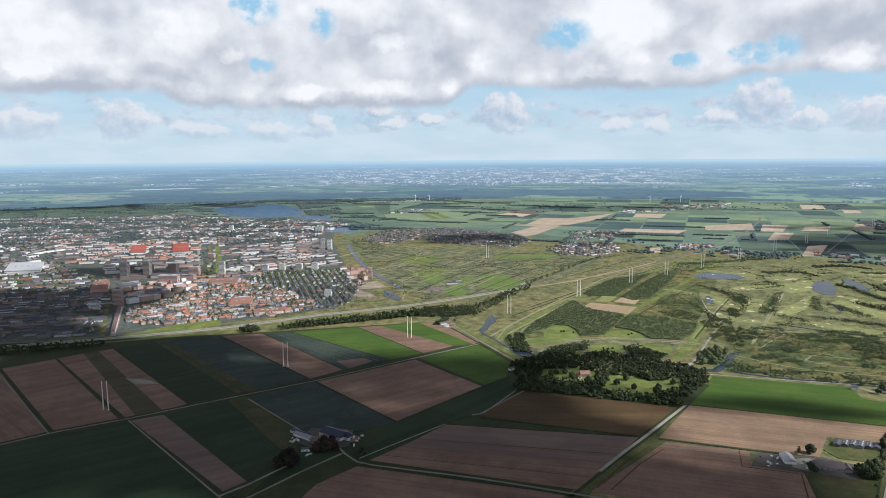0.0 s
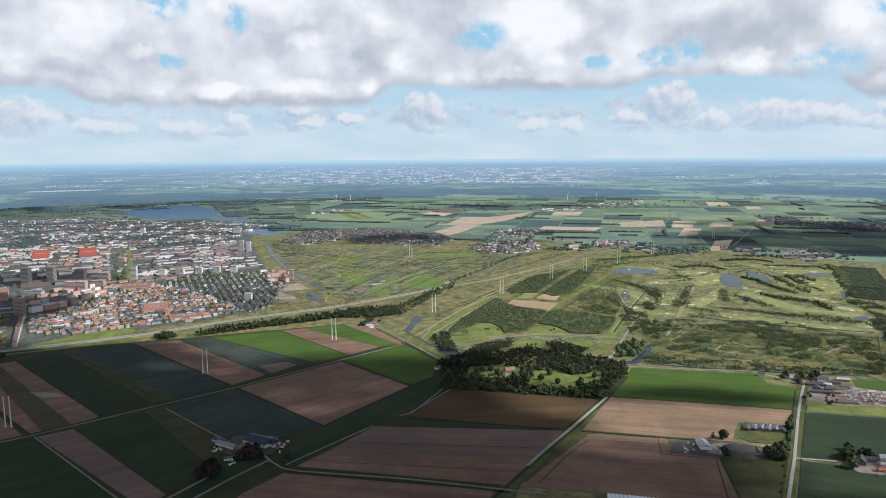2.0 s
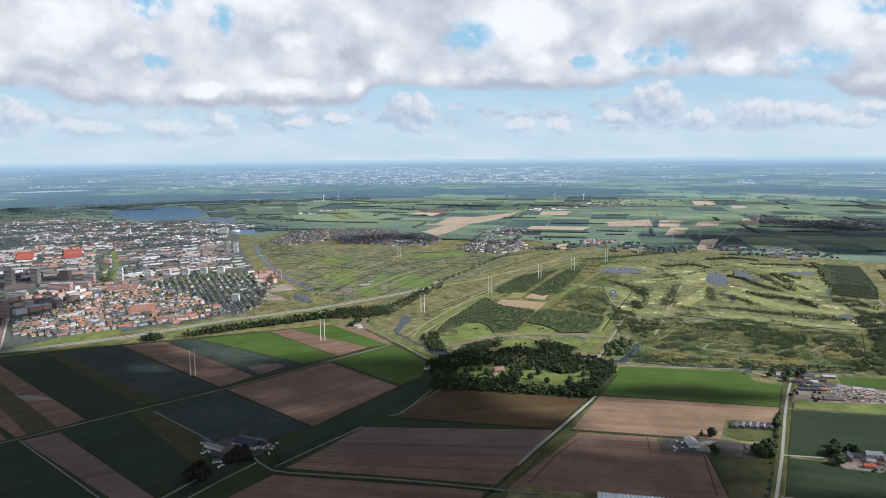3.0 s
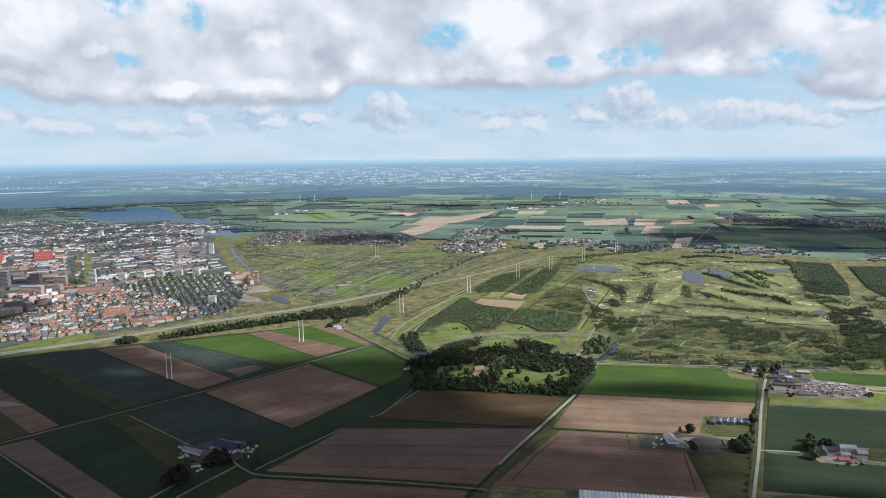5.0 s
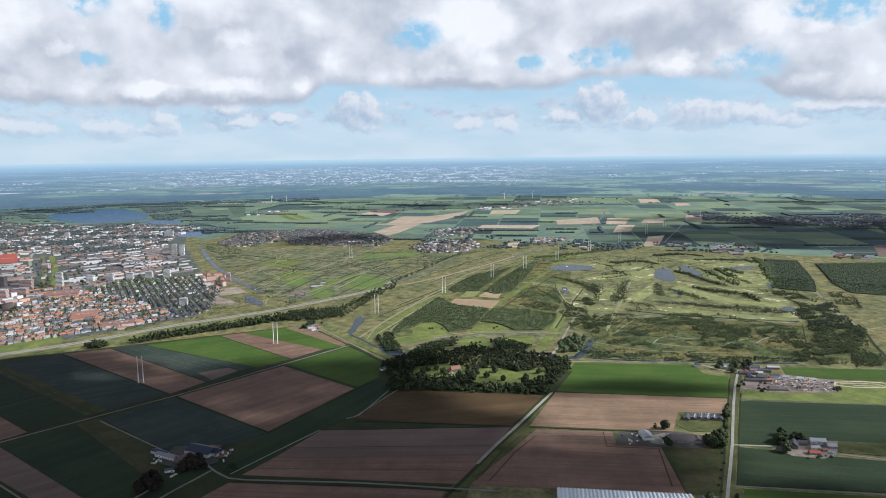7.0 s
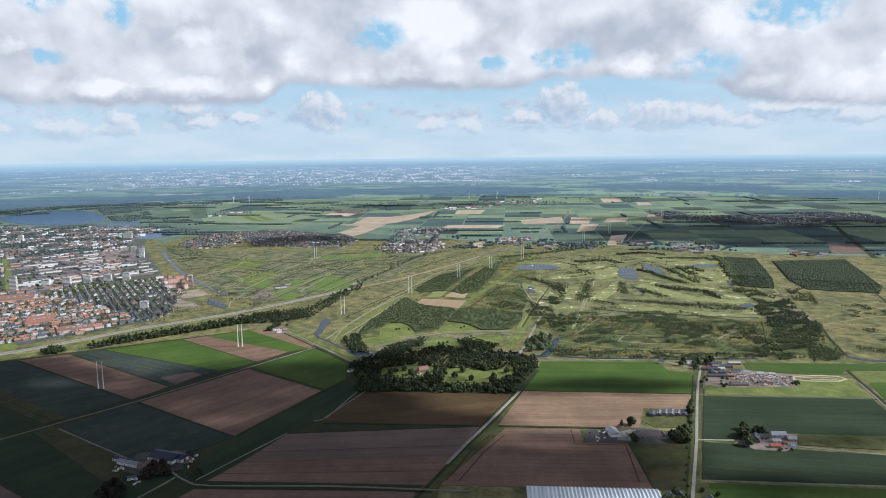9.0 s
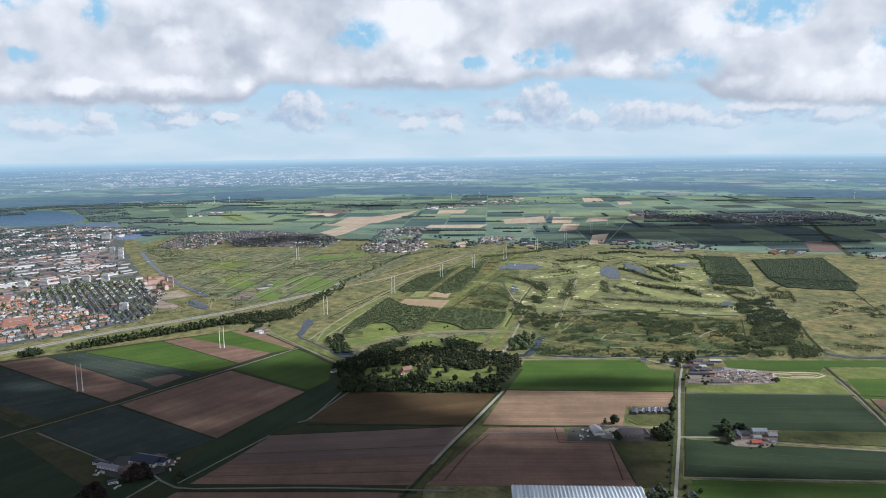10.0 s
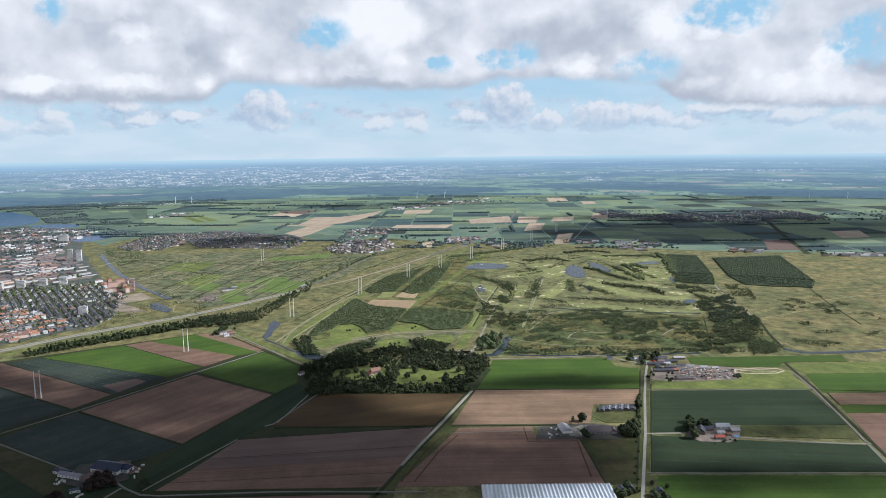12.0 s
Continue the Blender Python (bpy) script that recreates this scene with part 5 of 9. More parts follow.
strip("path", [(510.9, 1078.0), (556.3, 1129.7), (605.7, 1143.2)], 1.8, TRACK, 0.5, "pale footpath through scrub", "path")
strip("path", [(516.0, 971.2), (560.7, 942.9), (587.3, 936.0)], 1.8, TRACK, 0.5, "pale footpath through scrub", "path")
strip("path", [(665.7, 927.1), (691.5, 947.1), (727.4, 964.8)], 2.4, TRACK, 0.5, "pale footpath through scrub", "path")
strip("path", [(820.5, 1014.7), (727.4, 888.3), (692.5, 818.4)], 2.0, DITCH, 0.5, "dark ditch through scrub", "ditch", False)
strip("ditch", [(902.2, 973.0), (839.2, 881.3), (792.3, 801.7)], 4.0, DITCH, 0.5, "dark ditch beside grassland", "ditch", False)
strip("ditch", [(1198.8, 1140.4), (1103.6, 1000.4), (1025.1, 867.5)], 2.4, DITCH, 0.5, "dark ditch through grassland", "ditch", False)
strip("path", [(1037.0, 1241.2), (936.7, 1067.7), (893.0, 963.1)], 4, TRACK, 0.5, "sandy path beside a plantation", "path", False)
strip("path", [(1265.5, 1590.7), (1104.0, 1326.1), (1042.7, 1238.9)], 7, LAWN, 0.3, "mown grass ride between plantations", "path", False)
strip("path", [(1100.6, 1991.2), (1514.1, 2558.8), (1606.0, 2678.9)], 3, TRACK, 0.6, "pale straight track through far fields", "path", False)
strip("ditch", [(2262.5, 2390.1), (1875.1, 1892.2), (1585.8, 1510.2)], 16, DITCH, 0.62, "dark tree-lined ditch through far fields", "ditch", False)
for pts in (([(-309.2, 2043.5), (-240.6, 2187.2), (-157.8, 2292.7), (-42.4, 2150.6)], [(-177.2, 1803.3), (-130.1, 1876.1), (-79.9, 1976.3), (-7.0, 2086.7), (80.9, 2143.9)], [(-130.1, 1876.1), (-95.3, 1799.6), (-71.7, 1763.3), (-66.9, 1712.6), (-93.8, 1635.7), (-101.5, 1606.7)], [(-85.2, 1415.0), (-81.9, 1485.7), (-57.0, 1549.2)], [(23.6, 1821.5), (107.7, 1988.8), (163.7, 2077.8)], [(57.8, 1538.1), (117.7, 1665.0), (173.0, 1814.7), (256.5, 1938.5)],
            [(-58.9, 1604.9), (23.0, 1776.5), (133.0, 1883.3)], [(87.7, 1107.1), (120.1, 1201.2), (192.2, 1320.9), (317.5, 1502.0)], [(233.2, 1607.6), (498.0, 1916.3), (741.9, 2172.9)],)
    + ([(110.7, 1106.4), (125.9, 1134.8), (142.6, 1180.3), (167.7, 1220.7)], [(126.7, 1142.2), (127.2, 1113.0), (143.0, 1105.5)], [(196.9, 1097.0), (254.7, 1109.4), (326.2, 1100.3), (376.3, 1085.1), (409.3, 1064.1)],
            [(484.2, 1060.9), (524.3, 1132.9), (575.4, 1213.3), (685.3, 1407.8), (730.1, 1481.9)], [(588.8, 979.9), (568.1, 1007.6), (523.5, 975.5), (560.7, 942.9)], [(359.5, 1070.2), (397.1, 1063.2)],)):
    strip("path", pts, 3.0, MOWNPATH, 0.4, "worn grass path across a meadow", "path")

for i, pts in enumerate(([(-110.7, 1585.7), (-6.5, 1851.0), (132.8, 2128.5)], [(-55.9, 1516.3), (67.5, 1792.3), (206.2, 2075.6)], [(6.6, 1482.4), (137.0, 1737.0), (294.3, 2035.7)], [(55.2, 1468.3), (192.2, 1717.9), (352.8, 1987.5)], [(106.3, 1503.7), (250.9, 1732.0), (417.5, 1984.3)], [(-192.1, 1803.9), (-76.5, 2114.7), (-7.3, 2241.7)], [(-37.3, 1871.7), (160.9, 1686.7)], [(26.0, 1992.9), (255.8, 1766.1)], [(129.7, 2079.5), (348.2, 1873.1)], [(-218.7, 2147.3), (23.7, 1830.8)],
                         [(166.7, 1336.8), (274.8, 1472.4), (450.0, 1674.4), (621.5, 1860.2)], [(126.5, 1266.0), (254.4, 1425.6), (382.6, 1566.1)], [(279.7, 1570.2), (443.0, 1757.8), (638.9, 1962.3)], [(356.1, 1258.6), (461.1, 1406.7), (599.5, 1592.7)], [(408.1, 1098.0), (497.7, 1254.0), (587.5, 1402.2)]  )):
    strip("ditch", pts, 2.4, DITCH, 0.43, "dark wet ditch across a meadow", "ditch")
    if i % 2 == 0:
        strip("path", pts, 2.2, MOWNPATH, 0.41, "worn grass path beside a ditch", "path", side=4.0)
for pts in ([(1016.4, 1009.5), (1145.8, 1038.4), (1285.0, 1041.0)], [(918.4, 889.2), (1003.4, 876.1), (1038.8, 821.9)], [(897.5, 961.3), (1026.6, 980.2), (1100.5, 960.5)], [(1183.1, 1114.0), (1196.2, 1018.0), (1186.4, 916.2)], [(533.0, 1001.9), (610.3, 971.4), (649.1, 919.0)], [(432.1, 1004.1), (496.9, 936.7), (601.5, 895.8)], [(720.7, 1446.0), (591.9, 1234.3), (493.7, 1073.8)], [(490.0, 1042.4), (528.9, 1085.7), (568.3, 1124.8)], [(615.9, 932.0), (653.0, 954.6), (685.3, 961.3)]):
    strip("path", pts, 2.2, MOWNPATH, 0.41, "worn grass path through rough grass", "path")

EDGE = "narrow dark ditch between two fields"
for pts in ([(338.8, 618.2), (310.7, 523.2)], [(-170.0, 894.0), (-53.9, 753.5)], [(-53.8, 751.9), (50.0, 868.7), (87.5, 909.3)], [(-148.0, 720.0), (-90.7, 728.3)], [(-374.4, 1138.1), (-181.8, 908.3)], [(-307.4, 1151.0), (-141.4, 947.2)], [(-149.7, 1189.1), (-32.1, 1025.6)], [(-261.5, 1161.1), (-79.6, 994.5)], [(-463.2, 1108.5), (-255.6, 858.1)], [(-518.6, 1066.5), (-313.7, 818.5)], [(-269.2, 829.4), (-155.0, 659.4)], [(-326.7, 779.6), (-183.4, 611.5)],
            [(2.3, 745.8), (207.9, 705.9)], [(682.7, 651.7), (831.5, 584.0)], [(693.2, 634.6), (672.5, 599.4)], [(294.8, 799.8), (487.6, 728.4)], [(418.6, 608.6), (452.1, 596.0)]):
    strip("ditch", pts, 1.7, DITCH, 0.5, EDGE, "ditch", False)
for pts in ([(-84.9, 658.2), (-51.2, 693.1), (1.1, 745.8)], [(411.6, 700.4), (382.5, 662.6)], [(93.6, 859.0), (46.0, 777.5)]):
    strip("track", pts, 1.2, TRACK, 0.47, "faint pale track along a field edge", "track", False)

for pts in [[(297.9, 668.9), (286.2, 633.6), (334.5, 616.8), (305.8, 541.2)], [(211.1, 682.4), (177.1, 646.3), (137.8, 593.1)], [(223.8, 675.0), (190.5, 641.8), (149.6, 589.2)]]:
    strip("headland", pts, 1.5, DARKSOIL, 0.46, "dark turning strip at the edge of a ploughed field", "track", False)

for i, pts in enumerate([[(-166.0, 1825.6), (-128.8, 1870.4), (-91.1, 1918.2), (-74.1, 2017.5), (-66.7, 2118.8), (-40.4, 2161.1)], [(-125.3, 1860.3), (-89.1, 1789.1), (-63.4, 1716.7), (-77.7, 1658.7), (-98.9, 1613.6)], [(-10.2, 1506.5), (103.8, 1683.5), (249.7, 1912.8)], [(-49.4, 1689.7), (33.1, 1839.0), (131.4, 2020.2), (249.1, 2245.0)], [(-208.6, 1948.0), (-156.0, 2016.9), (-118.3, 2120.3), (-26.7, 2170.1)], [(-76.7, 1976.1), (-84.2, 2107.8), (-119.4, 2217.3), (-175.3, 2290.6)]]):
    strip("path", pts, 2.8 if i in (2, 3) else 2.2, MOWNPATH, 0.46, "pale winding path through a wet meadow", "path")

# ---- trees and scrub ----
def ico(sub):
    bm = bmesh.new()
    bmesh.ops.create_icosphere(bm, subdivisions=sub, radius=1.0)
    v = np.array([q.co[:] for q in bm.verts])
    t = np.array([[q.index for q in f.verts] for f in bm.faces])
    bm.free()
    return v, t


ICO1, ICO2 = ico(1), ico(2)


def lump(rng, sub=ICO1):
    """A ragged clump of leaves about one metre in radius."""
    v, t = sub
    r = 1.0 + rng.uniform(-0.17, 0.17, len(v))
    return v * r[:, None], t


def crown_arrays(rng, high, wide, clumps, sub=ICO1, low=0.25):
    """Clumps heaped into an uneven crown, from low to high, wide metres in radius."""
    vs, ts, n = [], [], 0
    for i in range(clumps):
        h = rng.uniform(0, 1)
        reach = wide * (0.25 + 0.75 * math.sin(math.pi * min(1, 0.25 + 0.72 * h)))
        a, d = rng.uniform(0, math.tau), reach * math.sqrt(rng.uniform(0.05, 1)) * 0.72
        size = wide * rng.uniform(0.30, 0.52) * (1.15 - 0.45 * h)
        v, t = lump(rng, sub)
        v = v * (size, size, size * rng.uniform(0.7, 1.05)) + (d * math.cos(a), d * math.sin(a), high * (low + (0.93 - low) * h))
        vs.append(v)
        ts.append(t + n)
        n += len(v)
    return np.concatenate(vs), np.concatenate(ts)


def tree_model(name, label, high, wide, seed, leaf=LEAF, clumps=34):
    rng = np.random.default_rng(seed)
    ob = thing(name, label, "tree", "trees of the polder")
    bm = bmesh.new()
    r = high * 0.028
    bmesh.ops.create_cone(bm, cap_ends=True, segments=7, radius1=r, radius2=r * 0.45, depth=high * 0.6, matrix=Matrix.Translation((0, 0, high * 0.3)))
    for i in range(4):
        a = i * math.tau / 4 + seed
        m = Matrix.Translation((math.cos(a) * wide * 0.25, math.sin(a) * wide * 0.25, high * 0.5)) @ Matrix.Rotation(a, 4, "Z") @ Matrix.Rotation(0.8, 4, "Y")
        bmesh.ops.create_cone(bm, cap_ends=True, segments=5, radius1=r * 0.5, radius2=r * 0.15, depth=wide * 0.8, matrix=m)
    part("trunk", bm, BARK, ob)
    v, t = crown_arrays(rng, high, wide, clumps, ICO1)
    crown = new("crown", raw_mesh("crown", v, t, leaf))
    crown.parent = ob
    return ob


MODELS = {
    "oak": [tree_model("tree", "broad dark green deciduous tree with a ragged crown", 12, 6.0, s) for s in (1, 2, 3)],
    "beech": [tree_model("tree", "broad dark copper-leaved tree beside a farm", 12, 6.0, s, COPPER) for s in (10, 11)],
    "poplar": [tree_model("tree", "tall slender dark green tree", 15, 3.6, s) for s in (4, 5)],
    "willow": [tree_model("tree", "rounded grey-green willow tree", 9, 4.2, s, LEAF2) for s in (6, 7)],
    "bush": [tree_model("bush", "low rounded dark green bush", 4, 2.8, s, LEAF, 14) for s in (8, 9)],
}
USED = {}


def plant(kind, x, y, size=1.0):
    """One tree of its own at x, y."""
    rng = random
    i = rng.randrange(len(MODELS[kind]))
    model = MODELS[kind][i]
    m = pose(x, y, 0, 0, 0, rng.uniform(0, 360))
    key = (kind, i)
    if key not in USED:
        USED[key] = model
        model.matrix_basis = m
        return model
    ob = copy_thing(model, m)
    ob.scale = (size,) * 3
    return ob


def plant_line(kind, pts, gap, size=1.0, spread=2.0):
    line = smooth_line(pts, gap)
    for p in line:
        plant(kind, p.x + random.uniform(-spread, spread), p.y + random.uniform(-spread, spread), size * random.uniform(0.75, 1.2))


def plant_area(kind, poly, count, size=1.0, holes=()):
    x0, x1 = min(p[0] for p in poly), max(p[0] for p in poly)
    y0, y1 = min(p[1] for p in poly), max(p[1] for p in poly)
    done = tries = 0
    while done < count and tries < count * 60:
        tries += 1
        x, y = random.uniform(x0, x1), random.uniform(y0, y1)
        if inside(x, y, poly) and not any(inside(x, y, h) for h in holes):
            plant(kind if isinstance(kind, str) else random.choice(kind), x, y, size * random.uniform(0.7, 1.25))
            done += 1


def foliage(clumps, count, seed):
    r = np.random.default_rng(seed)
    return [crown_arrays(r, 1.0, 0.5, clumps, ICO1, 0.12) for _ in range(count)]


def far_crown(seed):
    """One ragged dome, for trees of a few metres seen from kilometres off."""
    v, t = lump(np.random.default_rng(seed), ICO1)
    return v * (0.5, 0.5, 0.5) + (0, 0, 0.46), t


FOLIAGE = foliage(5, 8, 77)
FOLIAGE_MID = foliage(2, 10, 78)
FOLIAGE_FAR = [far_crown(_i) for _i in range(8)]


def woodland(name, spots, high, label, leaf=LEAF, seed=1, category="wood", squat=1.0, even=0.0):
    """Many trees that stand too close to count, as one mesh; spots are places on the ground."""
    rng = np.random.default_rng(seed)
    vs, ts, n = [], [], 0
    for x, y in spots:
        off = math.hypot(x, y)
        kinds = FOLIAGE if off < 1080 else FOLIAGE_MID if off < 1750 else FOLIAGE_FAR
        v, t = kinds[rng.integers(len(kinds))]
        h = high * (rng.uniform(0.6, 1.25) * (1 - even) + even)
        a = rng.uniform(0, math.tau)
        c, s = math.cos(a), math.sin(a)
        w = h * rng.uniform(0.85, 1.25) * squat
        p = np.stack([(c * v[:, 0] - s * v[:, 1]) * w + x, (s * v[:, 0] + c * v[:, 1]) * w + y, v[:, 2] * h], 1)
        vs.append(p)
        ts.append(t + n)
        n += len(v)
    if not vs:
        return None
    return tagged(new(name, raw_mesh(name, np.concatenate(vs), np.concatenate(ts), leaf)), label, category, "", "stuff")


def scatter(poly, count, seed=3, clumpy=0.0, scale=0.01, holes=()):
    """Places spread over an area, thinned out by noise where clumpy."""
    rng = random.Random(seed)
    x0, x1 = min(p[0] for p in poly), max(p[0] for p in poly)
    y0, y1 = min(p[1] for p in poly), max(p[1] for p in poly)
    out, tries = [], 0
    while len(out) < count and tries < count * 40:
        tries += 1
        x, y = rng.uniform(x0, x1), rng.uniform(y0, y1)
        if not inside(x, y, poly) or any(inside(x, y, h) for h in holes):
            continue
        if clumpy and noise.fractal(Vector((x * scale, y * scale * 1.6, seed)), 1.0, 2.0, 4) < clumpy:
            continue
        out.append((x, y))
    return out


def area(poly):
    return abs(sum(a[0] * b[1] - b[0] * a[1] for a, b in zip(poly, poly[1:] + poly[:1]))) / 2


def wood(poly, high=9.0, each=38.0, label="dense dark green plantation wood", leaf=LEAF, seed=1, clumpy=0.0, scale=0.01, holes=(), squat=1.0, even=0.35):
    woodland("wood", scatter(list(poly), int(area(poly) / each), seed, clumpy, scale, holes), high, label, leaf, seed, squat=squat, even=even)
    if not clumpy and each <= 13 and area(poly) > 4000:
        slab("undergrowth", list(poly), leaf, high * 0.42, "close dark undergrowth of a wood", "undergrowth", "stuff", wobble=5.0)


# the grove round the country house
GROVE = [(95.5, 976.1), (141.8, 997.5), (187.6, 996.3), (235.7, 1024.6), (287.2, 993.7), (332.2, 954.0), (360.7, 927.4), (345.9, 879.9), (285.8, 805.9), (220.6, 831.0), (153.5, 849.1), (97.7, 863.2)]
LAWNS = [[(196.3, 848.2), (248.5, 830.4), (302.3, 854.3), (315.9, 894.5), (272.0, 886.2), (262.4, 905.2), (226.8, 915.7)], [(128.8, 903.5), (167.9, 888.5), (200.2, 878.7), (210.1, 931.0), (170.3, 944.8), (139.8, 942.9)]]
plant_area(("oak", "oak", "poplar"), GROVE, 150, 0.48, LAWNS)
woodland("grove", scatter(GROVE, 1150, 6, holes=LAWNS), 6.8, "dense dark trees round a country house", squat=1.05)
woodland("grove_edge", [(p.x + random.gauss(0, 1.5), p.y + random.gauss(0, 3)) for p in smooth_line([(93.6, 859.0), (152.4, 842.8), (218.1, 821.0), (283.9, 800.2)], 3.0)], 7.5, "dark hedge of trees along a field", squat=1.1)
plant_line("oak", [(94.1, 863.3), (153.2, 847.0), (219.1, 825.0), (282.4, 806.0)], 10, 0.7)
for px, py in ([(268.6, 900.3), (273.3, 895.4), (267.0, 905.1), (298.7, 872.0), (166.3, 922.1), (153.9, 917.4), (216.3, 887.4), (225.6, 873.6), (242.1, 891.5), (273.6, 855.0), (242.8, 855.7), (145.5, 912.7), (172.0, 902.5), (203.7, 887.7), (209.3, 906.4), (205.5, 869.6), (189.9, 878.9), (194.8, 874.3)]):
    plant("oak", px, py, random.uniform(0.6, 1.0))
# rows along the motorway and the dike
for _j, (pts, gap) in enumerate((([(-281.7, 1177.1), (-225.6, 1203.5), (-168.5, 1226.8), (-88.9, 1259.3), (-26.6, 1289.5), (16.6, 1316.9)], 1.1), ([(-263.4, 1192.5), (-170.2, 1239.8), (-89.9, 1272.9), (0.2, 1317.4)], 1.3), ([(43.4, 1301.4), (98.5, 1391.8), (147.3, 1477.1), (190.0, 1526.4)], 3.5))):
    woodland("tree_row", [(p.x + random.gauss(0, 2), p.y + random.gauss(0, 2)) for p in smooth_line(pts, gap)], 11, "row of dark green trees along a motorway", LEAF, 60 + _j, "trees", 0.95)
wood([(-89.9, 1272.9), (-27.4, 1328.2), (50.3, 1340.7), (64.3, 1286.5), (15.8, 1260.5)], 8.5, 17, "dark clump of trees beside a motorway", seed=63)
wood([(-352.8, 1175.3), (-343.5, 1194.9), (-321.3, 1186.2), (-317.2, 1162.7), (-342.4, 1155.8)], 8, 9, "dark round clump of trees beside a field", seed=64)
wood([(-704.9, 1019.1), (-675.9, 1027.2), (-543.5, 1073.7), (-552.8, 1104.1), (-623.8, 1089.1), (-738.1, 1069.2)], 7, 28, "dark belt of trees beside a motorway", seed=65)
wood([(32.0, 1278.2), (74.0, 1365.8), (149.7, 1502.1), (163.1, 1476.5), (92.2, 1334.2), (55.8, 1263.7)], 5.5, 26, "dark belt of trees beside a motorway", seed=66)
plant_area("bush", [(96.9, 1106.8), (134.2, 1149.5), (142.3, 1064.9), (115.6, 1024.7)], 30, 1.3)
plant_line("willow", [(191.9, 1573.7), (316.6, 1781.0), (452.2, 1993.6)], 16, 0.7, 4)
plant_area("willow", [(382.3, 1002.9), (425.0, 1047.6), (423.9, 1001.8), (402.1, 968.4), (366.0, 947.9)], 34, 0.9)
plant_area("bush", [(290.6, 976.7), (347.5, 975.3), (330.4, 948.7), (289.3, 944.5)], 10, 1.0)

PLANT = "dense grey-green plantation wood"
wood([(132.9, 1138.3), (168.3, 1224.9), (218.7, 1315.1), (263.3, 1397.0), (275.5, 1353.6), (283.8, 1312.9), (336.5, 1263.8), (295.0, 1179.7), (268.9, 1130.6), (226.6, 1117.3), (226.9, 1158.2), (218.2, 1190.0), (194.1, 1194.8), (169.2, 1159.9), (147.1, 1137.9)], 4.4, 11, PLANT, LEAF3, 11, squat=1.4)
wood([(296.9, 1175.6), (343.8, 1263.5), (365.2, 1253.8), (403.7, 1243.6), (420.6, 1217.0), (445.2, 1187.2), (413.7, 1126.4), (383.1, 1091.8), (335.3, 1100.1), (332.3, 1121.5), (319.0, 1159.3)], 4.4, 11, PLANT, LEAF3, 12, squat=1.4)
wood([(302.6, 1471.3), (356.9, 1567.1), (415.0, 1644.8), (477.3, 1673.3), (514.0, 1703.9), (433.8, 1564.0), (367.0, 1450.8), (310.8, 1441.0)], 4.8, 13, PLANT, LEAF3, 13, squat=1.4)
wood([(374.4, 1432.8), (444.7, 1556.7), (541.7, 1702.7), (619.0, 1785.3), (519.6, 1581.6), (428.1, 1413.6), (388.7, 1398.1)], 4.8, 13, PLANT, LEAF3, 14, squat=1.4)
wood([(407.4, 1289.4), (451.0, 1307.3), (477.1, 1254.7), (450.7, 1216.1), (411.6, 1252.3)], 3.2, 16, "low scrub beside a plantation", LEAF3, 15, squat=1.7)
wood([(410.5, 1354.2), (491.6, 1464.3), (556.6, 1492.9), (515.9, 1350.5), (483.3, 1291.7), (420.2, 1313.2)], 2.6, 26, "low scrub beside a plantation", LEAF2, 15, 0.0, 0.02, squat=1.8)
wood([(165.5, 1041.9), (199.9, 1063.3), (236.0, 1082.2), (222.5, 1043.5), (180.8, 1005.2), (137.7, 997.6)], 6, 16, "dark scrub before a grove", LEAF, 26, squat=1.3)
wood([(276.2, 1048.4), (305.0, 1057.2), (319.1, 1016.4), (333.9, 1004.1), (306.1, 973.6), (280.5, 999.7)], 5, 14, "dark scrub before a grove", LEAF, 27, squat=1.4)
wood([(101.5, 1106.7), (125.3, 1113.1), (133.4, 1065.1), (132.7, 1024.3), (109.7, 1034.0)], 5, 14, "dark scrub beside a stream", LEAF, 28, squat=1.4)
for px, py in [(306.3, 1122.2), (313.8, 1129.3), (199.1, 1147.6), (203.8, 1147.4), (218.6, 1139.5), (246.8, 1042.8), (253.0, 1039.5), (260.7, 1042.5)]:
    plant("bush", px, py, 0.8)
wood([(1214.4, 1647.3), (1275.2, 1597.9), (1114.0, 1338.1), (1040.3, 1246.9), (990.3, 1296.5), (1073.5, 1440.7)], 4.2, 11, PLANT, LEAF4, 16, squat=1.2)
wood([(1290.0, 1546.9), (1483.0, 1508.4), (1261.5, 1184.4), (1205.3, 1137.7), (1098.9, 1215.8), (1137.5, 1312.1)], 4.2, 11, PLANT, LEAF4, 17, squat=1.2)
SCRUB = "patchy grey-green scrub and young trees"
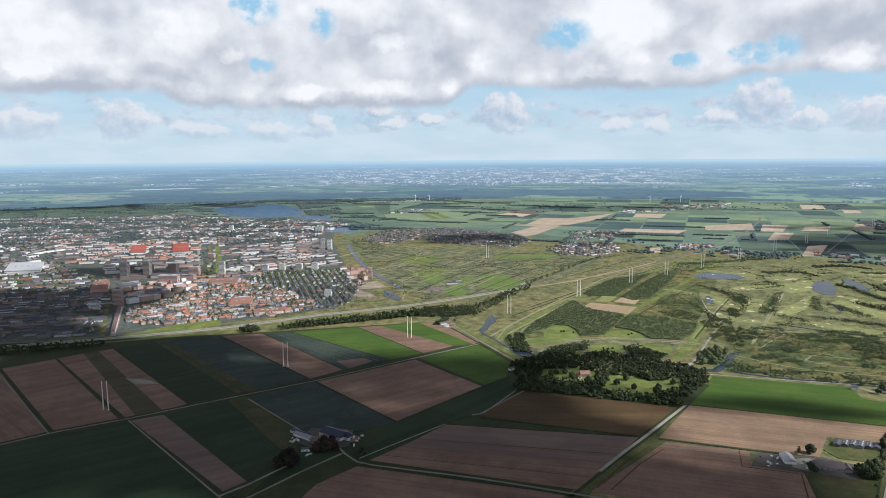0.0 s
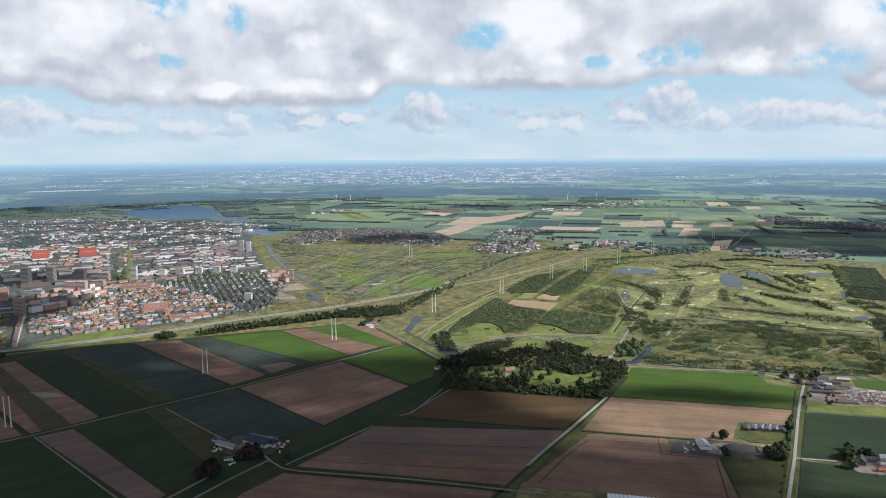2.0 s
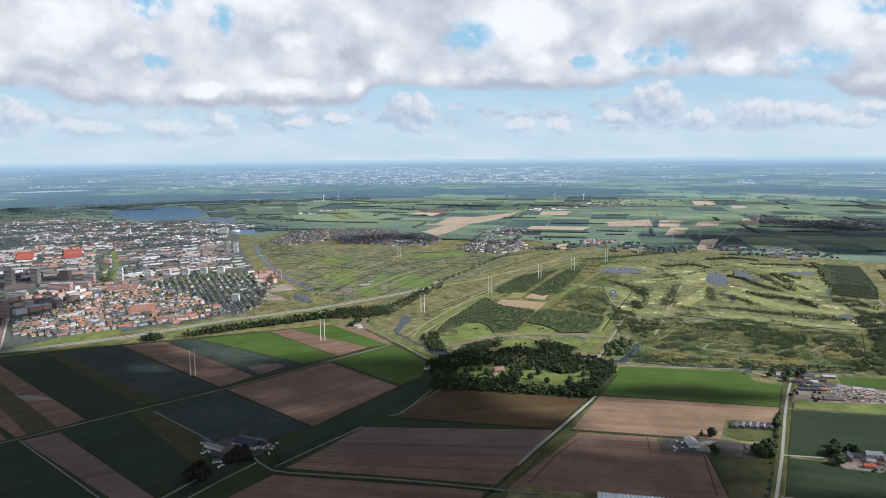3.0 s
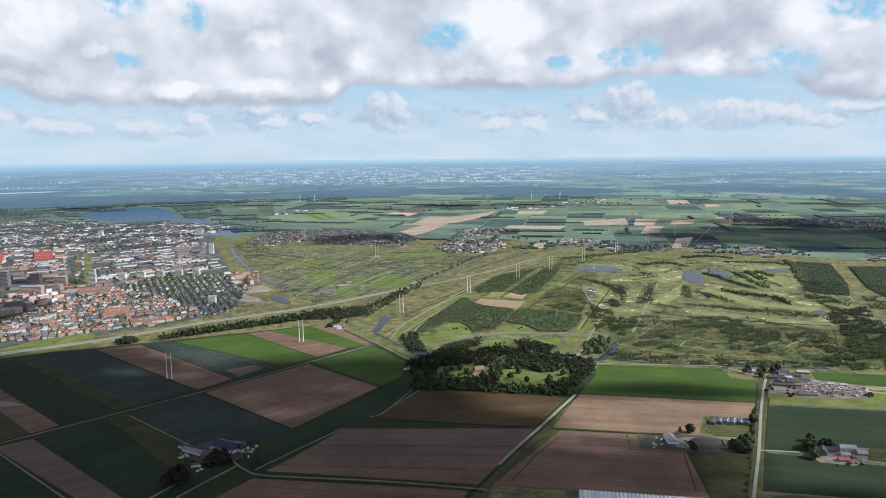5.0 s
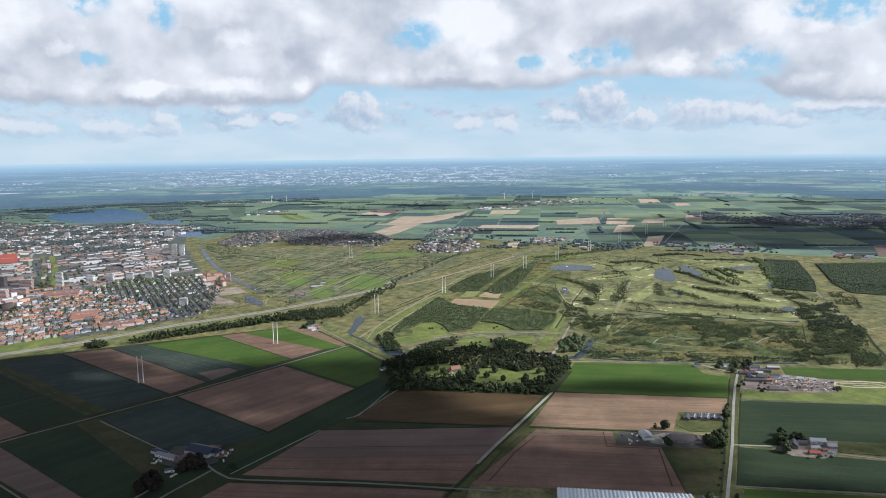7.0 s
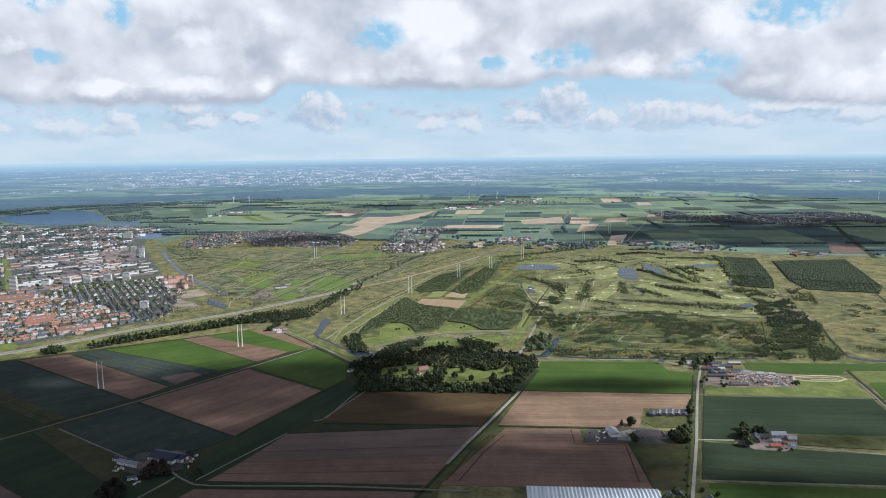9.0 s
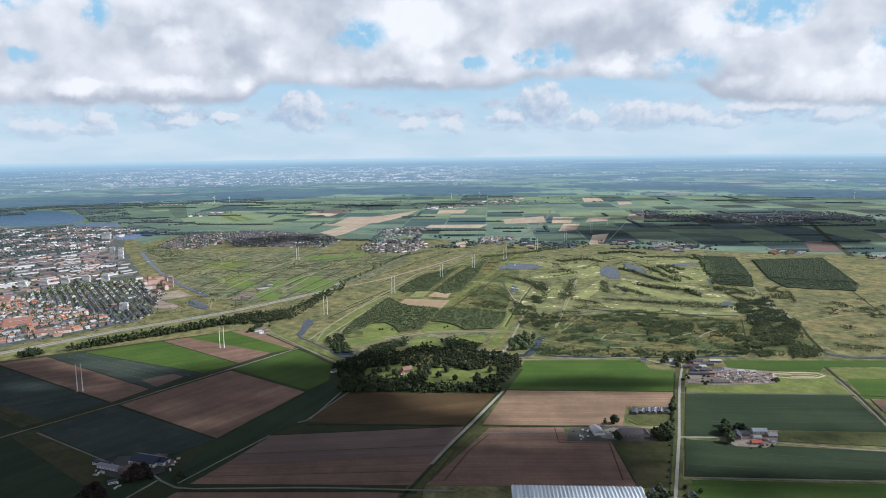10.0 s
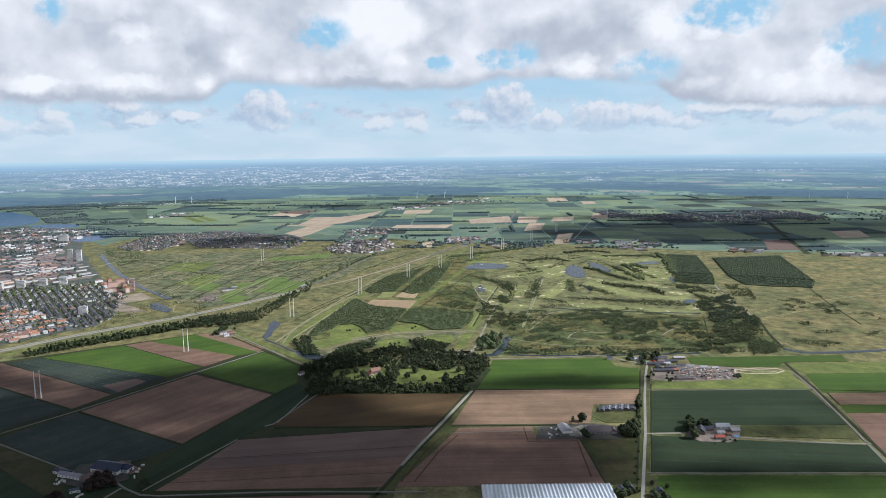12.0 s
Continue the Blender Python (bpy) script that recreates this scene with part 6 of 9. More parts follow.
for i, (poly, high, leaf) in enumerate(((([(384.4, 1019.1), (417.7, 1039.6), (419.5, 1009.0), (406.1, 972.1), (379.4, 949.6), (361.9, 962.9)], 5.5, LEAF2), ([(476.7, 1151.9), (534.2, 1177.6), (529.1, 1131.0), (461.3, 1045.7), (454.7, 1089.3)], 4, LEAF3), ([(450.2, 989.7), (470.6, 1011.2), (498.5, 1015.4), (524.4, 986.3), (512.7, 965.2), (471.9, 963.6)], 4, LEAF2),
        ([(519.9, 1046.8), (551.0, 1034.5), (539.1, 1007.2), (514.8, 1016.8)], 4, LEAF), ([(566.4, 1125.6), (656.8, 1118.5), (685.1, 1068.8), (631.7, 1058.1), (561.7, 1094.9)], 3, LEAF2),)
    + (([(640.5, 1081.9), (687.9, 1091.4), (665.9, 989.1), (659.0, 915.1), (630.9, 908.3), (585.5, 933.2), (621.9, 1006.5)], 4.6, LEAF3),
        ([(685.1, 1068.8), (728.5, 1028.6), (687.9, 960.3), (644.0, 989.6)], 4.4, LEAF3), ([(733.4, 1123.2), (778.7, 1031.5), (801.8, 999.4), (757.9, 952.7), (713.2, 946.4), (720.1, 1001.1), (692.0, 1061.4)], 2.8, LEAF2), ([(844.6, 1028.8), (906.2, 1033.5), (867.5, 973.2), (799.0, 952.9), (804.4, 976.3)], 7, LEAF),
        ([(826.4, 985.1), (908.5, 979.7), (832.5, 883.9), (798.7, 860.3), (736.9, 842.9), (698.4, 844.8), (711.8, 894.4), (754.9, 914.5)], 6.5, LEAF3),)
    + (([(766.9, 834.6), (809.1, 838.6), (797.8, 809.3), (762.7, 791.1), (744.2, 804.5)], 4.5, LEAF3), ([(896.4, 1008.0), (901.1, 982.6), (851.0, 915.9), (831.9, 923.4)], 7, LEAF),
        ([(729.5, 924.5), (751.8, 908.1), (713.2, 852.2), (677.1, 846.6)], 4, LEAF3), ([(667.6, 894.0), (702.5, 890.9), (689.3, 861.5), (653.5, 868.9)], 3, LEAF2), ([(946.4, 1278.6), (990.4, 1239.6), (971.5, 1168.9), (916.2, 1103.2), (856.2, 1073.9), (911.3, 1133.4), (940.2, 1213.4)], 5, LEAF3), ([(885.8, 1115.5), (933.9, 1124.3), (919.5, 1048.4), (887.0, 1026.3), (844.2, 1043.5)], 5.5, LEAF),)
    + (([(486.4, 1131.7), (553.8, 1175.8), (588.7, 1147.5), (525.9, 1094.7), (477.8, 1089.1)], 3.4, LEAF2), ([(579.5, 1129.0), (635.8, 1146.1), (735.0, 1124.5), (702.2, 1072.7), (580.4, 1059.5)], 3.4, LEAF3), ([(497.2, 1061.7), (551.9, 1073.5), (550.0, 1034.7), (501.3, 1005.7), (476.0, 1024.4)], 4, LEAF2), ([(493.9, 1277.2), (566.2, 1323.2), (547.1, 1252.5), (473.2, 1170.3), (474.1, 1211.1)], 3.6, LEAF3),
        ([(459.2, 1211.6), (526.6, 1253.1), (486.4, 1131.7), (437.2, 1097.2)], 4, LEAF3),))):
    leaf = LEAF4 if leaf is LEAF else leaf
    high *= 0.8
    wood(poly, high, 13 if high < 4 else 16, SCRUB if high < 4.8 else "dense dark green wood", leaf, 120 + i, -0.02, 0.03, squat=1.8 if high < 4 else 1.5)
wood([(394.6, 963.2), (490.9, 925.7), (565.4, 886.9), (649.6, 863.8), (808.0, 815.2), (772.6, 790.4), (674.9, 831.5), (547.3, 859.4), (395.9, 924.4)], 2.2, 16, "reedy scrub along a canal", LEAF2, 24, -0.05, 0.03, squat=2.0)
wood([(448.0, 1163.4), (561.0, 1137.3), (815.9, 1016.6), (893.0, 976.6), (799.3, 808.7), (673.1, 841.7), (525.9, 886.3), (382.7, 935.7), (446.5, 1035.9)], 1.8, 42, "tussocks and low bushes in rough grass", LEAF3, 150, 0.04, 0.03, squat=2.2)
wood([(716.6, 997.9), (773.1, 1002.9), (776.1, 952.4), (734.3, 907.0), (691.9, 929.2)], 3.2, 16, "patchy grey-green scrub and young trees", LEAF3, 304, -0.05, 0.03, squat=1.5)
wood([(764.4, 848.3), (802.5, 855.0), (794.8, 818.2), (756.4, 783.1), (727.2, 793.2)], 3.6, 13, "patchy grey-green scrub and young trees", LEAF3, 305, squat=1.5)
wood([(1054.9, 1233.6), (1097.6, 1231.3), (1060.1, 1142.4), (1010.1, 1091.8), (984.4, 1123.5)], 3.2, 18, "patchy grey-green scrub and young trees", LEAF3, 306, -0.05, 0.03, squat=1.5)
wood([(551.8, 1126.9), (637.9, 1086.7), (572.3, 986.3), (505.5, 1025.1)], 2.6, 22, "patchy grey-green scrub and young trees", LEAF2, 307, 0.0, 0.03, squat=1.5)
wood([(720.4, 897.7), (732.3, 815.2), (685.9, 813.5), (663.0, 851.8)], 3.0, 16, "patchy grey-green scrub and young trees", LEAF3, 308, 0.04, 0.04, squat=1.5)
wood([(842.4, 905.6), (956.1, 937.4), (993.6, 967.9), (883.0, 942.6)], 1.6, 60, "low tussocks in dry grass", LEAF2, 310, 0.05, 0.03, squat=1.5)
wood([(1061.7, 1062.0), (1087.9, 1068.8), (1089.7, 1051.8), (1063.8, 1045.3)], 2.8, 14, "low dark thicket in dry grass", LEAF4, 320, squat=1.5)
wood([(1057.0, 1037.3), (1082.6, 1046.4), (1080.5, 1028.7), (1055.2, 1020.0)], 2.8, 14, "low dark thicket in dry grass", LEAF4, 321, squat=1.5)
wood([(1012.5, 1013.0), (1030.3, 1019.0), (1029.7, 1006.8), (1012.1, 1001.0)], 2.8, 14, "low dark thicket in dry grass", LEAF4, 322, squat=1.5)
wood([(1033.5, 1005.4), (1046.7, 1010.5), (1045.0, 1001.3), (1031.9, 996.3)], 2.8, 14, "low dark thicket in dry grass", LEAF4, 323, squat=1.5)
wood([(1068.8, 1007.5), (1102.1, 1020.9), (1095.8, 997.7), (1063.2, 985.0)], 2.8, 14, "low dark thicket in dry grass", LEAF4, 324, squat=1.5)
wood([(1084.1, 992.0), (1109.5, 1002.8), (1103.2, 985.1), (1078.3, 974.7)], 2.8, 14, "low dark thicket in dry grass", LEAF4, 325, squat=1.5)
wood([(1066.1, 960.2), (1083.9, 967.9), (1079.2, 955.5), (1061.6, 948.0)], 2.8, 14, "low dark thicket in dry grass", LEAF4, 326, squat=1.5)
wood([(933.0, 912.5), (959.4, 919.5), (960.9, 902.6), (934.8, 896.0)], 2.8, 14, "low dark thicket in dry grass", LEAF3, 327, squat=1.5)
wood([(907.6, 860.2), (942.5, 862.6), (954.0, 843.7), (919.4, 841.6)], 2.8, 14, "low dark thicket in dry grass", LEAF3, 328, squat=1.5)
wood([(845.0, 810.2), (885.6, 815.6), (895.1, 792.6), (855.1, 787.7)], 2.8, 14, "low dark thicket in dry grass", LEAF3, 329, squat=1.5)
wood([(1127.5, 1011.6), (1148.8, 1019.6), (1145.0, 1005.3), (1124.0, 997.6)], 2.8, 14, "low dark thicket in dry grass", LEAF4, 330, squat=1.5)
wood([(1049.4, 966.2), (1070.8, 975.0), (1066.1, 960.2), (1045.1, 951.6)], 2.8, 14, "low dark thicket in dry grass", LEAF4, 331, squat=1.5)
wood([(989.4, 992.6), (1005.7, 998.5), (1004.4, 987.1), (988.2, 981.3)], 2.8, 14, "low dark thicket in dry grass", LEAF3, 332, squat=1.5)
wood([(965.4, 1163.7), (994.4, 1131.8), (948.2, 1072.2), (911.3, 1089.6)], 4.6, 13, "dense dark green wood beside grassland", LEAF4, 340, 0.03, 0.035, squat=1.5)
wood([(869.3, 1038.9), (938.6, 1048.3), (883.5, 966.0), (824.2, 972.0)], 4.6, 13, "dense dark green wood beside grassland", LEAF4, 341, 0.03, 0.035, squat=1.5)
wood([(808.5, 947.3), (860.4, 942.6), (779.7, 853.2), (744.5, 855.1)], 4.6, 13, "dense dark green wood beside grassland", LEAF3, 342, 0.03, 0.035, squat=1.5)
# trees between fairways
STRIPS = ((([(822.1, 1344.1), (838.5, 1302.0), (883.8, 1263.0), (867.4, 1205.1)], 5, 9), ([(771.7, 1322.6), (770.0, 1283.0), (777.1, 1241.9)], 4, 9), ([(720.4, 1210.8), (761.7, 1165.6), (812.8, 1145.0), (860.8, 1087.7), (854.3, 1054.3)], 4.4, 8), ([(677.6, 1239.9), (703.6, 1217.6)], 3.4, 6), ([(966.8, 1522.4), (941.9, 1434.9), (926.4, 1352.9)], 4.4, 9),
    ([(1031.4, 1543.1), (1029.7, 1486.5)], 3.6, 6), ([(903.0, 1512.4), (891.9, 1430.8), (898.0, 1364.7)], 4.4, 8), ([(594.5, 1506.2), (605.4, 1448.1), (596.1, 1374.2)], 5, 10),)
    + (([(579.7, 1552.7), (597.8, 1497.0)], 3.4, 6), ([(703.6, 1551.8), (748.9, 1559.2)], 3.4, 8), ([(614.6, 1314.4), (619.7, 1287.5), (681.6, 1394.8)], 3.6, 8), ([(764.6, 1404.8), (711.6, 1300.4)], 4, 9),
    ([(617.5, 1252.5), (648.3, 1205.9)], 3.6, 7), ([(975.0, 1404.3), (965.4, 1360.0)], 3.4, 6), ([(1043.5, 1697.8), (1150.3, 1663.2), (1163.0, 1623.5)], 3.6, 7), ([(895.9, 1552.3), (894.8, 1506.9)], 3, 5), ([(803.9, 1711.8), (886.0, 1720.2), (902.3, 1669.7)], 3.6, 8), ([(643.5, 1858.5), (761.9, 1891.5), (894.1, 1938.1)], 3.6, 8),)
    + (([(974.0, 1799.5), (1051.7, 1803.4), (1092.2, 1760.5)], 3.6, 8),
    ([(1205.9, 1674.6), (1163.6, 1579.4), (1076.0, 1439.6), (990.3, 1296.5)], 4.6, 10), ([(426.4, 1360.0), (491.1, 1364.8), (493.0, 1274.2)], 3.4, 12), ([(584.4, 1183.1), (636.3, 1188.8)], 3.2, 8), ([(935.1, 1283.2), (963.5, 1271.5), (1017.5, 1263.5)], 3.6, 9), ([(632.0, 1444.6), (585.0, 1326.5), (534.7, 1257.4)], 3.4, 9),))
for i, (pts, high, spread) in enumerate(STRIPS):
    rng = random.Random(i)
    woodland("tree_strip", [(p.x + rng.gauss(0, 4), p.y + rng.gauss(0, spread)) for p in smooth_line(pts, 2.6) for _ in range(3)], high,
             "uneven strip of dark trees between fairways", LEAF3 if i % 3 else LEAF, 40 + i, "trees", 1.4)
# bushes in the dry grassland
for i, (bx, by) in enumerate([(1051.6, 1065.2), (1074.9, 1067.1), (1003.5, 999.5), (1069.6, 1041.2), (1037.6, 1001.0), (1079.2, 1010.3), (1060.6, 976.5), (1048.5, 956.8), (1051.4, 941.3), (1147.5, 1066.8), (1131.5, 999.9), (1132.9, 988.7), (997.8, 818.9), (939.8, 909.7), (853.3, 821.3), (861.5, 807.8), (885.3, 798.5), (1101.4, 926.1), (1087.4, 881.3), (1030.3, 1030.0), (862.7, 814.2), (843.8, 828.5), (983.3, 817.0), (1073.8, 961.3), (1102.9, 916.0)]):
    rng = random.Random(i)
    woodland("thicket", [(bx + rng.gauss(0, 6), by + rng.gauss(0, 5)) for _ in range(20)], 2.8, "low dark thicket in dry grass", LEAF3, 70 + i, "bush", 1.6)
# hedges, shelter belts and gardens of the far polder
rng = random.Random(4)
spots = []
for poly, cnt in (([(540.5, 2093.0), (1405.8, 1713.9), (1823.2, 1407.4), (1883.2, 1453.7), (1473.6, 1795.8), (702.1, 2248.3)], 420), 
                  ([(621.4, 2399.2), (968.3, 2160.4), (1082.0, 2006.7), (866.5, 1929.6), (667.4, 2051.5)], 240), ([(-712.2, 3914.7), (-255.3, 3345.7), (-259.6, 3067.6), (-527.7, 3527.9)], 160), ([(-300.4, 4430.5), (2411.0, 4135.3), (2086.1, 3573.1), (334.1, 3520.2)], 260),
                  ([(1789.8, 3045.5), (2509.9, 2480.3), (3096.1, 2389.3), (2710.4, 2091.7), (1977.7, 2239.3), (1623.6, 2670.4)], 420), ([(-2697.4, 4030.7), (-1572.4, 4569.1), (-1329.4, 3597.2), (-2297.2, 3421.2)], 620)):
    spots += scatter(poly, cnt, cnt, 0.12, 0.006)
ca, sa_ = math.cos(radians(-20)), math.sin(radians(-20))
for _ in range(70):
    r0, a0 = rng.uniform(2300, 4700), radians(rng.uniform(-12, 46))
    x0, y0, ln = r0 * math.sin(a0), r0 * math.cos(a0), rng.uniform(60, 380)
    du = (ca, sa_) if rng.random() < 0.75 else (-sa_, ca)
    spots += [(x0 + du[0] * q + rng.gauss(0, 3), y0 + du[1] * q + rng.gauss(0, 3)) for q in (2.4 * w for w in range(int(ln / 2.4))) if math.hypot(x0 + du[0] * q, y0 + du[1] * q) < 4800]
MID = [p for p in smooth_line(MOTORWAY, 25.0) if p.y > 1500]
spots = [p for p in spots if min((p[0] - q.x) ** 2 + (p[1] - q.y) ** 2 for q in MID) > 900]
spots = [p for p in spots if not any(inside(p[0], p[1], q) for q in TANS)]
woodland("shelter_belt", spots, 5.5, "dark shelter belts and gardens in the far polder", LEAFHAZE, 91, squat=1.7)
wood([(-945.3, 4447.8), (-720.8, 4585.6), (-558.3, 3820.2), (-584.1, 3435.1), (-682.1, 3508.0), (-803.2, 3923.4)], 6, 150, "dark lakeside wood far off", LEAFHAZE, 160, -0.1, 0.004, squat=1.6)
wood([(-1407.9, 3899.6), (-1379.7, 4151.9), (-1141.6, 3514.3), (-927.9, 3311.1), (-720.9, 3353.7), (-578.7, 3171.0), (-850.1, 3219.6), (-1094.3, 3324.5)], 6, 120, "trees along a lake shore", LEAFHAZE, 161, -0.1, 0.004, squat=1.6)
wood([(-508.5, 3397.3), (-357.7, 3049.7), (-197.9, 2894.1), (-211.9, 2764.3), (-335.8, 2858.9), (-466.1, 3109.2)], 5.5, 130, "trees beside a village", LEAFHAZE, 162, -0.1, 0.006, squat=1.6)
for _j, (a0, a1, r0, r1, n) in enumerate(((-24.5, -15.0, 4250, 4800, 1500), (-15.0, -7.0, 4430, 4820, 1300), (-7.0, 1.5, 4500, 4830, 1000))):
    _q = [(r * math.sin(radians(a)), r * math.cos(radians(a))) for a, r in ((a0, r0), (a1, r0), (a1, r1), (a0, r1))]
    woodland("forest", scatter(_q, n, 400 + _j, -0.06, 0.004), 6.0, "dark forest behind a lake, tinted with blue haze", LEAFHAZEDARK, 400 + _j, squat=1.9)
# hedges and wet strips of the nature meadow
for i, pts in enumerate(([(8.5, 1794.9), (286.3, 1979.9)], [(85.7, 1866.0), (350.9, 1976.6)], [(26.5, 2026.4), (268.5, 2096.5)], [(114.7, 2117.0), (362.6, 2043.8)], [(127.2, 1611.9), (326.2, 1835.6), (447.3, 1971.8)], [(-6.0, 1632.1), (66.8, 1774.5), (146.9, 1863.1)], [(-146.2, 2118.4), (-6.8, 1994.5), (128.2, 2055.9)], [(-263.3, 2228.5), (-112.6, 2141.6)],
                         [(77.5, 1432.0), (146.0, 1528.1), (186.9, 1553.2)], [(296.4, 1665.2), (450.3, 1848.9), (584.6, 1998.1)], [(-27.6, 1343.4), (53.0, 1410.1), (142.3, 1489.7)], [(332.9, 1873.9), (528.4, 2035.2), (698.6, 2149.0)], [(431.6, 1692.5), (565.7, 1730.7), (662.0, 1772.4)], [(258.2, 1861.1), (403.7, 1961.7), (524.2, 2033.1)])):
    rng = random.Random(i)
    woodland("hedge", [(p.x + rng.gauss(0, 4), p.y + rng.gauss(0, 7)) for p in smooth_line(pts, 2.2) if rng.random() < 0.6], 2.1, "low uneven hedge across a meadow", LEAF2, 200 + i, "hedge", 1.5)
# bushes of the nature meadow
wood([(-241.6, 2040.0), (-37.3, 1871.7), (109.5, 2022.2), (329.5, 1854.5), (153.8, 1610.8), (-29.7, 1453.5), (-110.7, 1585.7)], 2.2, 420, "scattered bushes in a meadow", LEAF2, 30, 0.14, 0.012, squat=1.5)
wood([(-126.5, 1622.2), (-57.5, 1562.8), (20.3, 1580.5), (-39.5, 1369.7), (-100.1, 1426.9)], 4, 120, "scattered bushes in a meadow", LEAF, 31, 0.05, 0.02)
wood([(-329.8, 2457.0), (-248.8, 2452.1), (-171.5, 2223.4), (-241.6, 2040.0)], 2.0, 60, "dark marsh scrub", LEAF3, 32, -0.05, 0.02, squat=1.5)
wood([(88.8, 1121.3), (147.5, 1221.3), (264.1, 1413.8), (417.2, 1600.1), (733.9, 1957.5), (734.4, 1835.6), (563.5, 1511.9), (410.5, 1354.2), (299.0, 1412.5), (152.4, 1180.0), (124.6, 1106.0)], 1.8, 160, "tussocks below a power line", LEAF2, 152, 0.1, 0.02, squat=2.0)
wood([(-210.8, 1375.7), (-118.8, 1518.7), (-100.1, 1426.9), (-203.3, 1324.2), (-375.9, 1237.5)], 3.5, 90, "garden scrub along the motorway", LEAF, 33, 0.0, 0.03)

# ---- golf course ----
FAIRS = ([[(644.4, 1748.2), (683.4, 1763.3), (739.4, 1718.1), (776.1, 1681.8), (730.2, 1661.0), (651.6, 1704.3)], [(486.6, 1519.9), (548.3, 1479.2), (571.3, 1433.1), (577.4, 1368.5), (561.0, 1299.2), (544.1, 1336.8), (538.2, 1418.5), (503.0, 1468.4)], [(589.3, 1350.4), (647.2, 1401.8), (651.5, 1365.1), (582.5, 1290.5), (556.1, 1277.4)], [(622.1, 1274.3), (716.9, 1373.1), (767.8, 1426.5), (718.6, 1337.5), (664.4, 1275.4), (624.8, 1249.5)],
    [(845.5, 1612.1), (857.0, 1587.8), (797.9, 1486.7), (741.7, 1460.9), (753.8, 1513.6)], [(636.9, 1520.7), (746.3, 1560.3), (813.9, 1577.6), (753.8, 1513.6), (652.6, 1490.0)]]
    + [[(791.9, 1378.5), (821.3, 1366.4), (824.5, 1280.6), (844.7, 1208.2), (904.1, 1165.8), (866.7, 1145.8), (810.2, 1197.9), (757.4, 1262.5), (758.2, 1321.3)], [(656.5, 1202.6), (692.2, 1177.1), (731.7, 1139.6), (779.8, 1099.4), (841.3, 1044.6), (776.4, 1060.9), (693.4, 1118.9), (641.5, 1176.0)],
    [(934.5, 1472.4), (1039.5, 1529.9), (1044.2, 1453.0), (1017.3, 1362.2), (958.1, 1324.7), (911.2, 1344.1), (914.2, 1405.2)], [(1013.7, 1622.1), (1091.8, 1631.9), (1147.9, 1607.8), (1166.4, 1578.2), (1104.6, 1572.8), (1020.1, 1577.9)], [(1089.9, 1508.5), (1082.4, 1437.0), (1046.1, 1366.4), (1018.7, 1353.6), (1041.9, 1427.4)]]
    + [[(827.1, 1425.4), (856.1, 1374.5), (882.2, 1341.2), (817.7, 1360.5)],
    [(847.2, 1098.5), (883.8, 1099.8), (866.9, 1069.6), (834.1, 1062.4)], [(984.5, 1711.7), (1060.8, 1725.4), (1122.2, 1698.9), (1049.5, 1650.1)], [(503.0, 1298.9), (524.3, 1261.6), (567.2, 1216.6), (548.3, 1192.4), (501.9, 1237.5)], [(771.0, 1643.7), (828.6, 1659.4), (854.1, 1628.3), (795.4, 1594.8)], [(874.0, 1344.6), (914.4, 1306.0), (926.6, 1252.2), (895.0, 1278.8)], [(902.0, 1229.1), (928.8, 1198.9), (914.0, 1167.7), (887.3, 1190.8)]])
for poly in FAIRS:
    LEVEL[0] += 1
    slab("fairway", list(poly), FAIRWAY, 0.2 + 0.003 * (LEVEL[0] % 30), "pale mown golf fairway", "fairway", rounded=True, group="golf fairways")
wood([(613.8, 1871.2), (974.0, 1799.5), (1227.7, 1665.2), (1020.1, 1248.2), (845.5, 1052.8), (573.5, 1161.9), (474.0, 1227.5), (478.1, 1436.2)], 2.2, 420, "low bushes on a golf course", LEAF3, 151, 0.12, 0.02, FAIRS + PONDS, squat=1.8)
for j, (pts, wide, high) in enumerate((([(822.6, 1365.1), (843.2, 1330.2), (859.4, 1291.2), (878.9, 1240.0)], 9, 4.2), ([(717.1, 1213.2), (750.3, 1185.5), (779.7, 1154.2), (805.2, 1119.8), (841.8, 1102.4)], 6, 3.6), ([(761.5, 1344.9), (767.5, 1297.1), (770.0, 1247.0)], 6, 4.2),
                                       ([(890.0, 1462.9), (896.4, 1413.1), (898.6, 1360.1)], 7, 4.2), ([(1004.8, 1543.7), (983.1, 1463.1), (934.4, 1369.6)], 7, 4.0), ([(598.6, 1479.6), (621.2, 1435.2), (606.9, 1358.7)], 9, 3.8), ([(597.6, 1270.8), (652.6, 1362.5), (717.9, 1460.4)], 5, 3.6),
                                       ([(751.2, 1589.0), (755.5, 1535.4), (690.5, 1509.1)], 6, 3.4), ([(948.0, 1222.5), (972.8, 1201.7), (1002.5, 1179.4)], 9, 4.0))):
    rng = random.Random(500 + j)
    woodland("tree_row", [(p.x + rng.gauss(0, wide), p.y + rng.gauss(0, wide)) for p in smooth_line(pts, 1.0) if rng.random() < 0.9], high, "belt of dark trees between golf fairways", LEAF4 if j % 2 else LEAF3, 500 + j, "trees", 1.4, 0.3)
rng = random.Random(12)
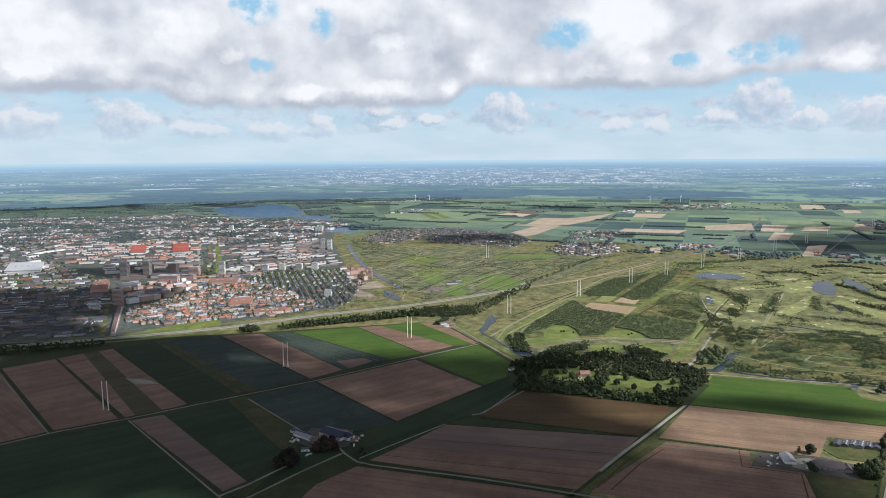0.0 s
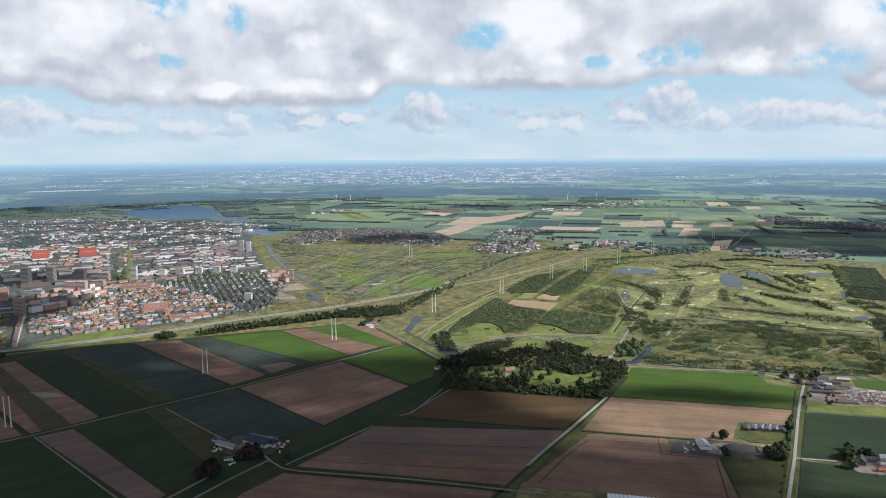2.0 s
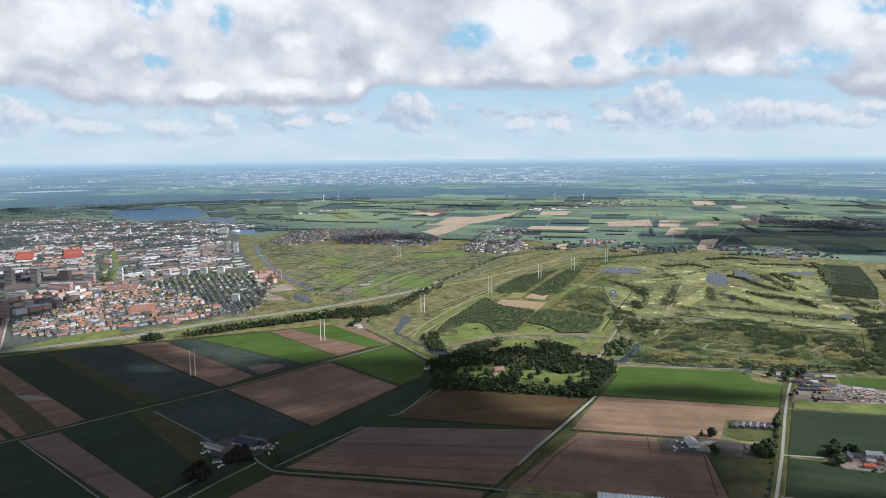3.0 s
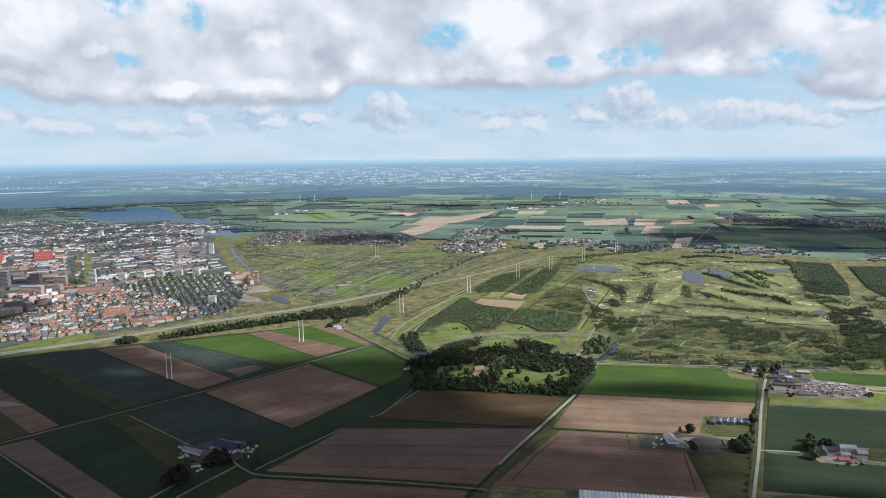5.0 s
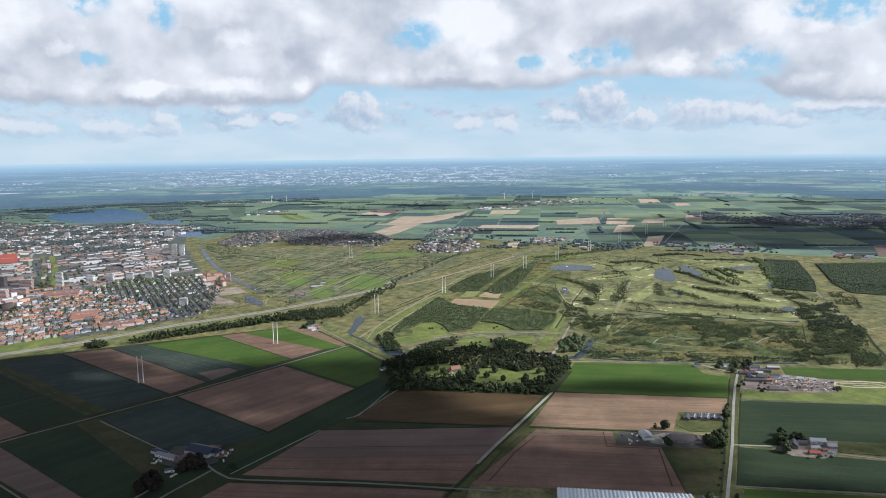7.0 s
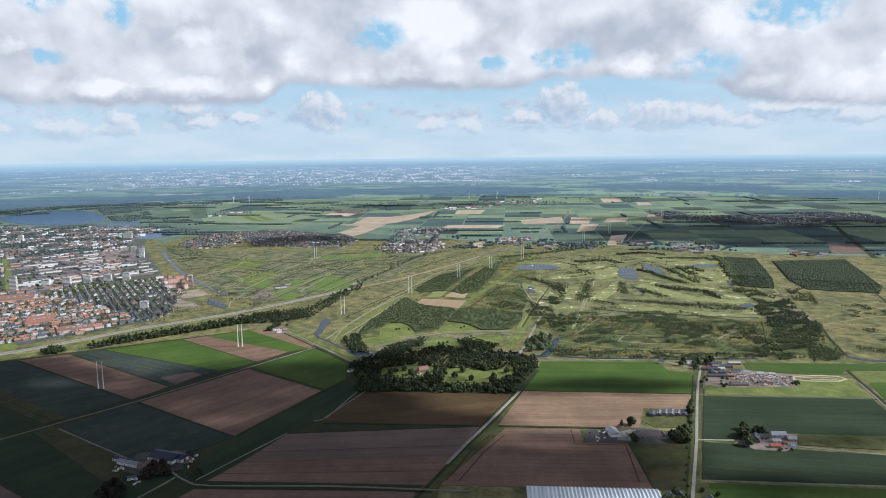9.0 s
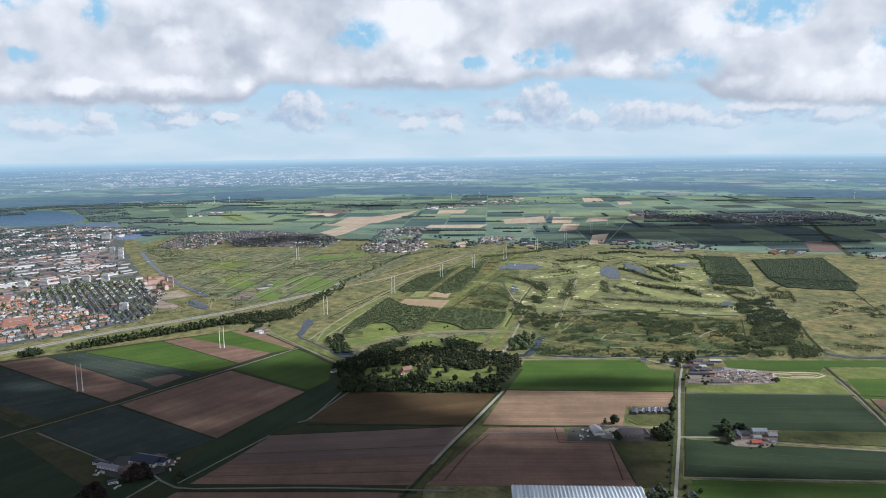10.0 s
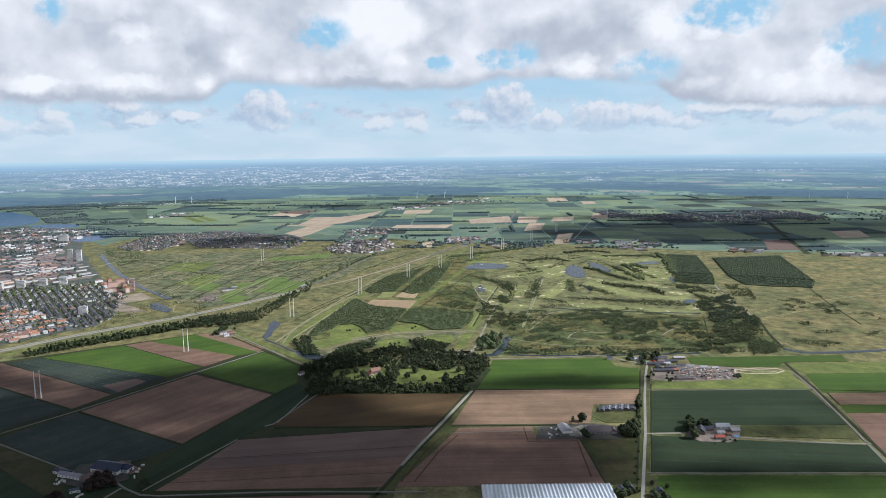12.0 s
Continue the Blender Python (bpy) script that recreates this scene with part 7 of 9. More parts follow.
for poly in FAIRS:
    for x, y in scatter(poly, 5, int(area(poly)) % 97):
        bm = bmesh.new()
        n, r = 12, rng.uniform(2.4, 5.0)
        rim = [bm.verts.new((r * 1.5 * math.cos(a) * (1 + 0.25 * math.sin(3 * a)), r * math.sin(a), 0.42 + 0.004 * (LEVEL[0] % 20))) for a in (i * math.tau / n for i in range(n))]
        foot = [bm.verts.new((v.co.x, v.co.y, 0)) for v in rim]
        mid = bm.verts.new((0, 0, 0.30))
        for i in range(n):
            bm.faces.new((rim[i], rim[(i + 1) % n], mid))
            bm.faces.new((foot[i], foot[(i + 1) % n], rim[(i + 1) % n], rim[i]))
        LEVEL[0] += 1
        ob = tagged(new("bunker", mesh_of("bunker", bm, SAND)), "pale sand bunker on a golf course", "bunker", "golf bunkers")
        ob.location, ob.rotation_euler = (x, y, 0), (0, 0, rng.uniform(0, 3))

# ---- power line: pairs of slender white poles ----
def pylon_model():
    ob = thing("power_pylon", "pair of slender tapered white steel poles of a power line", "pylon", "pylons of the power line")
    for side in (-1, 1):
        bm = bmesh.new()
        bmesh.ops.create_cone(bm, cap_ends=True, segments=12, radius1=0.72, radius2=0.36, depth=36, matrix=Matrix.Translation((side * 3.2, 0, 18)))
        pole = part("pole", bm, STEEL, ob)
        for z in (24, 29, 34):
            arm = bmesh.new()
            bmesh.ops.create_cone(arm, cap_ends=True, segments=6, radius1=0.06, radius2=0.04, depth=1.6, matrix=Matrix.Translation((side * 2.2, 0, z)) @ Matrix.Rotation(math.pi / 2, 4, "Y"))
            part("insulator", arm, STEEL, pole)
        foot = bmesh.new()
        box(foot, side * 3.2, 0, 0, 3.0, 3.0, 0.5)
        part("footing", foot, CONCRETE, ob)
    return ob


PYLONS = [(-404.0, 797.5), (-226.5, 965.0), (-56.2, 1118.2), (124.5, 1289.3), (285.9, 1441.9), (432.4, 1578.1), (546.6, 1678.3), (680.6, 1800.6), (828.0, 1921.0), (1009.6, 2094.1), (1198.6, 2272.6), (1388.6, 2485.8), (1678.4, 2695.8)] + [(129.6, 1998.7), (-255.6, 2162.0)] + [(705.7, 1797.6), (1131.5, 2072.6), (1531.6, 2355.3)]
first = pylon_model()
for i, (x, y) in enumerate(PYLONS[:14]):
    m = pose(x, y, 0, 0, 0, -8)
    if i == 0:
        first.matrix_basis = m
    else:
        copy_thing(first, m)


def cable(a, b, side, z, sag):
    """One conductor between two pylons, hanging in a shallow bow."""
    bm = bmesh.new()
    rows = []
    for i in range(9):
        t = i / 8
        x, y, h = a[0] + (b[0] - a[0]) * t + side, a[1] + (b[1] - a[1]) * t, z - sag * 4 * t * (1 - t)
        rows.append([bm.verts.new((x, y + 0.03 * math.cos(q), h + 0.03 * math.sin(q))) for q in (0.5, 2.6, 4.7)])
    for r, q in zip(rows, rows[1:]):
        for i in range(3):
            bm.faces.new((r[i], r[(i + 1) % 3], q[(i + 1) % 3], q[i]))
    tagged(new("cable", mesh_of("cable", bm, TILE_GREY)), "thin dark power cable between two pylons", "cable", "cables of the power line")


for a, b in zip(PYLONS[:7], PYLONS[1:8]):
    for side in (-1, 1):
        for z in (24, 29, 34):
            cable(a, b, side * 1.2, z, 5.0)

# ---- wind turbines at the rim of the view ----
def turbine(x, y, turn, high=34.0):
    ob = thing("wind_turbine", "white three-bladed wind turbine far off in the fields", "wind turbine", "wind turbines")
    bm = bmesh.new()
    bmesh.ops.create_cone(bm, cap_ends=True, segments=10, radius1=1.5, radius2=0.9, depth=high, matrix=Matrix.Translation((0, 0, high / 2)))
    part("tower", bm, STEEL, ob)
    bm = bmesh.new()
    box(bm, 0, 0, high, 3, 6, 3)
    part("nacelle", bm, STEEL, ob)
    for i in range(3):
        bm = bmesh.new()
        box(bm, 0, 0, 0, 1.6, 0.5, 16, taper=0.3)
        bmesh.ops.transform(bm, matrix=Matrix.Translation((0, -3.4, high + 1.5)) @ Matrix.Rotation(0.4 + i * math.tau / 3, 4, "Y"), verts=bm.verts)
        part("blade", bm, STEEL, ob)
    ob.matrix_basis = pose(x, y, 0, 0, 0, turn)


for x, y in [(3393.4, 3215.1), (3539.4, 3079.4), (1444.5, 4220.3), (1269.8, 4255.3)] + [(-177.9, 4525.1), (-85.8, 4514.8)]:
    turbine(x, y, random.uniform(-40, 40))


# ---- houses ----
def barn(x, y, turn, long, wide, eaves, rise, wall, roof, label="farm barn with a pitched roof", name="barn", category="building", bays=0, hip=0.0, door=True, group=""):
    """A building with a pitched roof, its ridge along its own x; bays: how many roof lights."""
    ob = thing(name, label, category, group)
    bm = bmesh.new()
    box(bm, 0, 0, 0, long, wide, eaves)
    for s in (-1, 1):                       # gable ends
        if not hip:
            a, b, c = (bm.verts.new((s * long / 2, q, z)) for q, z in ((-wide / 2, eaves), (wide / 2, eaves), (0, eaves + rise * 0.96)))
            bm.faces.new((a, b, c))
    part("wall", bm, wall, ob)
    bm = bmesh.new()
    gable(bm, 0, 0, eaves + 0.02, long, wide, rise, 0.35, hip=hip)
    roof_ob = part("roof", bm, roof, ob)
    for i in range(bays):
        bm = bmesh.new()
        u = (i + 0.5) / bays * long - long / 2
        for s in (-1, 1):
            vs = [bm.verts.new((u + a * long / bays * 0.22, s * (wide / 2) * f, eaves + rise * (1 - f) + 0.12)) for a, f in ((-1, 0.85), (1, 0.85), (1, 0.25), (-1, 0.25))]
            bm.faces.new(vs if s < 0 else vs[::-1])
        part("roof_light", bm, WHITEROOF, roof_ob)
    if door:
        bm = bmesh.new()
        box(bm, long / 2 + 0.03, 0, 0, 0.12, wide * 0.35, eaves * 0.8)
        part("door", bm, GLASSY, ob)
        for i in range(max(2, int(long / 4))):
            for s in (-1, 1):
                bm = bmesh.new()
                box(bm, -long / 2 + (i + 0.5) * long / max(2, int(long / 4)), s * (wide / 2 + 0.02), eaves * 0.4, 1.0, 0.1, eaves * 0.35)
                part("window", bm, GLASSY, ob)
    ob.matrix_basis = pose(x, y, 0, 0, 0, turn)
    return ob


def tower_block(x, y, turn, long, wide, high, wall, label, roof=FLATROOF, storeys=8, name="apartment_block", bands=True):
    """A flat-roofed block with a band of windows on each storey."""
    ob = thing(name, label, "building", "apartment blocks of the town")
    bm = bmesh.new()
    box(bm, 0, 0, 0, long, wide, high)
    part("wall", bm, wall, ob)
    bm = bmesh.new()
    box(bm, 0, 0, high + 0.01, long + 0.6, wide + 0.6, 0.5)
    box(bm, long * 0.15, 0, high + 0.51, long * 0.25, wide * 0.4, 1.6)
    part("roof", bm, roof, ob)
    for i in range(storeys if bands else 0):
        z = high * (i + 0.35) / storeys
        bm = bmesh.new()
        box(bm, 0, 0, z, long + 0.12, wide + 0.12, high / storeys * 0.36)
        part("window_band", bm, GLASSY, ob)
    ob.matrix_basis = pose(x, y, 0, 0, 0, turn)
    return ob


class Mass:
    """Collects many small buildings into one mesh with several materials."""

    def __init__(self, name, label, mats):
        self.name, self.label, self.mats = name, label, mats
        self.v, self.t, self.m, self.n = [], [], [], 0

    def house(self, x, y, turn, long, wide, eaves, rise, wall, roof):
        c, s = math.cos(turn), math.sin(turn)
        a, b, o = long / 2, wide / 2, 0.25
        if rise > 0:
            p = [(-a, -b, 0), (a, -b, 0), (a, b, 0), (-a, b, 0), (-a, -b, eaves), (a, -b, eaves), (a, b, eaves), (-a, b, eaves), (-a, 0, eaves + rise), (a, 0, eaves + rise)]
            q = [(-a - o, -b - o, eaves), (a + o, -b - o, eaves), (a + o, b + o, eaves), (-a - o, b + o, eaves), (-a - o, 0, eaves + rise + .2), (a + o, 0, eaves + rise + .2)]
            tw = [(0, 1, 5), (0, 5, 4), (1, 2, 6), (1, 6, 5), (2, 3, 7), (2, 7, 6), (3, 0, 4), (3, 4, 7), (5, 6, 9), (7, 4, 8)]
            tr = [(10, 11, 15), (10, 15, 14), (12, 13, 14), (12, 14, 15)]
        else:
            p = [(-a, -b, 0), (a, -b, 0), (a, b, 0), (-a, b, 0), (-a, -b, eaves), (a, -b, eaves), (a, b, eaves), (-a, b, eaves)]
            q = [(-a, -b, eaves + .15), (a, -b, eaves + .15), (a, b, eaves + .15), (-a, b, eaves + .15)]
            tw = [(0, 1, 5), (0, 5, 4), (1, 2, 6), (1, 6, 5), (2, 3, 7), (2, 7, 6), (3, 0, 4), (3, 4, 7)]
            tr = [(8, 9, 10), (8, 10, 11)]
        pts = np.array(p + q)
        self.v.append(np.stack([c * pts[:, 0] - s * pts[:, 1] + x, s * pts[:, 0] + c * pts[:, 1] + y, pts[:, 2]], 1))
        self.t.append(np.array(tw + tr) + self.n)
        self.m += [wall] * len(tw) + [roof] * len(tr)
        self.n += len(pts)

    def done(self):
        if not self.v:
            return
        me = raw_mesh(self.name, np.concatenate(self.v), np.concatenate(self.t), self.mats[0], True)
        for m in self.mats[1:]:
            me.materials.append(m)
        if len(me.polygons) == len(self.m):
            me.polygons.foreach_set("material_index", np.array(self.m, np.int32))
        tagged(new(self.name, me), self.label, "buildings", "", "stuff")


TERRACE = {}


def terrace(kind, x, y, turn, long, wall, roof, label):
    """A short row of brick houses under one roof, with chimneys and windows; alike ones share their meshes."""
    key = (kind, long)
    if key not in TERRACE:
        ob = thing("terraced_houses", label, "houses", "terraces of the town")
        bm = bmesh.new()
        box(bm, 0, 0, 0, long, 5.4, 3.0)
        for s in (-1, 1):
            bm.faces.new([bm.verts.new((s * long / 2, q, z)) for q, z in ((-2.7, 3.0), (2.7, 3.0), (0, 5.2))])
        part("wall", bm, wall, ob)
        bm = bmesh.new()
        gable(bm, 0, 0, 3.02, long, 5.4, 2.4, 0.3)
        r = part("roof", bm, roof, ob)
        bm = bmesh.new()
        box(bm, long * 0.2, 0.5, 4.6, 0.6, 0.8, 1.4)
        part("chimney", bm, BRICK, r)
        for z in (0.6, 1.9):
            bm = bmesh.new()
            box(bm, 0, 0, z, long + 0.06, 5.46, 0.6)
            part("window_band", bm, GLASSY, ob)
        TERRACE[key] = ob
        ob.matrix_basis = pose(x, y, 0, 0, 0, turn)
        return ob
    return copy_thing(TERRACE[key], pose(x, y, 0, 0, 0, turn))


GARDEN = []                         # where trees go between houses


def district(poly, a, b, gap, kinds, seed, single=0, fill=0.85, lens=(14, 20, 26), garden=1.6, wide=5.2, tall=2.9, pitch=2.4, wander=0.0, mass=None, clump=False):
    """Rows of houses over an area, the rows along the way from a to b; the first ones as things, the rest massed."""
    rng = random.Random(seed)
    turn = math.atan2(b[1] - a[1], b[0] - a[0])
    c, s = math.cos(turn), math.sin(turn)
    cx, cy = sum(p[0] for p in poly) / len(poly), sum(p[1] for p in poly) / len(poly)
    reach = max(math.hypot(p[0] - cx, p[1] - cy) for p in poly)
    made = []
    v = -reach
    while v < reach:
        u = -reach
        while u < reach:
            long = rng.choice(lens)
            w = v + wander * math.sin(u * 0.013 + seed)
            x, y = cx + c * (u + long / 2) - s * w, cy + s * (u + long / 2) + c * w
            if inside(x, y, poly):
                woody = clump and noise.fractal(Vector((x * 0.004, y * 0.009, seed)), 1.0, 2.0, 3) < -0.02
                if rng.random() < (fill * 0.15 if woody else fill):
                    made.append((x, y, long))
                trees = garden * (1.6 if woody else 0.5 if clump else 1.0)
                for _ in range(int(trees) + (rng.random() < trees % 1)):
                    g, h = rng.uniform(-0.5, 0.5) * long, gap * rng.uniform(0.2, 0.8)
                    GARDEN.append((x + c * g - s * h, y + s * g + c * h))
            u += long + rng.choice((1.5, 2.5, 5.0))
        v += gap * rng.uniform(0.85, 1.15)
    made.sort(key=lambda q: q[0] ** 2 + q[1] ** 2)
    for i, (x, y, long) in enumerate(made):
        wall, roof, tag = rng.choice(kinds)
        t = turn + (math.pi / 2 if rng.random() < 0.08 else 0) + rng.gauss(0, 0.02)
        if i < single:
            terrace((WMATS[wall].name, WMATS[roof].name), x, y, math.degrees(t), long, WMATS[wall], WMATS[roof], tag)
        else:
            mass.house(x, y, t, long * rng.uniform(0.8, 1.0), wide * rng.uniform(0.85, 1.3), tall * rng.uniform(0.8, 1.3), pitch * rng.uniform(0.7, 1.2) if pitch else 0, wall, roof)


WMATS = [BRICK, CREAM, PINK, PALE, TILE_RED, TILE_GREY, TILE_BROWN, FLATROOF, WHITEROOF, REDROOF]
B_, C_, P_, W_, RED, GREY, BROWN, FLAT, WHITE, REDS = range(10)
town = Mass("town_houses", "rows of brick and plastered houses with tiled roofs among gardens", WMATS)
GREYS = ((B_, GREY, "row of brick terraced houses with dark grey tiled roofs"), (B_, BROWN, "row of brick terraced houses with brown tiled roofs"), (C_, GREY, "row of cream terraced houses with dark grey roofs"))
REDSK = ((C_, RED, "row of cream houses with orange-red tiled roofs"), (W_, RED, "row of white houses with orange-red tiled roofs"), (B_, RED, "row of brick houses with orange-red tiled roofs"), (C_, BROWN, "row of cream houses with brown tiled roofs"), (W_, GREY, "row of white houses with dark roofs"), (B_, GREY, "row of brick terraced houses with dark grey tiled roofs"), (W_, FLAT, "row of white flat-roofed houses"))
PALES = ((W_, FLAT, "row of white flat-roofed houses"), (C_, FLAT, "row of cream flat-roofed houses"), (B_, GREY, "row of brick terraced houses with dark grey tiled roofs"), (P_, WHITE, "row of pale flat-roofed houses"))
VILL = (GREYS[0], GREYS[0], GREYS[1], GREYS[1], GREYS[2])
MIXED = PALES[:2] + GREYS + GREYS + ((B_, RED, "row of brick houses with red roofs"), (W_, WHITE, "white flat-roofed hall"))

slab("town_ground", [(-1160.0, 1664.3), (-1140.7, 2028.7), (-1329.4, 3597.2), (-462.2, 3083.0), (-394.8, 2461.0), (-266.9, 1882.5), (-169.9, 1588.1), (-207.0, 1349.5), (-395.4, 1233.9), (-560.1, 1147.2), (-769.9, 1089.7)], GARDENS, 0.06, "paved streets and gardens of a town", "ground", wobble=10)
slab("town_ground", [(-1134.4, 1626.4), (-1110.2, 1973.2), (-1265.3, 3460.4), (-2356.2, 3426.0)], GARDENS, 0.065, "gardens and streets of a town", "ground", wobble=10)
D1 = [(-1063.7, 1522.4), (-876.0, 1547.6), (-740.6, 1510.3), (-585.1, 1155.3), (-683.4, 1128.8), (-779.3, 1103.5)]
district(D1, *[(-846.2, 1297.3), (-689.1, 1350.5)], 23, GREYS, 1, 80, mass=town)
district([(-1275.6, 1834.4), (-1065.1, 1919.9), (-809.8, 1650.0), (-755.6, 1536.5), (-1072.6, 1535.5)], *[(-1075.4, 1660.8), (-868.8, 1714.4)], 30, GREYS + MIXED, 2, 0, mass=town, wide=7, pitch=1.5)
D2 = [(-578.8, 1235.2), (-623.1, 1348.2), (-579.8, 1444.1), (-571.8, 1555.8), (-489.9, 1674.8), (-327.4, 1494.9), (-232.6, 1335.1), (-324.6, 1280.5), (-402.1, 1255.8), (-499.6, 1211.8)]
district(D2, *[(-515.0, 1277.4), (-349.0, 1380.4)], 19.5, REDSK, 3, 170, fill=0.9, lens=(7, 10, 15), mass=town, wander=9, garden=4.6)
D3 = [(-492.1, 1682.7), (-446.4, 1779.8), (-274.4, 1807.7), (-189.7, 1588.8), (-189.3, 1385.6), (-233.4, 1340.2), (-327.4, 1494.9)]
district(D3, *[(-324.7, 1885.2), (-189.2, 1430.1)], 14, GREYS + (REDSK[4], REDSK[4], REDSK[4], GREYS[2]), 4, 110, lens=(7, 10, 14), mass=town, garden=1.7)
district([(-728.0, 2282.1), (-482.5, 2466.3), (-383.2, 2235.1), (-270.0, 1882.6), (-446.4, 1779.8), (-557.3, 1758.8)], *[(-650.4, 2060.8), (-440.1, 2198.0)], 28, PALES[:2] + GREYS * 3 + ((P_, BROWN, "x"), (P_, RED, "x")), 5, 0, lens=(30, 46, 64), mass=town, wide=7, pitch=1.2, garden=3.0)
district([(-564.6, 1759.2), (-450.7, 1797.6), (-492.1, 1682.7), (-575.0, 1583.1), (-616.1, 1719.8)], *[(-544.3, 1716.8), (-456.8, 1763.0)], 24, GREYS + REDSK, 6, 20, mass=town, garden=1.0)
district([(-935.8, 1913.9), (-708.8, 1985.7), (-623.3, 1720.1), (-795.9, 1649.4)], *[(-874.3, 1816.5), (-688.4, 1882.7)], 38, GREYS[:1] * 4 + ((P_, BROWN, "x"), (C_, GREY, "x")), 7, 0, lens=(30, 50, 70), mass=town, wide=12, tall=6.5, pitch=0)
district([(-758.1, 1611.5), (-616.2, 1680.1), (-563.6, 1569.0), (-584.4, 1455.9), (-633.5, 1363.9)], *[(-690.8, 1477.7), (-589.3, 1604.7)], 34, PALES + ((P_, FLAT, "x"), (P_, RED, "x")), 8, 0, lens=(16, 26), mass=town, wide=11, tall=8, pitch=0, garden=1.0)
district([(-1366.0, 2438.3), (-867.5, 2440.6), (-708.8, 1985.7), (-1048.9, 1919.2)], *[(-1170.7, 2147.4), (-822.8, 2259.5)], 42, ((P_, RED, "x"), (C_, RED, "x"), (W_, BROWN, "x"), (C_, FLAT, "x"), (B_, GREY, "x")), 9, 0, lens=(26, 40), mass=town, wide=11, tall=4, pitch=1.2, garden=4.0)
district([(-1593.1, 2302.1), (-1366.0, 2438.3), (-1048.9, 1919.2), (-1215.1, 1745.3)], *[(-1244.1, 1928.3), (-1172.9, 2087.3)], 50, ((W_, WHITE, "x"), (B_, FLAT, "x"), (B_, GREY, "x"), (B_, GREY, "x")), 10, 0, 0.7, lens=(14, 24, 36), mass=town, wide=12, tall=4, pitch=0, garden=3.0)
district([(-2313.6, 3363.2), (-1705.0, 3465.3), (-1329.4, 3597.2), (-877.7, 2441.2), (-1366.0, 2438.3), (-1593.1, 2302.1)], *[(-1685.0, 2627.4), (-1189.9, 3012.6)], 34, MIXED + VILL, 11, 0, 0.9, (7, 10, 15, 26), 6.0, 5.5, 2.8, 1.4, 30, town, True)
district([(-1304.2, 3528.1), (-983.2, 3315.6), (-634.3, 3258.7), (-411.4, 3079.1), (-461.0, 2699.9), (-443.1, 2415.3), (-746.7, 2311.7), (-877.7, 2441.2)], *[(-894.1, 2577.6), (-556.5, 2852.3)], 32, MIXED + VILL, 12, 0, 0.9, (8, 12, 22), 3.4, 5.5, 3.2, 1.5, 14, town, True)
district([(-813.9, 2286.9), (-756.4, 2312.3), (-608.1, 1898.5), (-573.0, 1718.0), (-623.3, 1720.1)], *[(-679.6, 1901.8), (-737.9, 2254.8)], 40, GREYS, 13, 0, 0.2, mass=town)
# villages and works in the polder
village = Mass("village_houses", "brick village houses with tiled roofs among trees", WMATS)
district([(-287.1, 2471.0), (-231.2, 2724.5), (-100.8, 2820.4), (-78.3, 2458.2), (-160.8, 2337.0), (-250.7, 2372.6)], *[(-278.2, 2538.9), (-137.8, 2639.8)], 22, VILL + REDSK[:1], 14, 0, 0.6, (6, 9, 12), 2.6, 5.0, 2.4, 1.6, mass=village)
district([(-111.5, 2799.6), (37.7, 2832.5), (187.4, 2656.8), (293.3, 2538.2), (311.2, 2401.9), (227.6, 2201.4), (158.5, 2246.4), (-46.3, 2360.6)], *[(-67.8, 2441.1), (246.8, 2595.8)], 22, VILL, 15, 0, 0.7, (6, 9, 12), 2.4, 5.0, 2.4, 1.6, mass=village)
district([(335.1, 2195.4), (437.8, 2362.8), (573.6, 2324.1), (555.1, 2106.0), (440.8, 2016.7), (337.6, 2045.1)], *[(360.0, 2128.9), (565.2, 2251.5)], 26, VILL + ((B_, FLAT, "x"), (B_, WHITE, "x")), 16, 0, 0.7, (8, 12, 20), 2.2, 8, 3.5, 1.0, mass=village)
district([(477.3, 2637.5), (611.7, 2707.9), (700.0, 2622.7), (596.2, 2416.9), (462.9, 2392.8)], *[(461.6, 2492.4), (657.8, 2625.5)], 30, VILL, 26, 0, 0.5, (8, 14), 1.6, mass=village)
district([(760.1, 2254.5), (888.6, 2276.0), (864.1, 2166.1), (724.8, 2121.9)], *[(733.2, 2173.4), (872.4, 2233.9)], 20, ((B_, RED, "x"), (B_, FLAT, "x"), (B_, GREY, "x")), 17, 0, 0.8, (8, 14), mass=village)
district([(1247.8, 1956.5), (1347.6, 1975.8), (1306.4, 1812.3), (1210.7, 1721.5), (1149.0, 1773.8)], *[(1175.9, 1814.6), (1267.7, 1801.5)], 24, ((B_, GREY, "x"), (C_, FLAT, "x"), (B_, GREY, "x"), (W_, GREY, "x")), 18, 0, 0.8, (18, 30), 1.0, 9, 4, 1.5, mass=village)
district([(1466.3, 1687.4), (1521.8, 1611.2), (1472.4, 1559.3), (1409.1, 1610.7)], *[(1417.5, 1631.6), (1488.5, 1576.2)], 20, MIXED, 19, 0, mass=village)
district([(1631.5, 1514.2), (1833.0, 1414.9), (1776.0, 1371.0), (1586.9, 1463.6)], *[(1596.8, 1482.1), (1794.6, 1385.3)], 20, MIXED, 20, 0, mass=village)
district([(1780.7, 2977.3), (1915.0, 2709.4), (2199.2, 2633.6), (2365.4, 2368.8), (2075.3, 2193.3), (1917.9, 2366.6), (1667.4, 2649.2)], *[(1725.2, 2739.9), (2208.2, 2333.0)], 24, GREYS[:1] * 3 + GREYS[2:], 21, 0, 0.7, (10, 16, 24), 1.6, 6, 3, 1.8, mass=village)
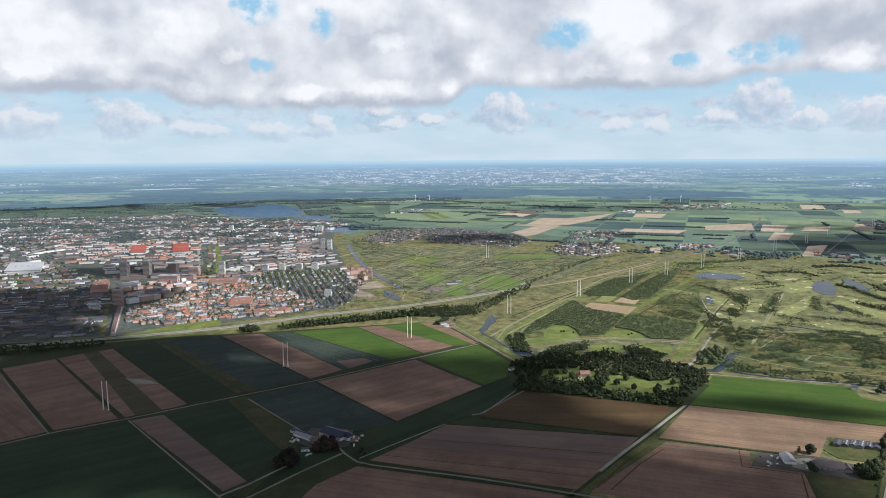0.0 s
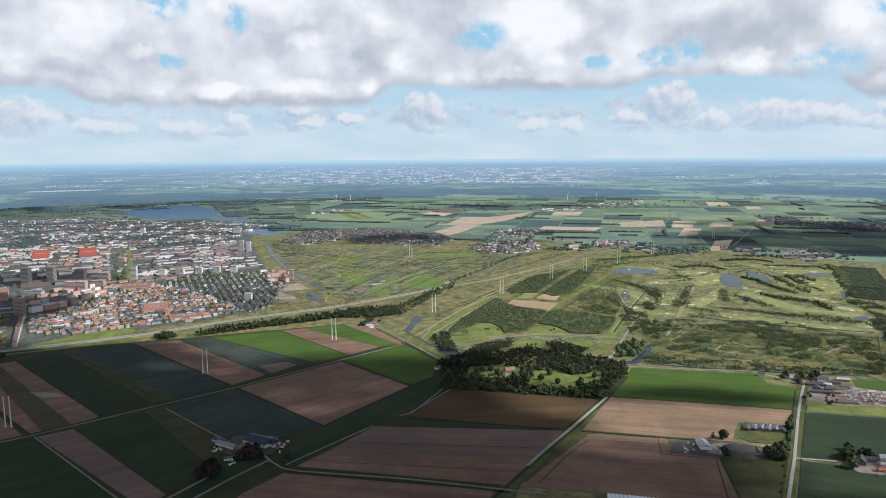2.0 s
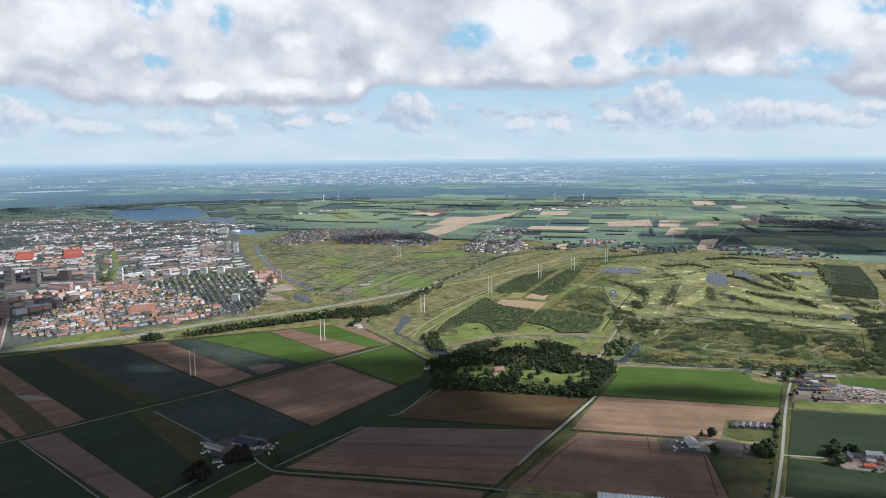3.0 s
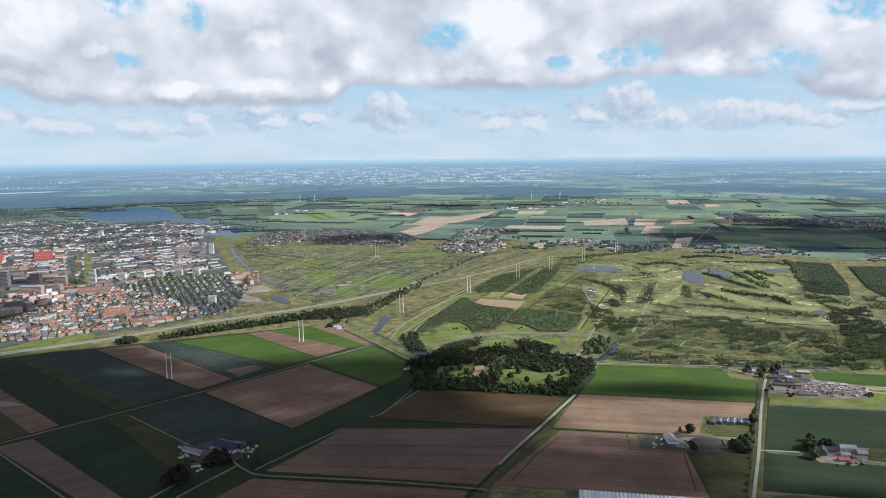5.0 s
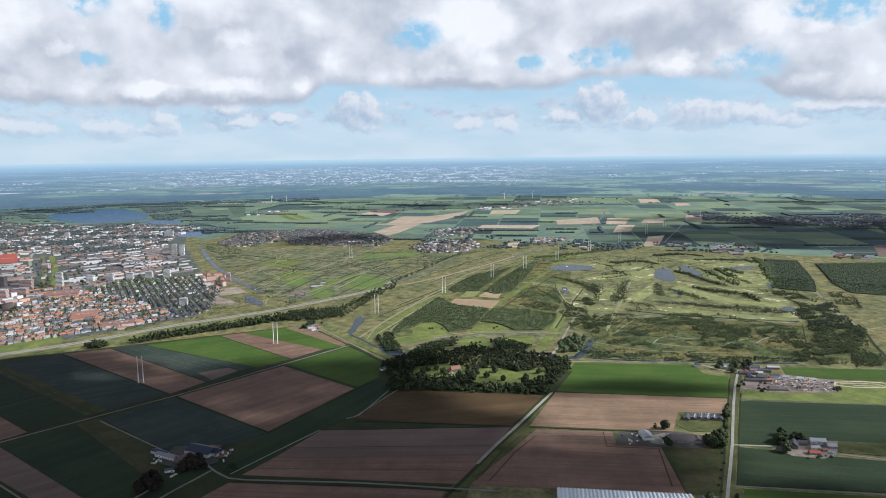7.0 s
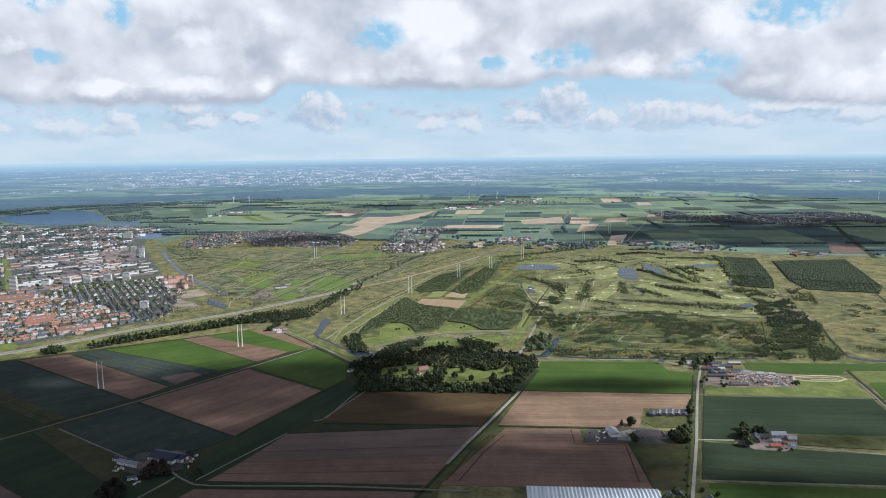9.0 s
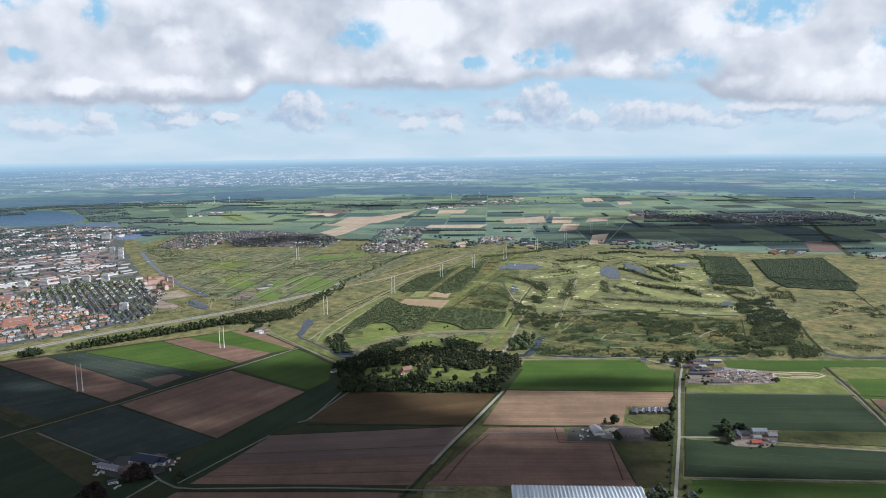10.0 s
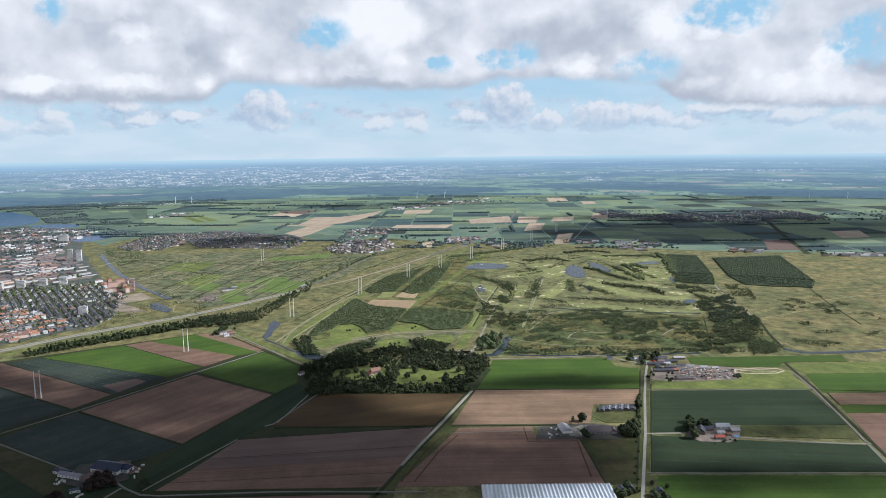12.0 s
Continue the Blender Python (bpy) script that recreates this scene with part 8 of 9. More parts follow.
district([(2368.1, 2755.0), (2599.5, 2568.5), (2511.3, 2298.0), (2318.1, 2176.1), (2264.9, 2360.7)], *[(2266.5, 2600.4), (2430.1, 2280.9)], 26, GREYS[:1] * 3 + GREYS[2:], 27, 0, 0.6, (8, 14), 2.2, mass=village)
district([(1102.0, 2069.4), (1213.3, 2003.5), (1124.7, 1892.3), (1057.6, 1950.6)], *[(1084.1, 1998.5), (1166.7, 1961.8)], 30, MIXED, 22, 0, 0.5, mass=village, garden=2)
district([(948.6, 3679.4), (1728.2, 4111.5), (1620.6, 3853.4), (906.0, 3404.0)], *[(930.2, 3607.1), (1672.7, 3978.3)], 40, MIXED, 23, 0, 0.35, (20, 36), 1.5, mass=village)
district([(-280.4, 3681.0), (-73.7, 3853.8), (-40.7, 3696.1), (-238.5, 3502.9)], *[(-277.7, 3644.5), (-72.2, 3774.7)], 40, MIXED, 24, 0, 0.4, mass=village)
district([(654.2, 2177.8), (924.8, 2061.9), (1058.9, 1963.0), (964.9, 1903.9), (774.5, 2022.5)], *[(716.5, 2097.3), (995.9, 1966.2)], 30, MIXED, 25, 0, 0.12, mass=village, garden=1.0)
town.done()
village.done()
woodland("garden_trees", [p for p in GARDEN if p[1] < 1950], 5.8, "green garden and street trees between houses", LEAF3, 5, "trees", 1.2)
woodland("garden_trees", [p for p in GARDEN if p[1] >= 1950], 4.4, "green garden and park trees far off", LEAFHAZE, 6, "trees", 1.2)

BLOCKS = ((([(-558.1, 1733.7)], 14, 10, 36, PALE, "tall white apartment block in the town", 12), ([(-793.8, 1711.2)], 18, 16, 40, BRICK, "dark brick tower block in the town", 13), ([(-743.2, 1725.2)], 16, 16, 40, BRICK, "dark brick tower block in the town", 13),
    ([(-660.6, 1385.9)], 18, 11, 32, PINK, "salmon brick tower block beside houses", 12), ([(-384.2, 2208.2)], 13, 12, 34, CREAM, "pale brick tower, one of a pair", 13), ([(-362.2, 2207.0)], 13, 12, 32, CREAM, "pale brick tower, one of a pair", 13),
    ([(-505.8, 1782.4)], 16, 14, 17, PALE, "low white apartment block among trees", 6), ([(-465.7, 1798.3)], 16, 14, 17, PALE, "low white apartment block among trees", 6), ([(-422.8, 1805.3)], 16, 14, 17, PALE, "low white apartment block among trees", 6),
    ([(-379.7, 1812.4)], 16, 14, 17, PALE, "low white apartment block among trees", 6), ([(-339.2, 1819.7)], 16, 14, 17, PALE, "low white apartment block among trees", 6),)
    + (([(-245.5, 1455.4)], 15, 12, 15, CREAM, "cream apartment block beside a park", 7),
    ([(-713.2, 1561.3)], 40, 14, 14, PALE, "long pale apartment block in the town", 5), ([(-651.7, 1628.8)], 46, 16, 20, PINK, "pink brick office block in the town", 7), ([(-614.8, 1657.1)], 30, 16, 16, PINK, "pink brick office block in the town", 6),
    ([(-178.3, 1669.6)], 10, 9, 27, PINK, "salmon brick tower with a red roof", 9), ([(-691.4, 1350.5)], 22, 10, 16, PALE, "white office block in the town", 6), ([(-686.3, 1747.6)], 22, 16, 30, BRICK, "dark brick tower block in the town", 10),
    ([(-689.6, 2051.2)], 18, 18, 12, PINK, "red brick hall in the town", 4), ([(-629.2, 1736.8)], 26, 14, 22, PINK, "pink brick office block in the town", 7), ([(-490.5, 2742.0)], 30, 14, 20, PALE, "white block beside a lake", 6),
    ([(-858.0, 2808.5)], 14, 14, 20, PALE, "white tower far off in the town", 9),))
for ((x, y),), lg, wd, hg, wall, tag, st in ((b[0], *b[1:]) for b in BLOCKS):
    tower_block(x, y, -4, lg, wd, hg, wall, tag, storeys=st)


def hall(quad, high, wall, roof, label):
    """A flat-roofed hall over a four-cornered plot, with a raised rim and roof units."""
    cx, cy = sum(p[0] for p in quad) / 4, sum(p[1] for p in quad) / 4
    ob = thing("hall", label, "building")

    def plate(z, top, grow):
        bm = bmesh.new()
        loc = [((x - cx) * grow, (y - cy) * grow) for x, y in quad]
        if sum(u[0] * w[1] - w[0] * u[1] for u, w in zip(loc, loc[1:] + loc[:1])) < 0:
            loc.reverse()
        lo = [bm.verts.new((x, y, z)) for x, y in loc]
        hi = [bm.verts.new((x, y, top)) for x, y in loc]
        bm.faces.new(hi)
        bm.faces.new(lo[::-1])
        for i in range(4):
            bm.faces.new((lo[i], lo[(i + 1) % 4], hi[(i + 1) % 4], hi[i]))
        return bm
    part("wall", plate(0, high, 1.0), wall, ob)
    r = part("roof", plate(high + 0.01, high + 0.6, 1.02), roof, ob)
    for i in range(4):
        f = 0.25 + 0.17 * i
        (ax, ay), (bx, by) = ((quad[0][j] * (1 - f) + quad[1][j] * f for j in (0, 1)), (quad[3][j] * (1 - f) + quad[2][j] * f for j in (0, 1)))
        bm = bmesh.new()
        box(bm, (ax + bx) / 2 - cx, (ay + by) / 2 - cy, high + 0.61, 4, 6, 0.9)
        part("roof_unit", bm, FLATROOF, r)
    ob.matrix_basis = pose(cx, cy, 0)


hall([(-972.2, 2137.1), (-921.9, 2134.4), (-992.9, 2311.2), (-1039.5, 2313.8)], 6, CREAM, REDROOF, "large hall with a bright red roof")
hall([(-842.7, 2142.7), (-795.3, 2152.7), (-865.9, 2347.8), (-913.2, 2335.8)], 6, CREAM, REDROOF, "large hall with a bright red roof")
hall([(-1130.6, 1766.7), (-1045.0, 1780.1), (-1117.0, 1922.4), (-1198.9, 1906.4)], 10, PALE, WHITEROOF, "large white warehouse beside houses")
hall([(-781.3, 1511.8), (-749.8, 1529.8), (-797.1, 1634.7), (-821.9, 1614.0)], 9, PINK, TILE_RED, "orange-red roofed school building")
hall([(-571.1, 1162.5), (-563.3, 1162.3), (-643.9, 1364.3), (-651.9, 1364.6)], 4, PINK, TILE_BROWN, "long narrow row of salmon houses")
hall([(-546.6, 1596.0), (-486.2, 1614.9), (-496.0, 1667.4), (-559.3, 1654.8)], 7, PINK, TILE_RED, "long building with an orange roof")
hall([(-427.7, 1357.0), (-388.0, 1376.5), (-397.1, 1431.8), (-441.6, 1422.0)], 6, PINK, TILE_RED, "long building with an orange roof")
hall([(-359.3, 1290.9), (-308.5, 1303.4), (-309.6, 1332.7), (-362.8, 1324.6)], 5, PINK, TILE_RED, "long red-brick row at the town edge")
for i, (x, y) in enumerate([(-261.8, 1798.5), (-241.1, 1814.4), (-214.0, 1772.8), (-241.2, 1730.6), (-213.9, 1678.0), (-199.7, 1715.1), (-227.0, 1669.2), (-200.3, 1626.1), (-225.3, 1739.3), (-195.3, 1773.5), (-248.4, 1770.4), (-189.9, 1662.3)]):
    barn(x, y, 20 + 90 * (i % 2), (17, 13, 21)[i % 3], 8, (8, 6, 10)[i % 3], 2.6, PINK if i % 3 else CREAM, TILE_RED if i % 4 else TILE_BROWN, "salmon brick apartment house with an orange-red roof", "apartment_house", hip=3.0, door=False, group="salmon apartment houses")
strip("street", [(-558.3, 1143.4), (-645.0, 1364.3), (-692.3, 1508.5), (-617.6, 1703.8), (-800.2, 2258.2), (-836.0, 2407.1)], 8, ASPHALT, 0.3, "grey street through the town", "road")
strip("street", [(-594.6, 1718.9), (-679.6, 2005.9), (-790.3, 2328.8)], 10, GRASS, 0.32, "green strip beside a town street", "verge")
strip("street", [(-568.7, 1125.6), (-642.5, 1290.7), (-736.8, 1510.2)], 9, GRASS, 0.3, "green strip between housing blocks", "verge")
strip("street", [(-571.1, 1734.3), (-671.0, 2061.8), (-758.3, 2312.4)], 14, LAWN, 0.32, "long green lawn in the town", "park")
strip("street", [(-342.5, 1354.1), (-210.8, 1375.7), (-185.6, 1401.8)], 6, GRASS, 0.3, "green verge at the town edge", "verge")


# ---- the overpass, the club house and the footbridge ----
def overpass(x, y, turn, long, wide, high, label, deck_mat=CONCRETE):
    """A road bridge: deck, two parapets and four piers."""
    ob = thing("overpass", label, "bridge")
    bm = bmesh.new()
    box(bm, 0, 0, high, long, wide, 0.9)
    part("deck", bm, deck_mat, ob)
    for s in (-1, 1):
        bm = bmesh.new()
        box(bm, 0, s * (wide / 2 - 0.2), high + 0.91, long, 0.35, 0.9)
        part("parapet", bm, CONCRETE, ob)
        for u in (-0.35, 0.35):
            bm = bmesh.new()
            box(bm, u * long, s * wide * 0.3, 0, 1.2, 1.2, high)
            part("pier", bm, CONCRETE, ob)
    ob.matrix_basis = pose(x, y, 0.5, 0, 0, turn)
    return ob


overpass(*[(182.5, 1560.2)][0], 60, 32, 5.5, 4.2, "concrete road bridge over a motorway", DARKROAD)
overpass(*[(349.7, 953.5)][0], 65, 16, 3, 1.0, "grey concrete footbridge over a stream")
slab("forecourt", [(324.1, 948.9), (334.2, 964.7), (353.4, 964.2), (348.5, 945.7)], TRACK, 0.5, "pale gravel forecourt beside a footbridge", "yard")
barn(*[(20.5, 1594.6)][0], 12, 26, 8, 3.2, 1.6, PALE, SLATE, "low club house beside sports pitches", "club_house")
barn(*[(36.8, 1615.6)][0], 12, 12, 7, 3.0, 1.4, BRICK, FLATROOF, "small shed of a sports club", "shed")
for i in range(22):
    (ax, ay), (bx, by) = [(-519.3, 4454.4), (60.0, 4444.3)]
    f = (i + 0.5) / 22
    x, y = ax + (bx - ax) * f, ay + (by - ay) * f
    strip("glasshouse_row", [(x, y), (x + 18, y + 120)], 5, CONCRETE, 1.6, "low pale glasshouse row in far fields", "glasshouse", False, kind="")

# ---- farms and hamlets ----
def at(pts):
    return pts[0]


TN = -19.0     # the way the polder lanes run
# farm among cabbage fields
slab("farmyard", [(-158.1, 700.8), (-146.9, 737.3), (-100.2, 730.0), (-99.0, 688.2), (-124.9, 674.8)], DARKYARD, 0.55, "paved farmyard in a polder", "yard", wobble=3)
barn(*at([(-117.2, 714.9)]), -35, 30, 18, 4, 4.0, PALE, NAVY, "long barn with a dark blue roof and white gables", bays=0)
barn(*at([(-105.4, 708.7)]), -35, 17, 10, 4, 3.2, PALE, NAVY, "white-gabled barn with a dark blue roof")
barn(*at([(-132.3, 700.3)]), 50, 16, 11, 3.6, 3.2, BRICK, TILE_BROWN, "farmhouse with a red-brown roof", "farmhouse")
barn(*at([(-150.5, 711.0)]), -38, 26, 7, 3, 1.8, PALE, FLATROOF, "long low shed with a pale roof", "shed")
barn(*at([(-158.8, 721.8)]), -38, 20, 6, 3, 1.6, PALE, NAVY, "long low white shed with a dark blue roof", "shed")
barn(*at([(-142.8, 677.9)]), 10, 8, 5, 2.4, 1.4, PALE, SLATE, "small white garden shed", "shed")
plant_area("beech", [(-135.7, 671.0), (-108.7, 674.6), (-116.4, 694.2), (-135.1, 686.1)], 16, 0.75)
plant_area("beech", [(-164.9, 636.9), (-144.0, 641.5), (-151.6, 664.6), (-166.9, 657.0)], 14, 0.8)
plant_area("bush", [(-82.7, 658.2), (-75.8, 674.0), (-85.3, 681.0), (-92.3, 667.5)], 6, 0.9)
# farm beside the dike
slab("farmyard", [(-10.0, 1192.9), (5.1, 1225.7), (23.2, 1208.3), (10.7, 1176.3)], YARD, 0.56, "paved farmyard beside a dike", "yard")
for (x, y), l, w, wl, rf in zip([(-0.0, 1204.9), (10.1, 1212.9), (4.9, 1188.4), (14.9, 1196.2)], (12, 9, 8, 7), (6, 5, 5, 4), (PALE, BRICK, PALE, BRICK), (TILE_BROWN, TILE_BROWN, FLATROOF, TILE_RED)):
    barn(x, y, 20, l, w, 3, 2, wl, rf, "small farm building beside a dike")
plant_area("oak", [(-16.9, 1193.1), (15.5, 1234.0), (27.4, 1216.5), (15.6, 1242.7), (-13.2, 1226.3)], 10, 0.55)
# country house in the grove
barn(*at([(190.6, 911.7)]), 15, 14, 8, 4, 4, BRICK, TILE_RED, "country house with a red tiled roof among trees", "country_house")
barn(*at([(181.1, 902.3)]), 105, 9, 6, 3.4, 3, PALE, TILE_RED, "white garden house with a red roof", "garden_house")
barn(*at([(94.5, 941.5)]), 40, 8, 5, 2.8, 2, PALE, TILE_BROWN, "small house at the edge of a grove", "cottage")
# farm with a white barn
slab("farmyard", [(296.0, 635.8), (313.2, 664.6), (374.5, 651.7), (401.0, 631.6), (379.5, 604.5)], DARKYARD, 0.55, "concrete farmyard with stored goods", "yard")
slab("farmyard", [(383.7, 669.3), (411.6, 700.4), (452.6, 684.8), (421.5, 637.4), (387.8, 650.1)], LANEGRASS, 0.56, "grass plot round long sheds", "yard")
slab("farmyard", [(333.4, 630.8), (338.9, 648.4), (359.9, 651.6), (363.5, 633.2), (346.1, 621.3)], TRACK, 0.58, "pale gravel yard beside a barn", "yard", wobble=1)
barn(*at([(336.2, 646.0)]), TN + 100, 18, 11, 3.4, 2.4, PALE, FLATROOF, "barn with a pale sheet roof")
for i, (x, y) in enumerate([(404.6, 682.0), (412.3, 681.2), (420.0, 680.3), (426.7, 678.0), (433.4, 675.6), (440.1, 673.2)]):
    barn(x, y, TN + 72, 13 if i != 3 else 16, 6.2, 2.8, 1.6, BRICK, SLATE, "dark-roofed stock shed with pale roof lights", "shed", bays=3 if i in (1, 2, 3, 4) else 0, group="stock sheds in a row")
barn(*at([(367.4, 629.4)]), TN, 27, 13, 3.4, 4.2, BRICK, TILE_BROWN, "farmhouse with a broad dark brown roof", "farmhouse", hip=3.0)
barn(*at([(381.0, 622.7)]), TN + 90, 9, 7, 3.2, 3, BRICK, TILE_BROWN, "brick cottage with a brown roof", "cottage")
plant("oak", *at([(366.2, 661.8)]), 0.9)
plant("poplar", *at([(354.4, 661.0)]), 0.6)
plant("oak", *at([(448.1, 674.8)]), 0.9)
plant_area("oak", [(383.2, 609.8), (402.7, 602.7), (419.8, 630.0), (390.7, 637.0)], 15, 0.78)
plant_area("oak", [(342.6, 619.4), (352.2, 614.8), (354.5, 626.0), (347.9, 630.1)], 4, 0.6)
rng = random.Random(8)
for x, y in scatter([(301.2, 636.9), (314.9, 657.3), (332.4, 654.1), (320.5, 629.7)], 16, 2) + scatter([(337.4, 626.4), (352.6, 648.1), (370.3, 644.8), (356.7, 622.3)], 10, 3):
    bm = bmesh.new()
    box(bm, 0, 0, 0.55, rng.uniform(1.2, 3.2), rng.uniform(1, 2), rng.uniform(0.6, 1.5))
    ob = tagged(new("crate", mesh_of("crate", bm, rng.choice((PALE, FLATROOF, CONCRETE, SLATE)))), "stacked crate in a farmyard", "crate", "crates in the farmyard")
    ob.location, ob.rotation_euler = (x, y, 0), (0, 0, rng.uniform(0, 3))
# farm behind tall trees
slab("farmyard", [(448.0, 588.0), (468.7, 607.7), (521.0, 591.4), (498.3, 564.5), (477.3, 558.7), (452.2, 571.1)], YARD, 0.55, "paved farmyard beside crops", "yard", wobble=2)
barn(*at([(497.3, 592.0)]), TN, 15, 8, 3.6, 2.4, PALE, WHITEROOF, "farm barn with a white sheet roof")
barn(*at([(467.7, 590.1)]), TN + 70, 12, 9, 3.6, 3.6, BRICK, SLATE, "farmhouse with a dark grey roof", "farmhouse")
barn(*at([(479.6, 592.1)]), TN, 9, 6, 3.2, 2.2, BRICK, SLATE, "grey-roofed brick shed of a farm", "shed")
barn(*at([(475.5, 570.0)]), TN, 10, 5, 2.8, 1.8, BRICK, REDROOF, "shed with a bright red roof", "shed")
barn(*at([(503.2, 579.9)]), TN, 9, 8, 3, 1.8, BRICK, FLATROOF, "low shed with a grey roof", "shed")
barn(*at([(485.1, 580.4)]), TN, 8, 5, 2.8, 1.6, PALE, FLATROOF, "small white shed in a farmyard", "shed")
barn(*at([(493.3, 566.3)]), TN, 4, 3, 2, 0.8, PALE, built("blue_sheet", (0.12, 0.3, 0.6)), "small shed under a blue sheet", "shed")
barn(*at([(490.3, 573.7)]), TN + 90, 5, 4, 2, 1.2, BRICK, TILE_RED, "small red-roofed shed of a farm", "shed")
for x, y in [(474.8, 617.3), (466.7, 605.2), (459.9, 593.0), (459.4, 599.7), (457.4, 584.5), (451.4, 580.6)]:
    plant("oak", x, y, random.uniform(0.75, 1.0))
for x, y in [(483.8, 607.1), (484.7, 601.7), (478.9, 605.6), (485.4, 598.1)]:
    plant("oak", x, y, random.uniform(0.55, 0.75))
plant_area("bush", [(459.2, 562.5), (490.0, 557.0), (495.2, 561.1), (465.1, 567.8)], 8, 0.5)
# hamlet at the end of the lane
slab("yard", [(521.7, 755.1), (553.9, 793.9), (608.6, 792.0), (661.4, 752.5), (630.8, 713.3), (543.4, 737.2)], YARD, 0.5, "bare yard of a contractor's depot", "yard", wobble=4)
HAMLET = ((553.0, 839.3, 8, 5, PALE, SLATE), (555.8, 832.4, 9, 5, PALE, FLATROOF), (555.5, 823.8, 7, 5, BRICK, SLATE), (579.7, 823.1, 10, 6, BRICK, SLATE), (592.0, 824.2, 13, 6, CREAM, SLATE),
          (568.5, 810.3, 7, 5, PALE, REDROOF), (580.6, 811.3, 9, 5, BRICK, TILE_BROWN), (561.8, 790.9, 14, 6, BRICK, SLATE), (575.5, 785.6, 13, 6, BRICK, SLATE), (593.1, 784.3, 12, 5, PALE, SLATE),
          (574.8, 772.6, 9, 5, BRICK, TILE_RED), (603.7, 777.5, 9, 5, PALE, FLATROOF), (581.4, 799.8, 9, 5, PALE, WHITEROOF), (564.1, 738.9, 22, 5, BRICK, TILE_BROWN), (616.8, 767.0, 9, 4, PALE, FLATROOF),
          (629.4, 759.5, 8, 4, BRICK, FLATROOF))
for x, y, l, w, wl, rf in HAMLET:
    barn(x, y, TN + rng.choice((0, 0, 90)), l, w, 2.8, 2.0, wl, rf, "small house or shed of a polder hamlet", "house")
for x, y in scatter([(570.7, 761.2), (593.4, 778.7), (649.4, 746.5), (627.3, 719.5), (573.4, 730.4)], 130, 5):
    bm = bmesh.new()
    box(bm, 0, 0, 0.5, rng.uniform(1.2, 5), rng.uniform(1, 2.4), rng.uniform(0.6, 2.2))
    ob = tagged(new("container", mesh_of("container", bm, rng.choice((PALE, PALE, FLATROOF, CONCRETE, PINK, PINK, SLATE)))), "stored container or pallet stack in a depot yard", "container", "goods in the depot yard")
    ob.location, ob.rotation_euler = (x, y, 0), (0, 0, rng.uniform(-0.5, 0.5) + radians(TN))
for x, y in [(540.8, 832.4), (553.1, 845.2), (551.5, 814.1), (560.3, 830.7), (589.7, 837.0), (589.3, 831.1), (579.2, 829.2), (568.0, 833.5)]:
    plant("oak", x, y, random.uniform(0.6, 0.9))
plant_area("bush", [(535.2, 735.5), (557.4, 746.3), (565.1, 763.4), (545.0, 751.0)], 6, 0.8)
plant_area("bush", [(629.1, 723.7), (645.4, 727.4), (629.5, 713.8)], 5, 1.0)
plant_area("bush", [(523.7, 764.2), (529.9, 756.9), (545.0, 781.5)], 5, 0.8)
for (x, y), l in zip([(568.3, 804.9), (593.7, 809.0), (614.7, 816.8), (559.0, 776.8)], (24, 20, 16, 26)):
    barn(x, y, TN, l, 7, 3.0, 1.4, BRICK, SLATE if l > 16 else FLATROOF, "long grey-roofed shed of a depot", "shed")
plant_area("bush", [(549.6, 759.2), (585.3, 791.8), (646.6, 760.4), (612.5, 729.0)], 12, 0.7)
oval = [(652.5, 747.9), (686.3, 742.9), (709.3, 731.4), (710.9, 720.2), (694.4, 716.2), (661.4, 726.4), (645.3, 737.7), (652.5, 747.9)]
strip("riding_track", oval, 3.4, SAND, 0.55, "pale oval sand riding track", "track")
strip("riding_track", [(656.1, 741.3), (680.8, 737.0), (700.1, 727.0), (702.5, 723.4), (691.1, 722.6), (666.6, 732.1)], 1.8, SAND, 0.55, "inner lane of a sand riding track", "track")
barn(*at([(520.9, 849.5)]), TN, 7, 5, 2.8, 2.4, PALE, SLATE, "white cottage beside a canal", "cottage")
# greenhouse
gx = [(203.2, 558.5), (312.4, 520.3)]
(ax, ay), (bx, by) = gx
bays, deep = 34, 60.0
gl = math.hypot(bx - ax, by - ay)
gt = math.atan2(by - ay, bx - ax)
house = thing("greenhouse", "large greenhouse with a ridged whitened glass roof", "greenhouse")
bm = bmesh.new()
box(bm, gl / 2, -deep / 2, 0, gl, deep, 2.4)
part("glass_wall", bm, GREENHOUSE, house)
bw = gl / bays
bm = bmesh.new()
vs = [bm.verts.new(p) for p in ((0, 0, 2.42), (bw / 2, 0, 3.5), (bw - 0.05, 0, 2.42), (0, -deep, 2.42), (bw / 2, -deep, 3.5), (bw - 0.05, -deep, 2.42))]
for q in ((0, 3, 4, 1), (1, 4, 5, 2), (0, 1, 2), (5, 4, 3)):
    bm.faces.new([vs[i] for i in q])
bay_mesh = mesh_of("roof_bay", bm, GREENHOUSE)
for i in range(bays):
    ob = new("roof_bay", bay_mesh)
    ob.parent, ob.location = house, (i * bw, 0, 0)
house.matrix_basis = pose(ax, ay, 0, 0, 0, math.degrees(gt))
# cottages and gardens by the greenhouse
for (x, y), l in zip([(316.5, 508.7), (325.9, 509.6), (338.3, 489.8), (346.9, 495.3)], (8, 6, 9, 6)):
    barn(x, y, TN + 90, l, 5, 2.8, 2.2, BRICK, SLATE, "small brick cottage beside a greenhouse", "cottage")
plant_area(("bush", "oak"), [(303.9, 502.6), (318.9, 516.7), (336.3, 510.3), (324.6, 494.9)], 14, 0.5)
plant_area(("bush", "oak"), [(327.8, 483.3), (348.3, 510.3), (362.0, 507.6), (345.8, 476.6)], 12, 0.5)
